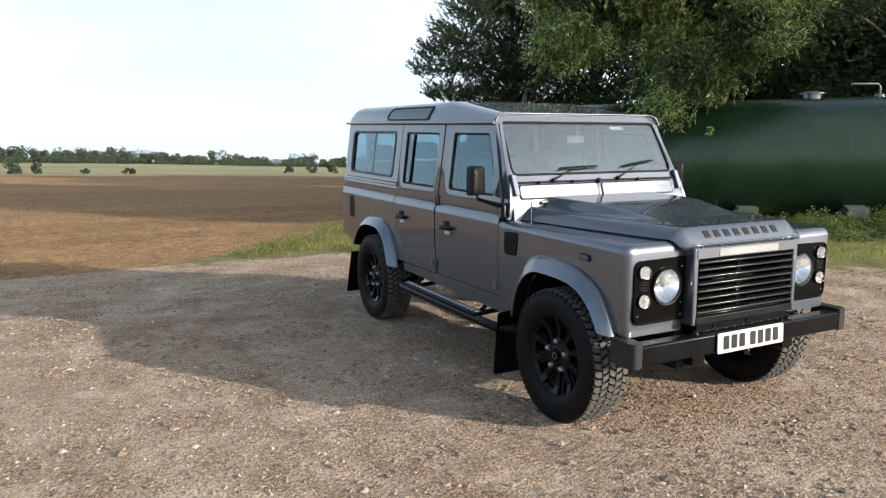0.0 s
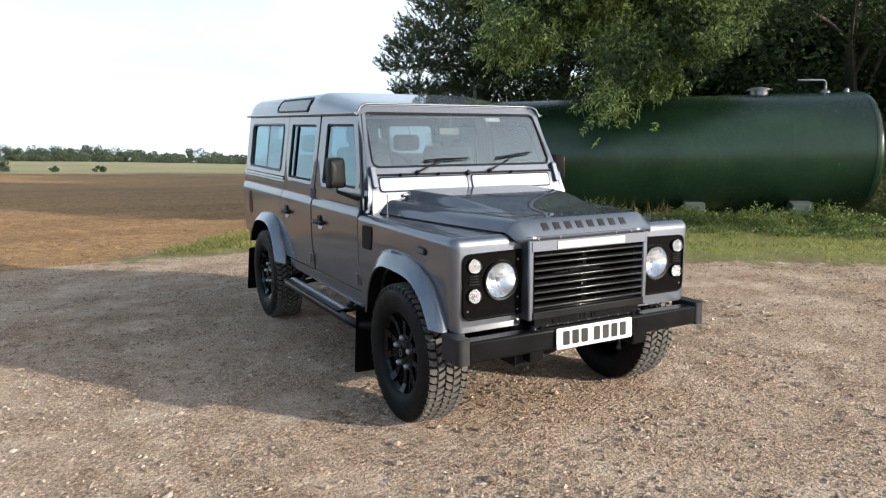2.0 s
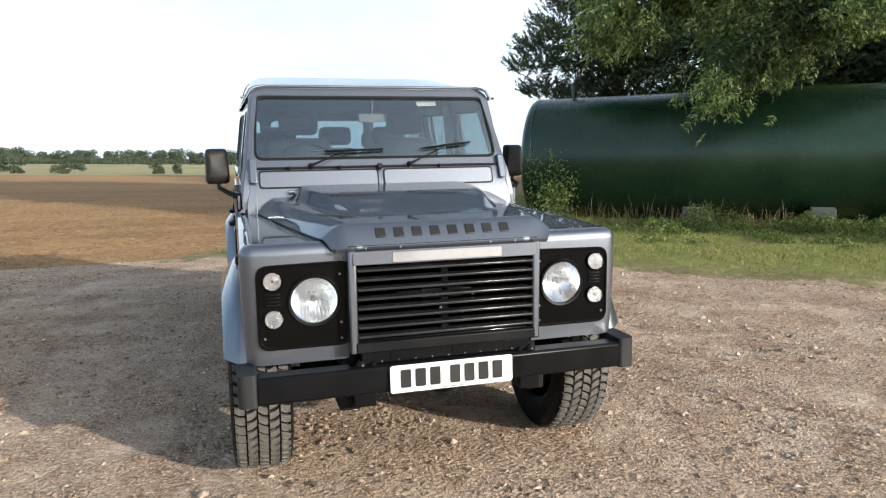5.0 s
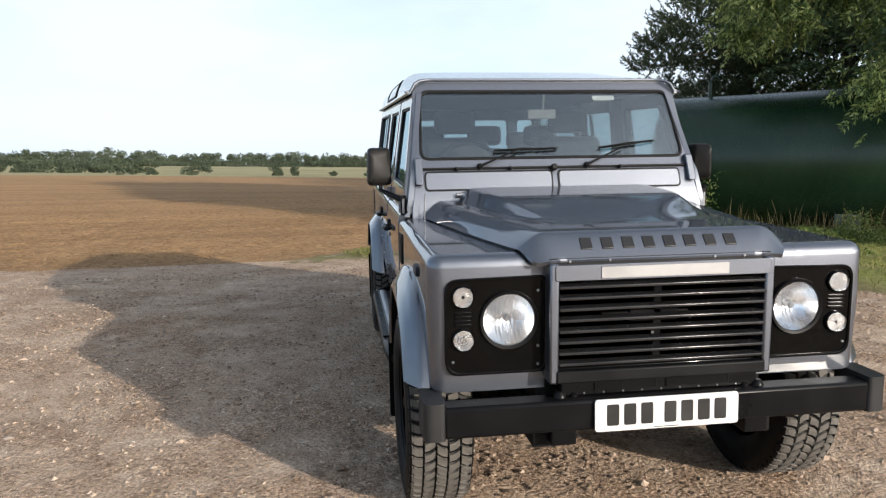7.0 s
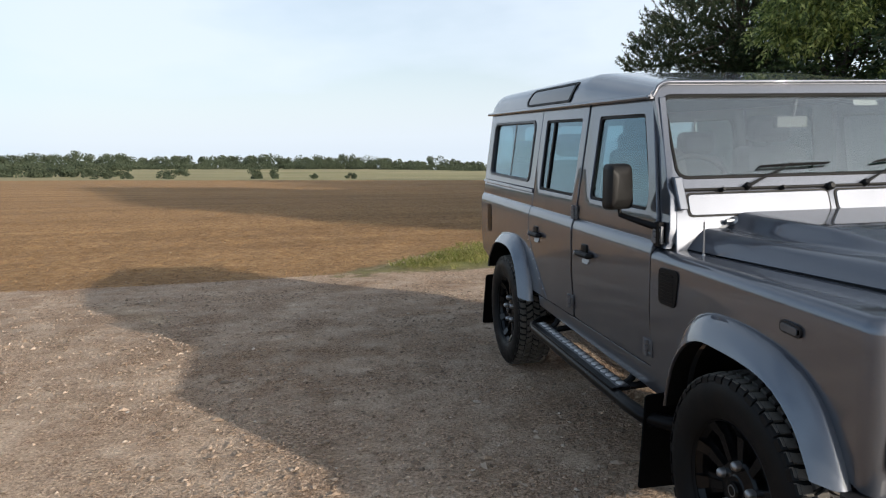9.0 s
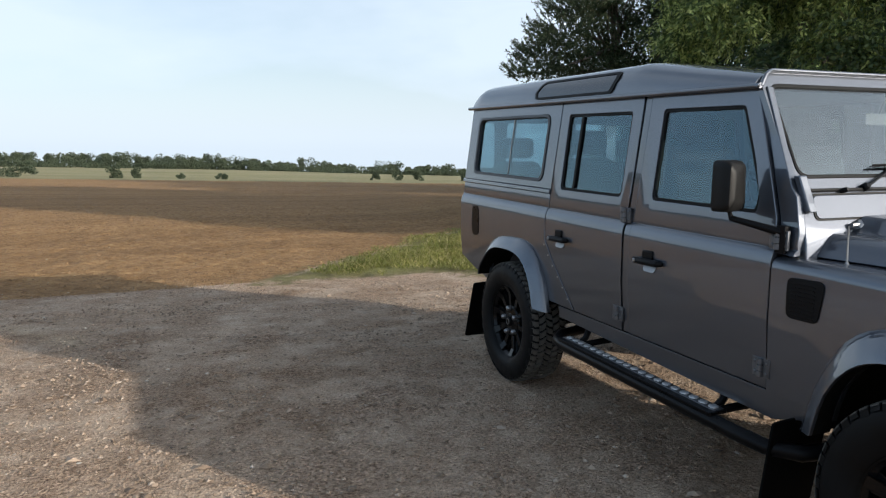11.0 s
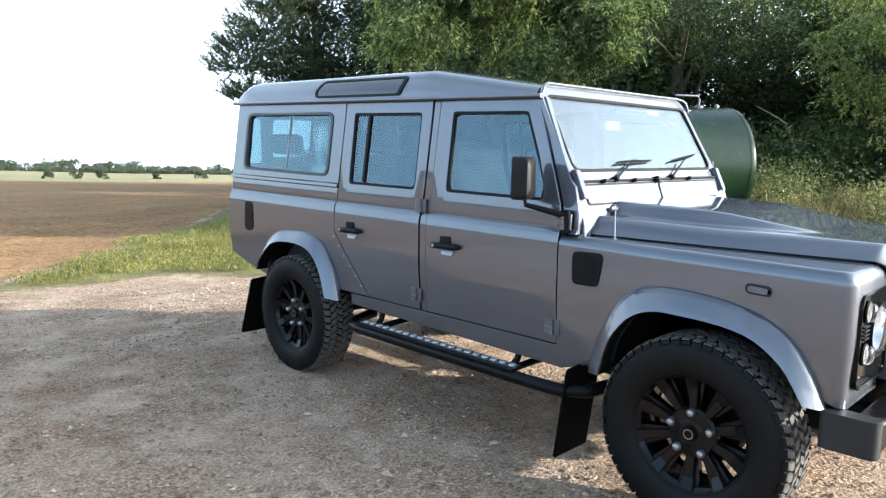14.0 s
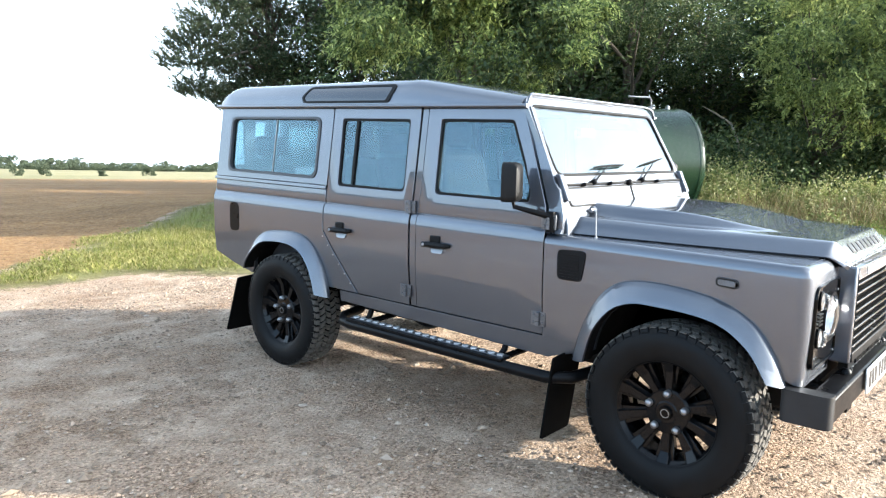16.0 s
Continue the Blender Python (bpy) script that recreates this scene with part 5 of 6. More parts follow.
for s in (-1, 1):
    # side step
    bm = bmesh.new()
    tube(bm, [(s * 0.62, 0.44, 0.44), (s * 0.80, 0.50, 0.425), (s * 0.862, 0.60, 0.420), (s * 0.87, 0.75, 0.42), (s * 0.87, 2.05, 0.428), (s * 0.855, 2.13, 0.432), (s * 0.79, 2.20, 0.44), (s * 0.62, 2.22, 0.46)], 0.031, 12)
    step = part("side_step", bm, SATIN_BLACK, car, "black tubular side step with a studded grip tread", smooth=60)
    part("tread_plate", plate(rect(0.80, 0.86, 0.895, 2.07, 0.012, 3), [], lambda x, y, d, s=s: Vector((s * x, y, 0.4585 + (y - 0.8) * 0.006 - d)), 0.012), SATIN_BLACK, step, bevel=0.003)
    part("grip_strip", plate(rect(0.806, 0.872, 0.862, 2.06, 0.01, 3), [], lambda x, y, d, s=s: Vector((s * x, y, 0.4615 + (y - 0.8) * 0.006 - d)), 0.006), HINGE_STEEL, step, "grey perforated grip strip", bevel=0.002)
    pad = None
    for k in range(20):
        yy = 0.905 + k * 0.0590
        if pad is None:
            bm = bmesh.new()
            disc(bm, (0, 0, 0), (0, 0, 1), (0.021, 0.0205, 0.016, 0.010), (0.0, 0.004, 0.0065, 0.007), 10)
            ob = pad = part("grip_pad", bm, CHEQUER, step, "worn bright grip stud", smooth=40)
        else:
            ob = new("grip_pad", pad.data)
            ob.parent = step
        ob.location = (s * 0.834, yy, 0.4615 + (yy - 0.8) * 0.006)
    for y in (0.93, 1.98):
        bm = bmesh.new()
        tube(bm, [(s * 0.86, y, 0.43), (s * 0.70, y - 0.05, 0.46), (s * 0.44, y - 0.12, 0.50)], 0.018, 8)
        tube(bm, [(s * 0.81, y, 0.44), (s * 0.765, y, 0.475), (s * 0.725, y, 0.56)], 0.017, 8)
        part("step_bracket", bm, SATIN_BLACK, step)
    # mud flaps
    bm = plate(rounded([(0.625, 0.13), (0.875, 0.13), (0.885, 0.56), (0.625, 0.58)], 0.015, 2), [], lambda x, z, d, s=s: Vector((s * x, 3.26 + (0.58 - z) * 0.42 + d, z)), 0.012)
    part("mud_flap", bm, FLAP_RUBBER, car, "black rubber mud flap", bevel=0.003)
    bm = plate(rounded([(0.625, 0.10), (0.880, 0.10), (0.885, 0.53), (0.625, 0.55)], 0.015, 2), [], lambda x, z, d, s=s: Vector((s * x, 0.545 + (0.55 - z) * 0.14 + d, z)), 0.012)
    part("mud_flap", bm, FLAP_RUBBER, car, bevel=0.003)
    # door mirror
    bm = bmesh.new()
    mx, mw = (0.893, 0.90) if s < 0 else (0.855, 0.66)
    loop = rounded([(-0.072, -0.096), (0.072, -0.096), (0.068, 0.098), (-0.062, 0.098)], 0.028, 5)
    rings = []
    for y, k in ((-0.045, 0.55), (-0.038, 0.85), (-0.02, 0.97), (0.01, 1.0), (0.045, 1.0)):
        rings.append([bm.verts.new((s * (mx + px * k * mw), 0.815 + y - px * 0.25, 1.362 + pz * k)) for px, pz in loop])
    for a, b in zip(rings, rings[1:]):
        for i in range(len(loop)):
            bm.faces.new((a[i - 1], a[i], b[i], b[i - 1]))
    bm.faces.new(rings[0])
    bm.faces.new(rings[-1])
    mir = part("door_mirror", bm, MIRROR_PLASTIC, car, "black plastic door mirror", smooth=45)
    bm = bmesh.new()
    vs = [bm.verts.new((s * (mx + px * mw * 0.88), 0.8625 - px * 0.25, 1.362 + pz * 0.88)) for px, pz in loop]
    bm.faces.new(vs)
    part("mirror_glass", bm, MIRROR, mir)
    bm = bmesh.new()
    tube(bm, [(s * mx, 0.815, 1.275), (s * (mx - 0.005), 0.81, 1.243), (s * 0.85, 0.74, 1.225), (s * 0.79, 0.66, 1.20)], [0.011, 0.012, 0.014, 0.017], 8)
    box(bm, s * 0.775, 0.635, 1.125, s * 0.802, 0.675, 1.225)
    part("mirror_arm", bm, SATIN_BLACK, mir, bevel=0.004)

# aerial on the wing
bm = bmesh.new()
tube(bm, [(-0.705, 0.455, 1.10), (-0.703, 0.46, 1.24)], [0.004, 0.003], 6)
disc(bm, (-0.705, 0.455, 1.10), (0, 0, 1), (0.012, 0.010, 0.005), (0, 0.008, 0.016), 10)
part("aerial", bm, STEEL, car, "short steel aerial")

# ---- cabin ----
bm = bmesh.new()
box(bm, -0.70, 0.72, 1.12, 0.70, 0.98, 1.29)
box(bm, -0.58, 0.82, 1.27, -0.20, 1.0, 1.345)
part("dashboard", bm, BLACK_PLASTIC, car, bevel=0.03)
bm = bmesh.new()
ring = []
cx, cy, cz = -0.37, 1.08, 1.315
for k in range(33):
    a = 2 * math.pi * k / 32
    u = Vector((math.cos(a) * 0.185, -math.sin(a) * 0.185 * 0.42, math.sin(a) * 0.185 * 0.90))
    ring.append((cx + u.x, cy - u.y, cz + u.z))
tube(bm, ring, 0.013, 8, caps=False)
for a in (0.5, 2.64, 4.71):
    u = Vector((math.cos(a) * 0.18, math.sin(a) * 0.18 * 0.42, math.sin(a) * 0.18 * 0.90))
    tube(bm, [(cx, cy - 0.02, cz - 0.02), (cx + u.x, cy + u.y, cz + u.z)], 0.012, 6)
tube(bm, [(cx, cy - 0.02, cz - 0.02), (cx, 0.9, 1.22)], 0.03, 8)
part("steering_wheel", bm, BLACK_PLASTIC, car, "black steering wheel", smooth=60)


def seat(x, y, w, back=1.52, rest=True):
    bm = bmesh.new()
    vs = box(bm, x - w / 2, y - 0.46, 0.92, x + w / 2, y + 0.05, 1.05)
    vs = box(bm, x - w / 2, y - 0.04, 1.0, x + w / 2, y + 0.09, back)
    for v in vs:
        v.co.y += (v.co.z - 1.0) * 0.22
        if v.co.z > 1.3:
            v.co.x = x + (v.co.x - x) * 0.82
    box(bm, x - w / 2 + 0.04, y - 0.42, 0.6, x + w / 2 - 0.04, y, 0.92)
    st = part("seat", bm, CLOTH, car, "dark cloth seat", bevel=0.045)
    if rest:
        bm = bmesh.new()
        box(bm, x - 0.13, y + 0.09, back + 0.02, x + 0.13, y + 0.19, back + 0.17)
        part("headrest", bm, CLOTH, st, bevel=0.04)


seat(-0.37, 1.50, 0.50)
seat(0.37, 1.50, 0.50)
for x in (-0.44, 0.0, 0.44):
    seat(x, 2.40, 0.42, 1.45)
for x in (-0.5, 0.5):
    seat(x, 3.25, 0.40, 1.42)
bm = bmesh.new()
box(bm, -0.08, 0.93, 1.603, 0.075, 0.96, 1.653)
tube(bm, [(0.0, 0.935, 1.65), (0.0, 0.905, 1.74)], 0.008, 6)
part("interior_mirror", bm, TRIM, car, "pale rear-view mirror", bevel=0.0148)
for s in (-1, 1):
    outline = [(1.0, 0.62), (2.2, 0.62), (2.2, 0.98), (3.6, 0.98), (3.6, 1.12), (1.0, 1.12)]
    part("door_trim", plate(outline, [], lambda y, z, d, s=s: Vector((s * (0.75 - d), y, z)), 0.17), TRIM, car)
# papers stuck in the screen's corner
bm = plate(rect(0.26, 1.702, 0.38, 1.727, 0.004, 2), [], lambda x, z, d: screen_place(x, z, 0.012 + d), 0.001)
part("screen_sticker", bm, LINING, frame_ob, "pale sticker inside the screen")


# ---- the tank ----
TA, TB, TR, TZ = Vector((5.98, 12.38)), Vector((14.11, 6.31)), 1.395, 1.235
TU = (TB - TA).normalized()
TN = Vector((TU.y, -TU.x))
TL = (TB - TA).length
if TN.y > 0:
    TN = -TN


def tank_z(along):
    """Height of the tank's axis, which falls a little towards its near end."""
    return TZ - 0.16 * (1 - along / TL)


def on_tank(along, across, z):
    p = TA + TU * along + TN * across
    return Vector((p.x, p.y, z))


tank = thing("storage_tank", "large dark green horizontal steel storage tank on concrete saddles", "tank")
bm = bmesh.new()
rings = []
n = 64
prof = [(0.0, 0.02), (0.012, 0.47), (0.042, 0.89), (0.085, 1.15), (0.13, 1.28), (0.19, 1.36), (0.25, 1.39), (0.30, TR)]
seams = [TL * k / 5 for k in range(1, 5)]
mid = []
for sm in seams:
    mid += [(sm - 0.06, TR), (sm - 0.02, TR), (sm - 0.012, TR + 0.0007), (sm + 0.012, TR + 0.0007), (sm + 0.02, TR), (sm + 0.06, TR)]
prof = prof + [(0.31, TR + 0.008), (0.345, TR + 0.008), (0.355, TR)] + mid + [(TL - 0.355, TR), (TL - 0.345, TR + 0.008), (TL - 0.31, TR + 0.008)] + [(TL - a, r) for a, r in prof[::-1]]
for a, r in prof:
    rings.append([bm.verts.new(on_tank(a, r * math.cos(2 * math.pi * k / n), tank_z(a) + r * math.sin(2 * math.pi * k / n))) for k in range(n)])
for a, b in zip(rings, rings[1:]):
    for k in range(n):
        bm.faces.new((a[k], a[(k + 1) % n], b[(k + 1) % n], b[k]))
bm.faces.new(rings[0])
bm.faces.new(rings[-1])
part("shell", bm, TANK_PAINT, tank, smooth=30)
bm = bmesh.new()
disc(bm, on_tank(TL - 2.42, 0, tank_z(TL - 2.42) + TR - 0.03), (0, 0, 1), (0.20, 0.20, 0.28, 0.28, 0.10), (0, 0.12, 0.12, 0.15, 0.19), 28)
part("manhole_cover", bm, STEEL, tank, "dull grey manhole cover", smooth=40)
bm = bmesh.new()
p = on_tank(TL - 0.98, 0, TZ + TR)
q = p - Vector((TU.x, TU.y, 0)) * 0.62
tube(bm, [p - Vector((0, 0, 0.05)), p + Vector((0, 0, 0.20)), p + Vector((0, 0, 0.265)) - Vector((TU.x, TU.y, 0)) * 0.05, q + Vector((0, 0, 0.27))], 0.028, 10)
disc(bm, p - Vector((0, 0, 0.02)), (0, 0, 1), (0.11, 0.11, 0.05), (0, 0.04, 0.07), 16)
part("vent_pipe", bm, STEEL, tank, "bent grey vent pipe", smooth=50)
bm = bmesh.new()
disc(bm, on_tank(TL - 0.42 - 0.1, 0, TZ + TR - 0.02), (0, 0, 1), (0.06, 0.06, 0.03), (0, 0.06, 0.10), 14)
part("filler_cap", bm, STEEL, tank, smooth=40)
bm = bmesh.new()
p = on_tank(1.05, 0, tank_z(1.05) + TR)
u3 = Vector((TU.x, TU.y, 0))
tube(bm, [p - Vector((0, 0, 0.05)), p + Vector((0, 0, 0.30)), p + Vector((0, 0, 0.38)) + u3 * 0.03, p + Vector((0, 0, 0.42)) + u3 * 0.09, p + Vector((0, 0, 0.40)) + u3 * 0.16, p + Vector((0, 0, 0.33)) + u3 * 0.18], 0.045, 10)
part("goose_neck_vent", bm, TANK_PAINT, tank, "dark green goose-neck breather pipe", smooth=50)
for a in (0.9, 3.75, 6.15, TL - 1.7):
    bm = bmesh.new()
    base = on_tank(a, 0, 0)
    gz = ground_z(base.x, base.y)
    loop = [(-1.22, gz - 0.1), (1.22, gz - 0.1), (1.22, 0.12)] + [(1.36 * math.sin(t), tank_z(a) - (TR + 0.005) * math.cos(t)) for t in [0.75 - 0.1 * k for k in range(16)]] + [(-1.22, 0.12)]
    pl = lambda u, v, d, a=a: on_tank(a - 0.22 + d, u, v)
    part("saddle", plate(loop, [], pl, 0.44), CONCRETE, tank, "weathered concrete saddle", smooth=0, bevel=0.015)


# ---- plants ----
rng = np.random.default_rng(7)


def leaf_quads(centres, axes, length, width):
    """Diamond leaves: centre, axis along, a random side vector."""
    n = len(centres)
    side = rng.normal(size=(n, 3))
    side -= axes * (side * axes).sum(1, keepdims=True)
    side /= np.linalg.norm(side, axis=1, keepdims=True) + 1e-9
    ln = (length * (0.7 + 0.6 * rng.random(n)))[:, None]
    wd = (width * (0.7 + 0.6 * rng.random(n)))[:, None]
    a, b = centres - axes * ln / 2, centres + axes * ln / 2
    c, d = centres + side * wd / 2 - axes * ln * 0.08, centres - side * wd / 2 - axes * ln * 0.08
    v = np.stack([a, c, b, d], 1).reshape(-1, 3)
    return v


def quads_mesh(name, v, material, parent=None, label="", kind=""):
    n = len(v) // 4
    me = bpy.data.meshes.new(name)
    me.vertices.add(len(v))
    me.vertices.foreach_set("co", np.asarray(v, dtype=np.float32).ravel())
    me.loops.add(4 * n)
    me.loops.foreach_set("vertex_index", np.arange(4 * n, dtype=np.int32))
    me.polygons.add(n)
    me.polygons.foreach_set("loop_start", np.arange(0, 4 * n, 4, dtype=np.int32))
    me.update(calc_edges=True)
    me.materials.append(material)
    ob = new(name, me)
    if parent is not None:
        ob.parent = parent
    if label or kind:
        tagged(ob, label=label, kind=kind)
    return ob


def unit(a):
    return a / (np.linalg.norm(a, axis=-1, keepdims=True) + 1e-9)


def crown_points(blobs, clumps, per, spread, shell=0.55):
    """Leaf centres in clumps spread over the outer part of several ellipsoids, with the clump each belongs to."""
    vol = np.array([b[3] * b[4] * b[5] for b in blobs]) ** 0.67
    pick = rng.choice(len(blobs), clumps, p=vol / vol.sum())
    d = unit(rng.normal(size=(clumps, 3)))
    r = shell + (1 - shell) * rng.random(clumps) ** 0.6
    c = np.array([[b[0], b[1], b[2]] for b in blobs])[pick] + d * np.array([[b[3], b[4], b[5]] for b in blobs])[pick] * r[:, None]
    size = spread * (0.6 + 0.8 * rng.random(clumps))
    idx = np.repeat(np.arange(clumps), per)
    off = rng.normal(size=(clumps * per, 3)) * size[idx][:, None] * np.array([1.0, 1.0, 0.62])
    return c[idx] + off, off, c, d[idx]


def limbs(bm, base, height, radius, tips, seed):
    """A tapered trunk with limbs that reach to the given tips."""
    r = random.Random(seed)
    pts = [Vector(base) + Vector((0.12 * math.sin(k * 1.3 + seed), 0.12 * math.cos(k * 1.7 + seed), height * k / 7)) for k in range(8)]
    pts[0] = Vector(base) - Vector((0, 0, 0.2))
    tube(bm, pts, [radius * (1.25 - 0.14 * k) if k else radius * 1.5 for k in range(8)], 12)
    for t in tips:
        t = Vector(t)
        k = r.uniform(0.30, 0.85)
        s = pts[int(k * 7)]
        m = s.lerp(t, 0.5) + Vector((r.uniform(-0.4, 0.4), r.uniform(-0.4, 0.4), r.uniform(0.1, 0.6)))
        tube(bm, [s, s.lerp(m, 0.5) + Vector((0, 0, 0.15)), m, t], [radius * 0.42, radius * 0.32, radius * 0.2, radius * 0.06], 7)


def tree(name, label, base, height, radius, blobs, clumps, per, spread, leaf, wide, material, droop=0.0, bark=BARK, seed=1, shell=0.55, core=None, arms=26):
    x, y = base
    z = ground_z(x, y)
    ob = thing(name, label, "tree")
    pts, off, cl, out = crown_points([(x + b[0], y + b[1], z + b[2], *b[3:]) for b in blobs], clumps, per, spread, shell)
    ax = unit(off * np.array([1, 1, 0.5]) + out * 0.10 + rng.normal(size=pts.shape) * 0.25 - np.array([0, 0, droop * spread * 1.2]))
    bm = bmesh.new()
    pick = random.Random(seed).sample(range(len(cl)), min(arms, len(cl)))
    limbs(bm, (x, y, z), height * 0.8, radius, [cl[i] for i in pick], seed)
    part("trunk", bm, bark, ob, smooth=60)
    quads_mesh("crown", leaf_quads(pts, ax, leaf, wide), material, ob)
    # core leaves in a darker colour stand for shade inside the crown
    if core:
        n_c, per_c, spread_c, leaf_c, wide_c = core
        pts, off, cl, out = crown_points([(x + b[0], y + b[1], z + b[2], b[3] * 0.72, b[4] * 0.72, b[5] * 0.72) for b in blobs], n_c, per_c, spread_c, 0.1)
        quads_mesh("inner_shade_leaves", leaf_quads(pts, unit(rng.normal(size=pts.shape)), leaf_c, wide_c), PINE_LEAF, ob)
    return ob


def pine_tree(label, base, height, radius, blobs, tufts, needles, length, seed, shell=0.35):
    """Layered boughs that end in upturned bottle-brush tufts."""
    x, y = base
    z = ground_z(x, y)
    ob = thing("pine_tree", label, "tree")
    cen = np.array([(x + b[0], y + b[1], z + b[2]) for b in blobs])
    rad = np.array([b[3:] for b in blobs])
    vol = np.prod(rad, axis=1) ** 0.67
    pick = rng.choice(len(blobs), tufts, p=vol / vol.sum())
    d = unit(rng.normal(size=(tufts, 3)))
    c = cen[pick] + d * rad[pick] * (shell + (1 - shell) * rng.random((tufts, 1)) ** 0.5)
    c[:, 2] += 0.22 * np.sin(c[:, 0] * 1.9 + c[:, 1]) * np.cos(c[:, 1] * 1.3)
    axis = unit(d * np.array([1, 1, 0.4]) + np.array([0, 0, 0.75]) + rng.normal(size=(tufts, 3)) * 0.35)
    idx = np.repeat(np.arange(tufts), needles)
    along = rng.uniform(-1.3, 1.5, size=(len(idx), 1)) * length * (0.7 + 0.8 * rng.random((tufts, 1)))[idx]
    spray = unit(rng.normal(size=(len(idx), 3)))
    ax = unit(spray + axis[idx] * 0.9)
    centre = c[idx] + axis[idx] * along + ax * length * 0.24
    bm = bmesh.new()
    tips = [tuple(c[i]) for i in random.Random(seed).sample(range(tufts), 34)]
    limbs(bm, (x, y, z), height * 0.85, radius, tips, seed)
    part("trunk", bm, BARK, ob, smooth=60)
    quads_mesh("crown", leaf_quads(centre, ax, length * 0.72, length * 0.16), PINE_LEAF, ob)
    return ob


# pine at the corner of the wood
pine_tree("tall dark pine with ragged spreading crown behind the tank", (20.4, 33.2), 13.0, 0.32,
          [(-5.0, -1.2, 5.3, 1.5, 1.5, 0.5), (-5.2, -0.8, 6.6, 1.9, 1.8, 0.55), (-4.4, -0.4, 7.7, 2.0, 2.0, 0.6), (-3.2, 0, 8.9, 2.2, 2.2, 0.7), (-2.3, 0, 10.2, 2.3, 2.2, 0.75), (-1.2, 0, 11.6, 2.6, 2.4, 0.9),
           (-2.0, 0, 5.0, 2.2, 2.0, 0.8), (-1.0, 0, 6.9, 2.6, 2.4, 0.9), (1.5, 0, 5.6, 4.0, 3.4, 1.3), (2.0, 0, 8.0, 4.2, 3.6, 1.6), (1.5, 0, 10.6, 3.8, 3.4, 1.4), (0.5, 0, 12.8, 2.6, 2.6, 1.2)],
          5600, 44, 0.22, 3)
def ash_tree(label, base, height, radius, blobs, boughs, sprays, leaf, material, seed, spread=0.34, inner=None):
    """Crown of hanging compound leaves: each spray is a stalk with paired leaflets. Darker inner leaves paint the
    crown's inner shade.
    """
    x, y = base
    ob = thing("ash_tree", label, "tree")
    cen, rad = np.array([b[:3] for b in blobs]), np.array([b[3:] for b in blobs])
    vol = np.prod(rad, axis=1) ** 0.67
    pick = rng.choice(len(blobs), boughs, p=vol / vol.sum())
    d = unit(rng.normal(size=(boughs, 3)))
    c = cen[pick] + d * rad[pick] * (0.68 + 0.34 * rng.random((boughs, 1)))
    idx = np.repeat(np.arange(boughs), sprays)
    size = spread * (0.55 + 0.9 * rng.random((boughs, 1)))
    n = len(idx)
    root = c[idx] + rng.normal(size=(n, 3)) * size[idx] * np.array([1.0, 1.0, 0.7])
    stalk = unit(d[idx] * np.array([0.7, 0.7, 0.2]) + rng.normal(size=(n, 3)) * 0.45 + np.array([0, 0, -0.75]))
    side = unit(np.cross(stalk, unit(rng.normal(size=(n, 3)))))
    length = leaf * (2.2 + 0.9 * rng.random((n, 1)))
    pts, axs = [], []
    for k in range(4):
        for q in (-1, 1):
            ax = unit(stalk * 0.75 + side * q + np.array([0, 0, -0.25]) + rng.normal(size=(n, 3)) * 0.12)
            pts.append(root + stalk * length * (0.25 + 0.24 * k) + ax * leaf * 0.45)
            axs.append(ax)
    pts.append(root + stalk * length * 1.12)
    axs.append(stalk)
    bm = bmesh.new()
    tips = [tuple(c[i]) for i in random.Random(seed).sample(range(boughs), min(30, boughs))]
    limbs(bm, (x, y, ground_z(x, y)), height * 0.8, radius, tips, seed)
    part("trunk", bm, BARK, ob, smooth=60)
    quads_mesh("crown", leaf_quads(np.concatenate(pts), np.concatenate(axs), leaf, leaf * 0.34), material, ob)
    # inner leaves take a darker material to paint shade in the gaps
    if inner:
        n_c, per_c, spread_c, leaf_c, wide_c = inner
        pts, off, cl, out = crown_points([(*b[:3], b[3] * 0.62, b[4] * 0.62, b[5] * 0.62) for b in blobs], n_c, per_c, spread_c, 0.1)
        quads_mesh("inner_shade_leaves", leaf_quads(pts, unit(rng.normal(size=pts.shape)), leaf_c, wide_c), SHADED_WOOD_LEAF, ob)
    return ob


# ash overhanging the tank
AB = (12.3, 11.9)
ASH = [(8.35, 7.95, 3.05, 0.8, 0.7, 1.0), (9.5, 7.4, 3.7, 1.1, 0.9, 1.1), (10.4, 7.8, 4.8, 1.0, 0.9, 1.2), (9.6, 8.6, 5.0, 2.0, 1.5, 1.5), (7.7, 10.0, 5.0, 1.6, 1.6, 1.5), (11.2, 9.2, 6.2, 2.2, 1.8, 1.8), (9.0, 10.5, 7.0, 2.6, 2.2, 1.8), (12.0, 11.5, 8.6, 3.4, 3.0, 2.2), (13.5, 12.5, 6.0, 2.6, 2.4, 2.2)]
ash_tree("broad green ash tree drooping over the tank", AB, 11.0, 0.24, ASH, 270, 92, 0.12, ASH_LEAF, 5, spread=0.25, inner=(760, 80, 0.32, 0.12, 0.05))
# pale-leaved tree standing forward of the wood
ash_tree("grey-green leaning tree at the wood's edge", (25.5, 6.0), 8.0, 0.12,
         [(20.6, 4.6, 4.6, 1.8, 1.7, 1.4), (20.4, 3.2, 3.2, 1.5, 1.3, 0.9), (21.6, 2.4, 5.6, 2.3, 2.1, 1.7), (21.2, 1.2, 3.4, 1.8, 1.6, 1.1), (23.0, 4.4, 7.9, 2.8, 2.8, 1.6), (23.8, 0.0, 5.8, 2.4, 2.2, 1.7)],
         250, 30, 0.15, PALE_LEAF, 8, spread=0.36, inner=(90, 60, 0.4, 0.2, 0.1))
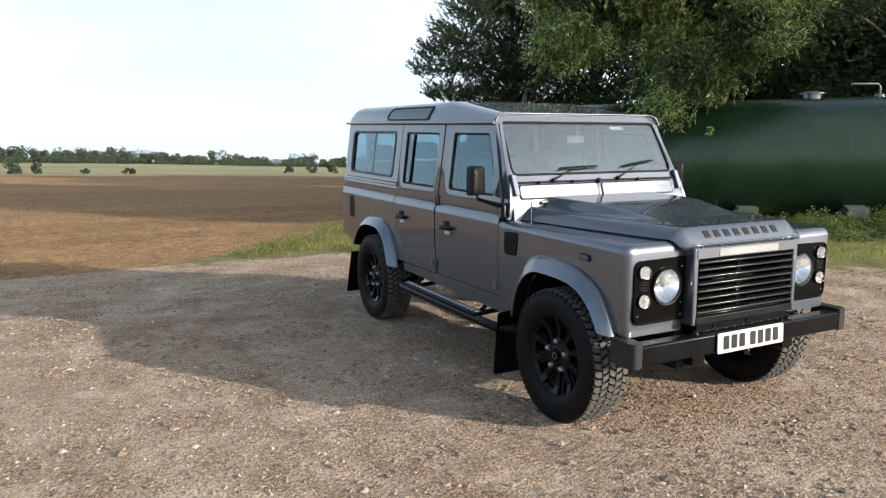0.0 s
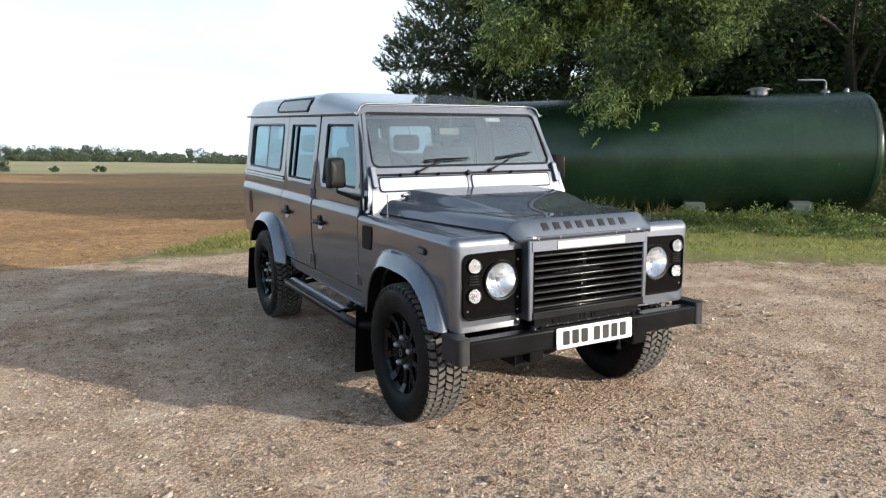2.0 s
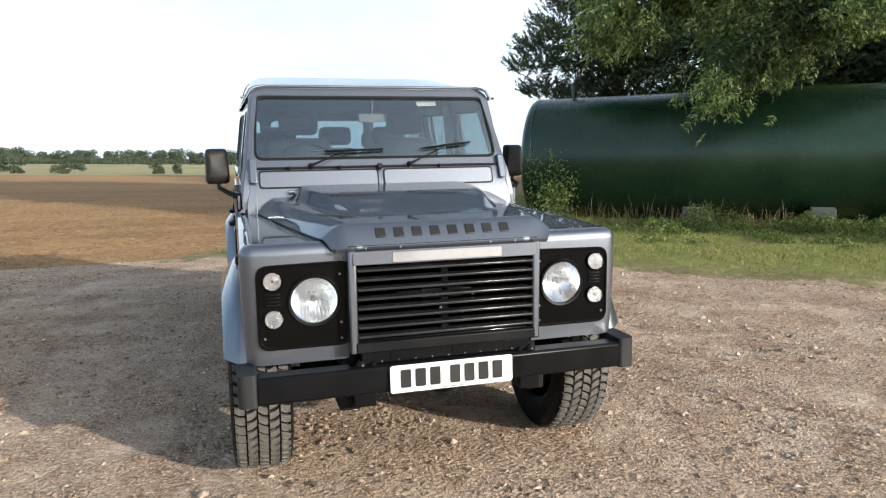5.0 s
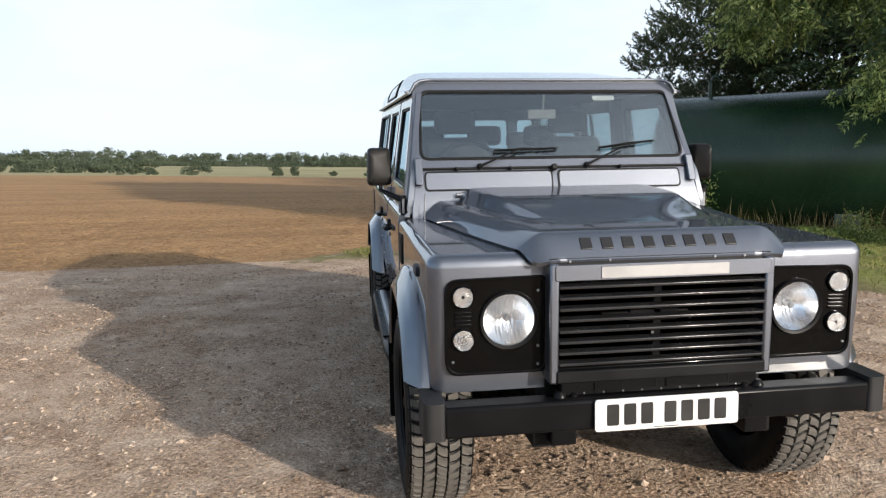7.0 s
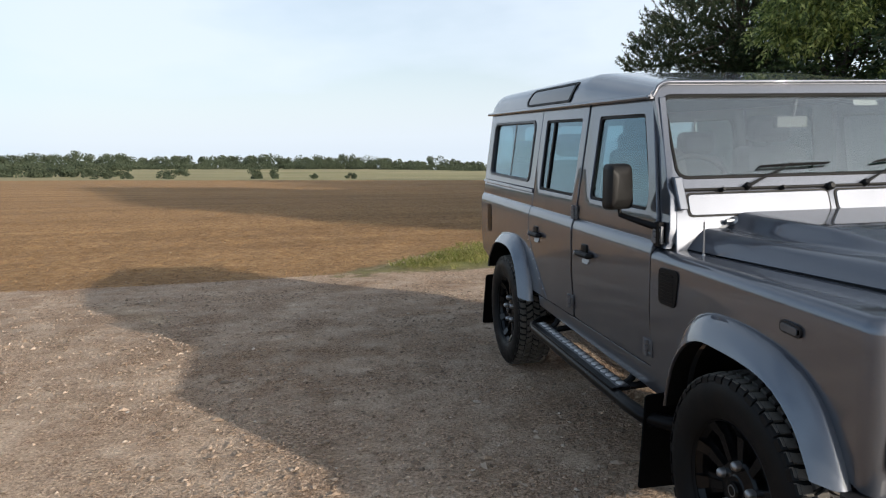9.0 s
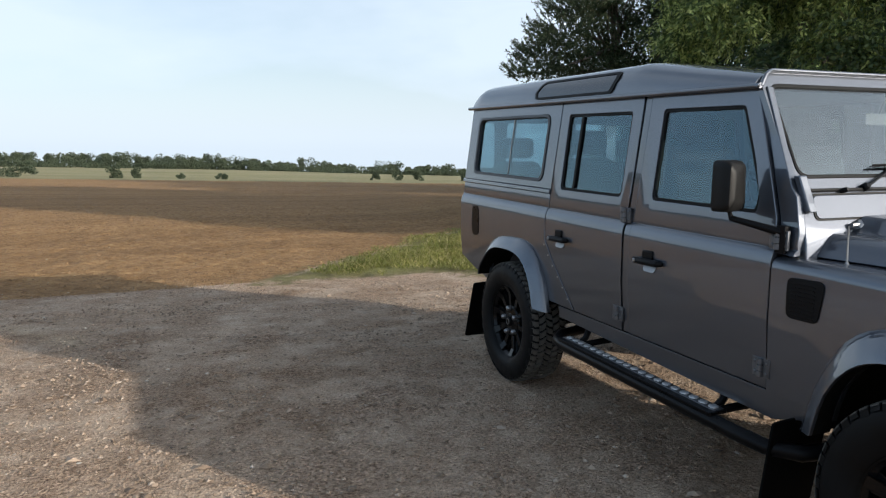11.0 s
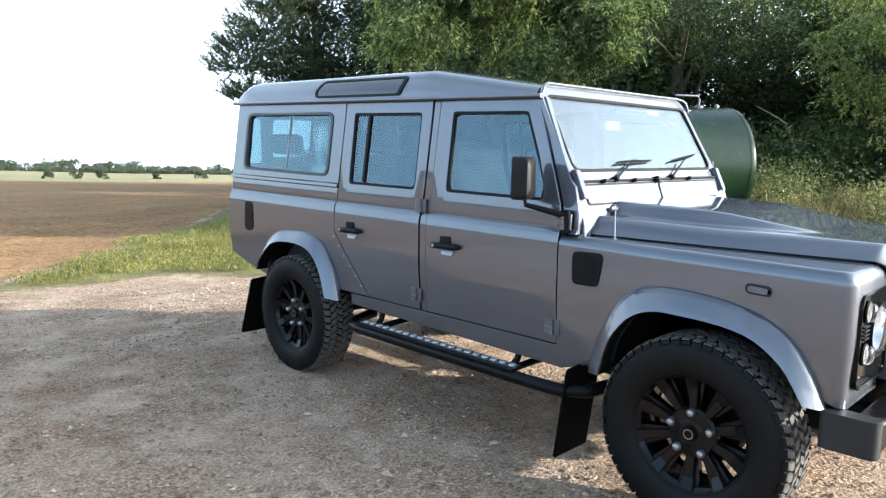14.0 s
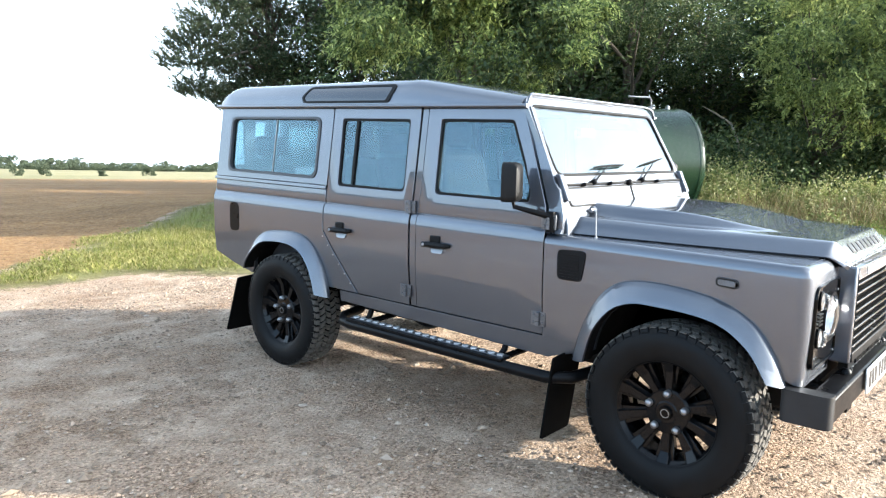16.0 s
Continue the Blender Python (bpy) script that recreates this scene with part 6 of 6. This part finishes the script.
# slender tall pine behind the camera, whose shadow lies across the field
tree("pine_tree", "slender tall pine with a high crown beside the track", (27.9, -18.6), 18.0, 0.3,
     [(0, 0, 12.3, 2.4, 2.4, 1.0), (0.2, 0.2, 13.7, 2.6, 2.6, 1.1), (-0.3, -0.2, 15.2, 2.5, 2.5, 1.1), (0.1, 0.1, 16.6, 2.0, 2.0, 1.0)],
     1500, 34, 0.26, 0.5, 0.28, PINE_LEAF, seed=9, shell=0.1)
tree("pine_tree", "tall pine with an open high crown beside the track", (29.3, -15.6), 21.0, 0.32,
     [(0, 0, 11.6, 2.8, 2.8, 0.8), (0.2, -0.1, 13.2, 2.6, 2.6, 0.9), (0, 0, 14.9, 2.6, 2.6, 0.9), (0.2, 0.2, 16.3, 3.0, 3.0, 1.1), (-0.3, -0.2, 17.9, 2.8, 2.8, 1.1), (0.1, 0.1, 19.5, 2.2, 2.2, 1.0)],
     1000, 34, 0.26, 0.45, 0.22, PINE_LEAF, seed=10, shell=0.1)
# second ash further along the wood, whose branches reach over the track; shade painted by its dark leaf colour
tree("ash_tree", "tall ash tree at the edge of the wood", (25.0, 13.5), 13.0, 0.25,
     [(-5.5, -1.5, 7.6, 2.6, 2.4, 1.6), (-3.0, -1.0, 9.5, 3.2, 3.0, 2.2), (0, 0, 11.0, 4.0, 4.0, 2.6), (1.5, -1.5, 7.2, 2.8, 2.4, 2.0)],
     800, 54, 0.26, 0.16, 0.055, SHADED_WOOD_LEAF, droop=0.3, seed=6, arms=6)
# the wood behind; paler leaf paints the lit trees, darker leaf the shaded ones
WOOD = [((24, 30), 13, 1.1), ((29, 25), 14, 1.15), ((31, 19), 14, 1.1), ((33, 13.5), 13, 1.1), ((32, 7.5), 10.5, 1.05), ((30, 2.5), 8.5, 0.95), ((36, 0.5), 11, 1.0), ((24, 22), 12, 1.0), ((37, 22), 15, 1.2), ((26, 16.8), 11, 0.9), ((40, 9), 13, 1.2), ((44, 3), 9, 1.3), ((43, 16), 15, 1.3), ((38, 29), 15, 1.3), ((46, -4), 13, 1.3), ((34, 33), 14, 1.2)]
for k, ((bx, by), h, g) in enumerate(WOOD):
    tree("woodland_tree", "dense broadleaf tree at the wood's edge, lit or shaded by leaf colour", (bx, by), h, 0.24,
         [(0, 0, h * 0.30, 3.2 * g, 3.2 * g, h * 0.22), (-1.2, -1.0, h * 0.52, 3.6 * g, 3.5 * g, h * 0.24), (0.8, 0.4, h * 0.74, 3.4 * g, 3.4 * g, h * 0.24), (0, 0, h * 0.9, 2.2 * g, 2.2 * g, h * 0.16)],
         520, 38, 0.40, 0.27, 0.125, ASH_LEAF if by < 9 else SHADED_WOOD_LEAF, seed=20 + k, shell=0.45)


def scatter_plants(name, label, spots, hgt, wide, leaves, leaf, material, stem=None):
    """Low leafy growth as one sheet of stuff."""
    allv = []
    for (x, y) in spots:
        z = ground_z(x, y)
        h = hgt * (0.55 + 0.75 * rng.random())
        n = int(leaves * (0.6 + 0.8 * rng.random()))
        t = rng.random(n) ** 0.7
        c = np.stack([x + rng.normal(size=n) * wide * (0.5 + 0.6 * t), y + rng.normal(size=n) * wide * (0.5 + 0.6 * t), z + 0.02 + h * t], 1)
        ax = unit(rng.normal(size=(n, 3)) + np.array([0, 0, 0.3]))
        allv.append(leaf_quads(c, ax, leaf, leaf * 0.42))
    return quads_mesh(name, np.concatenate(allv), material, None, label, "stuff")


def band(n, a, b, wide):
    """Random spots along the line from a to b."""
    t = rng.random(n)
    d = np.array(b) - np.array(a)
    nrm = np.array([-d[1], d[0]]) / np.hypot(*d)
    return [tuple(np.array(a) + d * q + nrm * w) for q, w in zip(t, rng.normal(size=n) * wide)]


front0, front1 = on_tank(-0.6, 1.9, 0), on_tank(TL + 1.5, 1.75, 0)
fa, fb = (front0.x, front0.y), (front1.x, front1.y)
def patchy(spots, scale, cut):
    """Keeps the spots that fall in clumps."""
    return [p for p in spots if noise.noise((p[0] * scale, p[1] * scale, 4.0)) > cut]


tagged(scatter_plants("verge_weeds", "green nettles and brambles along the tank's foot", patchy(band(760, fa, fb, 0.4), 0.9, 0.05), 0.17, 0.11, 42, 0.065, WEED_LEAF), category="plants")
front2 = []
while len(front2) < 260:
    q = on_tank(rng.uniform(-0.5, TL + 4), rng.uniform(2.1, 4.6), 0)
    if turf_d(q.x, q.y) > 0.5:
        front2.append((q.x, q.y))
tagged(scatter_plants("verge_weeds", "low broad-leaved weeds on the grass verge", patchy(front2, 1.1, -0.05), 0.12, 0.12, 60, 0.06, WEED_LEAF), category="plants")
# a tall leafy shrub at the near end of the tank
sh = on_tank(1.0, 2.2, 0)
tagged(scatter_plants("leafy_shrub", "tall sunlit shrub beside the tank's end", [(sh.x + rng.normal() * 0.26, sh.y + rng.normal() * 0.26) for _ in range(22)], 1.25, 0.12, 70, 0.08, WEED_LEAF), category="shrub")
# thicket right of the tank and under the wood
def mounds(name, label, spots, lo, hi, dense, leaf, material):
    """Rounded, tangled mounds of scrub."""
    allv = []
    for x, y in spots:
        r = lo + (hi - lo) * rng.random() ** 1.5
        h = r * rng.uniform(0.7, 1.25)
        n = int(dense * r * r)
        d = unit(rng.normal(size=(n, 3)))
        d[:, 2] = np.abs(d[:, 2])
        lump = 1 + 0.22 * np.sin(d[:, :1] * 7 + x) * np.cos(d[:, 1:2] * 6 + y)
        c = d * np.array([r, r, h]) * lump * (0.8 + 0.25 * rng.random((n, 1)) ** 2)
        c += np.array([x, y, ground_z(x, y)])
        allv.append(leaf_quads(c, unit(rng.normal(size=(n, 3)) + d * 0.4), leaf, leaf * 0.45))
    return tagged(quads_mesh(name, np.concatenate(allv), material, None, label, "stuff"), category="shrub")


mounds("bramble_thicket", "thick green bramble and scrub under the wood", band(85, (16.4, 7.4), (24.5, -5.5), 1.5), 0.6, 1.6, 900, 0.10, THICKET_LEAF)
# leaf curtains added to close the wood, shade painted in their dark colour
mounds("woodland_understorey", "dense dark undergrowth inside the wood", band(46, (25.0, 27.0), (37.0, -7.0), 1.6), 2.2, 3.8, 130, 0.40, SHADED_WOOD_LEAF)
mounds("woodland_understorey", "tall dark growth deep in the wood", band(34, (36.0, 36.0), (52.0, -9.0), 2.0), 4.5, 7.5, 42, 0.72, SHADED_WOOD_LEAF)
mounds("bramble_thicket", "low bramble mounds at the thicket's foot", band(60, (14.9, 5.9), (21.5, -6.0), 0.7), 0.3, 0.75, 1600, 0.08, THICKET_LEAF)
foot = [on_tank(rng.uniform(3.2, TL + 1.2), rng.uniform(1.45, 2.5), 0) for _ in range(74)]
mounds("verge_weeds", "waist-high nettles and dock crowding the tank's foot", patchy([(q.x, q.y) for q in foot], 0.8, -0.18), 0.18, 0.44, 2600, 0.055, WEED_LEAF)
mounds("verge_weeds", "leafy dock and nettle clumps on the verge", patchy(front2, 0.8, -0.02), 0.10, 0.34, 3400, 0.05, WEED_LEAF)
tagged(scatter_plants("bramble_thicket", "dark scrub filling the wood's edge", band(420, (13.0, 19.5), (30.0, 1.0), 1.6), 2.6, 0.6, 105, 0.18, SHADED_WOOD_LEAF), category="shrub")
tagged(scatter_plants("hedge", "low dark hedge behind the tank", band(150, (8.9, 16.4), (12.5, 19.6), 0.5), 1.6, 0.35, 110, 0.13, SHADED_WOOD_LEAF), category="hedge")


def blades(name, label, spots, h, w, material, lean=0.35):
    pts = np.array([(x, y, ground_z(x, y) + 0.03) for x, y in spots])
    n = len(pts)
    hh = (h * (0.5 + rng.random(n)))[:, None]
    a = rng.random(n) * 2 * math.pi
    tip = pts + np.stack([np.cos(a) * lean, np.sin(a) * lean, np.ones(n)], 1) * hh * (0.6 + 0.4 * rng.random((n, 1)))
    b = a + math.pi / 2 + rng.normal(size=n) * 0.5
    sd = np.stack([np.cos(b), np.sin(b), np.zeros(n)], 1) * w
    midp = pts * 0.45 + tip * 0.55 + np.array([0, 0, 1]) * hh * 0.10
    v = np.stack([pts - sd * 0.5, midp - sd * 0.55, tip, midp + sd * 0.55], 1).reshape(-1, 3)
    ob = quads_mesh(name, v, material, None, label, "stuff")
    return tagged(ob, category="grass")


spots = []
while len(spots) < 64000:
    x, y = (rng.uniform(-3, 15), rng.uniform(-6, 16)) if len(spots) % 2 else (rng.uniform(-2.0, 3.8), rng.uniform(7.6, 14.0))
    d = turf_d(x, y) + 0.7 * noise.noise((x * 1.1, y * 1.1, 3)) + 0.45 * noise.noise((x * 3.3, y * 3.3, 8))
    if d > 0.12 and rng.random() < min(1.0, 0.08 + d * 0.6) * (1.0 if math.hypot(x, y) < 13 else 0.6):
        spots.append((x, y))
blades("grass", "rough mown grass on the verge and headland", spots, 0.07, 0.011, GRASS, 0.9)
tall = [p for p in band(3000, (1.4, 10.2), (8.0, 16.0), 1.0) if turf_d(*p) > 0.7] + patchy(band(3600, fa, fb, 0.7), 0.7, 0.0)
blades("long_grass", "long seeding grass and dry stalks", tall, 0.22, 0.007, GRASS, 0.6)
tagged(blades("long_grass", "tall pale seeding grass before the thicket", band(5200, (14.6, 5.6), (22.0, -6.5), 1.4), 0.8, 0.012, DRY_STALK, 0.5), category="grass")
stalks = band(420, (fa[0], fa[1]), (on_tank(5.5, 1.8, 0).x, on_tank(5.5, 1.8, 0).y), 0.35)
blades("dry_stalks", "brown dead dock stalks by the tank", stalks, 0.5, 0.010, DRY_STALK, 0.3)

# ---- loose stones and clods ----
def stones(name, label, spots, lo, hi, material):
    ico = [(0, 0, 0.7), (0.9, 0, 0.1), (0.28, 0.85, 0.0), (-0.72, 0.5, 0.15), (-0.7, -0.55, 0.05), (0.3, -0.85, 0.1), (0, 0, -0.4)]
    fac = [(0, 1, 2), (0, 2, 3), (0, 3, 4), (0, 4, 5), (0, 5, 1), (6, 2, 1), (6, 3, 2), (6, 4, 3), (6, 5, 4), (6, 1, 5)]
    base = np.array(ico)
    n = len(spots)
    s = lo + (hi - lo) * rng.random(n) ** 3.2
    a = rng.random(n) * 2 * math.pi
    v = base[None] * (1 + 0.3 * rng.normal(size=(n, 7, 1))) * s[:, None, None] * np.stack([np.ones(n), 0.6 + 0.5 * rng.random(n), 0.45 + 0.4 * rng.random(n)], 1)[:, None, :]
    c, q = np.cos(a)[:, None], np.sin(a)[:, None]
    x, y = v[..., 0] * c - v[..., 1] * q, v[..., 0] * q + v[..., 1] * c
    z0 = np.array([ground_z(px, py) + 0.004 for px, py in spots])
    v = np.stack([x + np.array([p[0] for p in spots])[:, None], y + np.array([p[1] for p in spots])[:, None], v[..., 2] + z0[:, None]], 2).reshape(-1, 3)
    f = (np.array(fac)[None] + (np.arange(n) * 7)[:, None, None]).reshape(-1, 3)
    ob = raw(name, v.tolist(), f.tolist(), material, None, label, "stuff")
    return tagged(ob, category="stones")


spots = []
while len(spots) < 46000:
    x, y = rng.uniform(-7, 8), rng.uniform(-3.5, 9.0)
    if turf_d(x, y) < 0.1 and soil_d(x, y) < 0.2 and rng.random() < (1.2 - 0.1 * math.hypot(x + 1, y)) * (0.3 + 1.6 * smoothstep(-0.15, 0.35, noise.noise((x * 1.3, y * 1.3, 11)))):
        spots.append((x, y))
stones("loose_gravel", "loose pale gravel scattered over the yard", spots, 0.006, 0.021, STONES)


spots = []
while len(spots) < 3000:
    x, y = rng.uniform(-6, 8), rng.uniform(-3.0, 7.0)
    if turf_d(x, y) < 0.0 and soil_d(x, y) < 0.0 and noise.noise((x * 0.9, y * 0.9, 5)) > -0.1:
        spots.append((x, y))
stones("loose_gravel", "larger pale and brown stones lying on the gravel", spots, 0.012, 0.038, STONES)


def clod_material():
    m, nt, b = graph("soil_clods")
    geo = nt.nodes.new("ShaderNodeNewGeometry")
    nt.links.new(n_ramp(nt, geo.outputs["Random Per Island"], [(0.0, (0.14, 0.078, 0.036)), (0.6, (0.255, 0.158, 0.08)), (0.97, (0.29, 0.19, 0.10)), (1.0, (0.38, 0.29, 0.19))]), b.inputs["Base Color"])
    b.inputs["Roughness"].default_value = 0.95
    n_bump(nt, b, n_noise(nt, n_vec(nt), 60.0), 0.5, 0.006)
    return m


spots = []
while len(spots) < 19000:
    x, y = rng.uniform(-14, 5), 8.0 + 16 * rng.random() ** 1.6
    if soil_d(x, y) > 0.0:
        spots.append((x, y))
clods = stones("soil_clods", "brown clods and flints on the ploughed field", spots, 0.008, 0.028, clod_material())
tagged(clods, category="soil")

# ---- the far side of the valley ----
def far_crowns(name, label, spots, per, leaf, cat="trees"):
    """Rounded crowns that reach down to the ground, haze put into their colour; each spot is x, y, height, half width.
    """
    allv = []
    for x, y, h, w in spots:
        n = int(per * (0.8 + 0.4 * rng.random()))
        k = 9
        lobes = np.stack([rng.normal(size=k) * 0.5 * w, rng.normal(size=k) * 0.5 * w, h * (0.05 + 0.70 * rng.random(k))], 1)
        size = 0.20 + 0.16 * rng.random(k)
        pick = rng.integers(0, k, n)
        d = unit(rng.normal(size=(n, 3)))
        c = lobes[pick] + d * (np.array([w * 1.5, w * 1.5, h * 0.8]) * size[pick][:, None]) * (0.5 + 0.5 * rng.random((n, 1)))
        c[:, 2] = np.clip(c[:, 2], 0.05, h)
        allv.append(leaf_quads(c + np.array([x, y, ground_z(x, y)]), unit(rng.normal(size=(n, 3))), leaf, leaf * 0.7))
    return tagged(quads_mesh(name, np.concatenate(allv), HAZED_FAR_LEAF, None, label, "stuff"), category=cat)


def polar(az, r):
    return r * math.sin(radians(az)), r * math.cos(radians(az))


line = []
for k in range(230):
    az = -60 + 106 * (k + rng.random()) / 230
    h = 7.0 - 0.085 * max(0.0, az + 5.0) + 1.6 * noise.noise((az * 0.33, 0, 0)) + (rng.random() ** 2.2) * 2.8 - 0.9
    if az > 9.0 and noise.noise((az * 0.9, 7.0, 0)) < -0.22:
        continue
    line.append((*polar(az, 322 + 46 * rng.random()), h, h * rng.uniform(0.52, 0.82)))
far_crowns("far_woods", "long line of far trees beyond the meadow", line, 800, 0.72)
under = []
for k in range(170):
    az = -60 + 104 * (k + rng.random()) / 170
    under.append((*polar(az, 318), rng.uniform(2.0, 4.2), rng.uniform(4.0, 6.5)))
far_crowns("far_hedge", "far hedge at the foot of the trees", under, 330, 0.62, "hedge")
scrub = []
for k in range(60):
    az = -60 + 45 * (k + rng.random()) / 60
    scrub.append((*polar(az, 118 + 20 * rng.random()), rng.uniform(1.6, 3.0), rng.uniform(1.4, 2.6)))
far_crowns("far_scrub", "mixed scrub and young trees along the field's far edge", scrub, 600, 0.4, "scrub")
for az, r, h, w, nm in ((-12.9, 88, 1.65, 1.5, "far_bush"), (-11.6, 88, 1.5, 1.4, "far_bush"), (-17.5, 92, 1.6, 1.5, "far_bush"), (-15.4, 92, 1.0, 0.8, "far_bush"), (-6.0, 86, 2.0, 1.0, "far_tree"), (-4.7, 86, 1.7, 0.8, "far_tree"),
                        (-1.6, 84, 0.9, 0.8, "far_bush"), (1.6, 83, 0.85, 0.7, "far_bush"), 
                        (13.6, 90, 1.3, 0.7, "far_tree"), (15.6, 92, 2.2, 0.9, "far_tree"), (17.2, 92, 2.1, 1.0, "far_tree"), (21.0, 96, 0.8, 0.8, "far_bush"), (24.5, 110, 2.0, 1.3, "far_bush")):
    far_crowns(nm, "lone green tree on the far meadow" if nm == "far_tree" else "rounded bush at the far field's edge", [(*polar(az, r), h * 0.85, w * 0.8)], 700, 0.2, "tree" if nm == "far_tree" else "bush")

# bleached dead limb leaning out of the scrub
dead = thing("dead_tree", "bleached dead branch leaning out of the scrub", "tree")
bm = bmesh.new()
tube(bm, [(25.6, 8.4, ground_z(25.6, 8.4) - 0.1), (25.3, 8.7, 1.6), (24.9, 9.0, 2.7), (24.4, 9.4, 3.05), (23.9, 9.8, 3.35)], [0.07, 0.06, 0.05, 0.035, 0.012], 8)
part("limb", bm, DEAD_WOOD, dead, smooth=60)
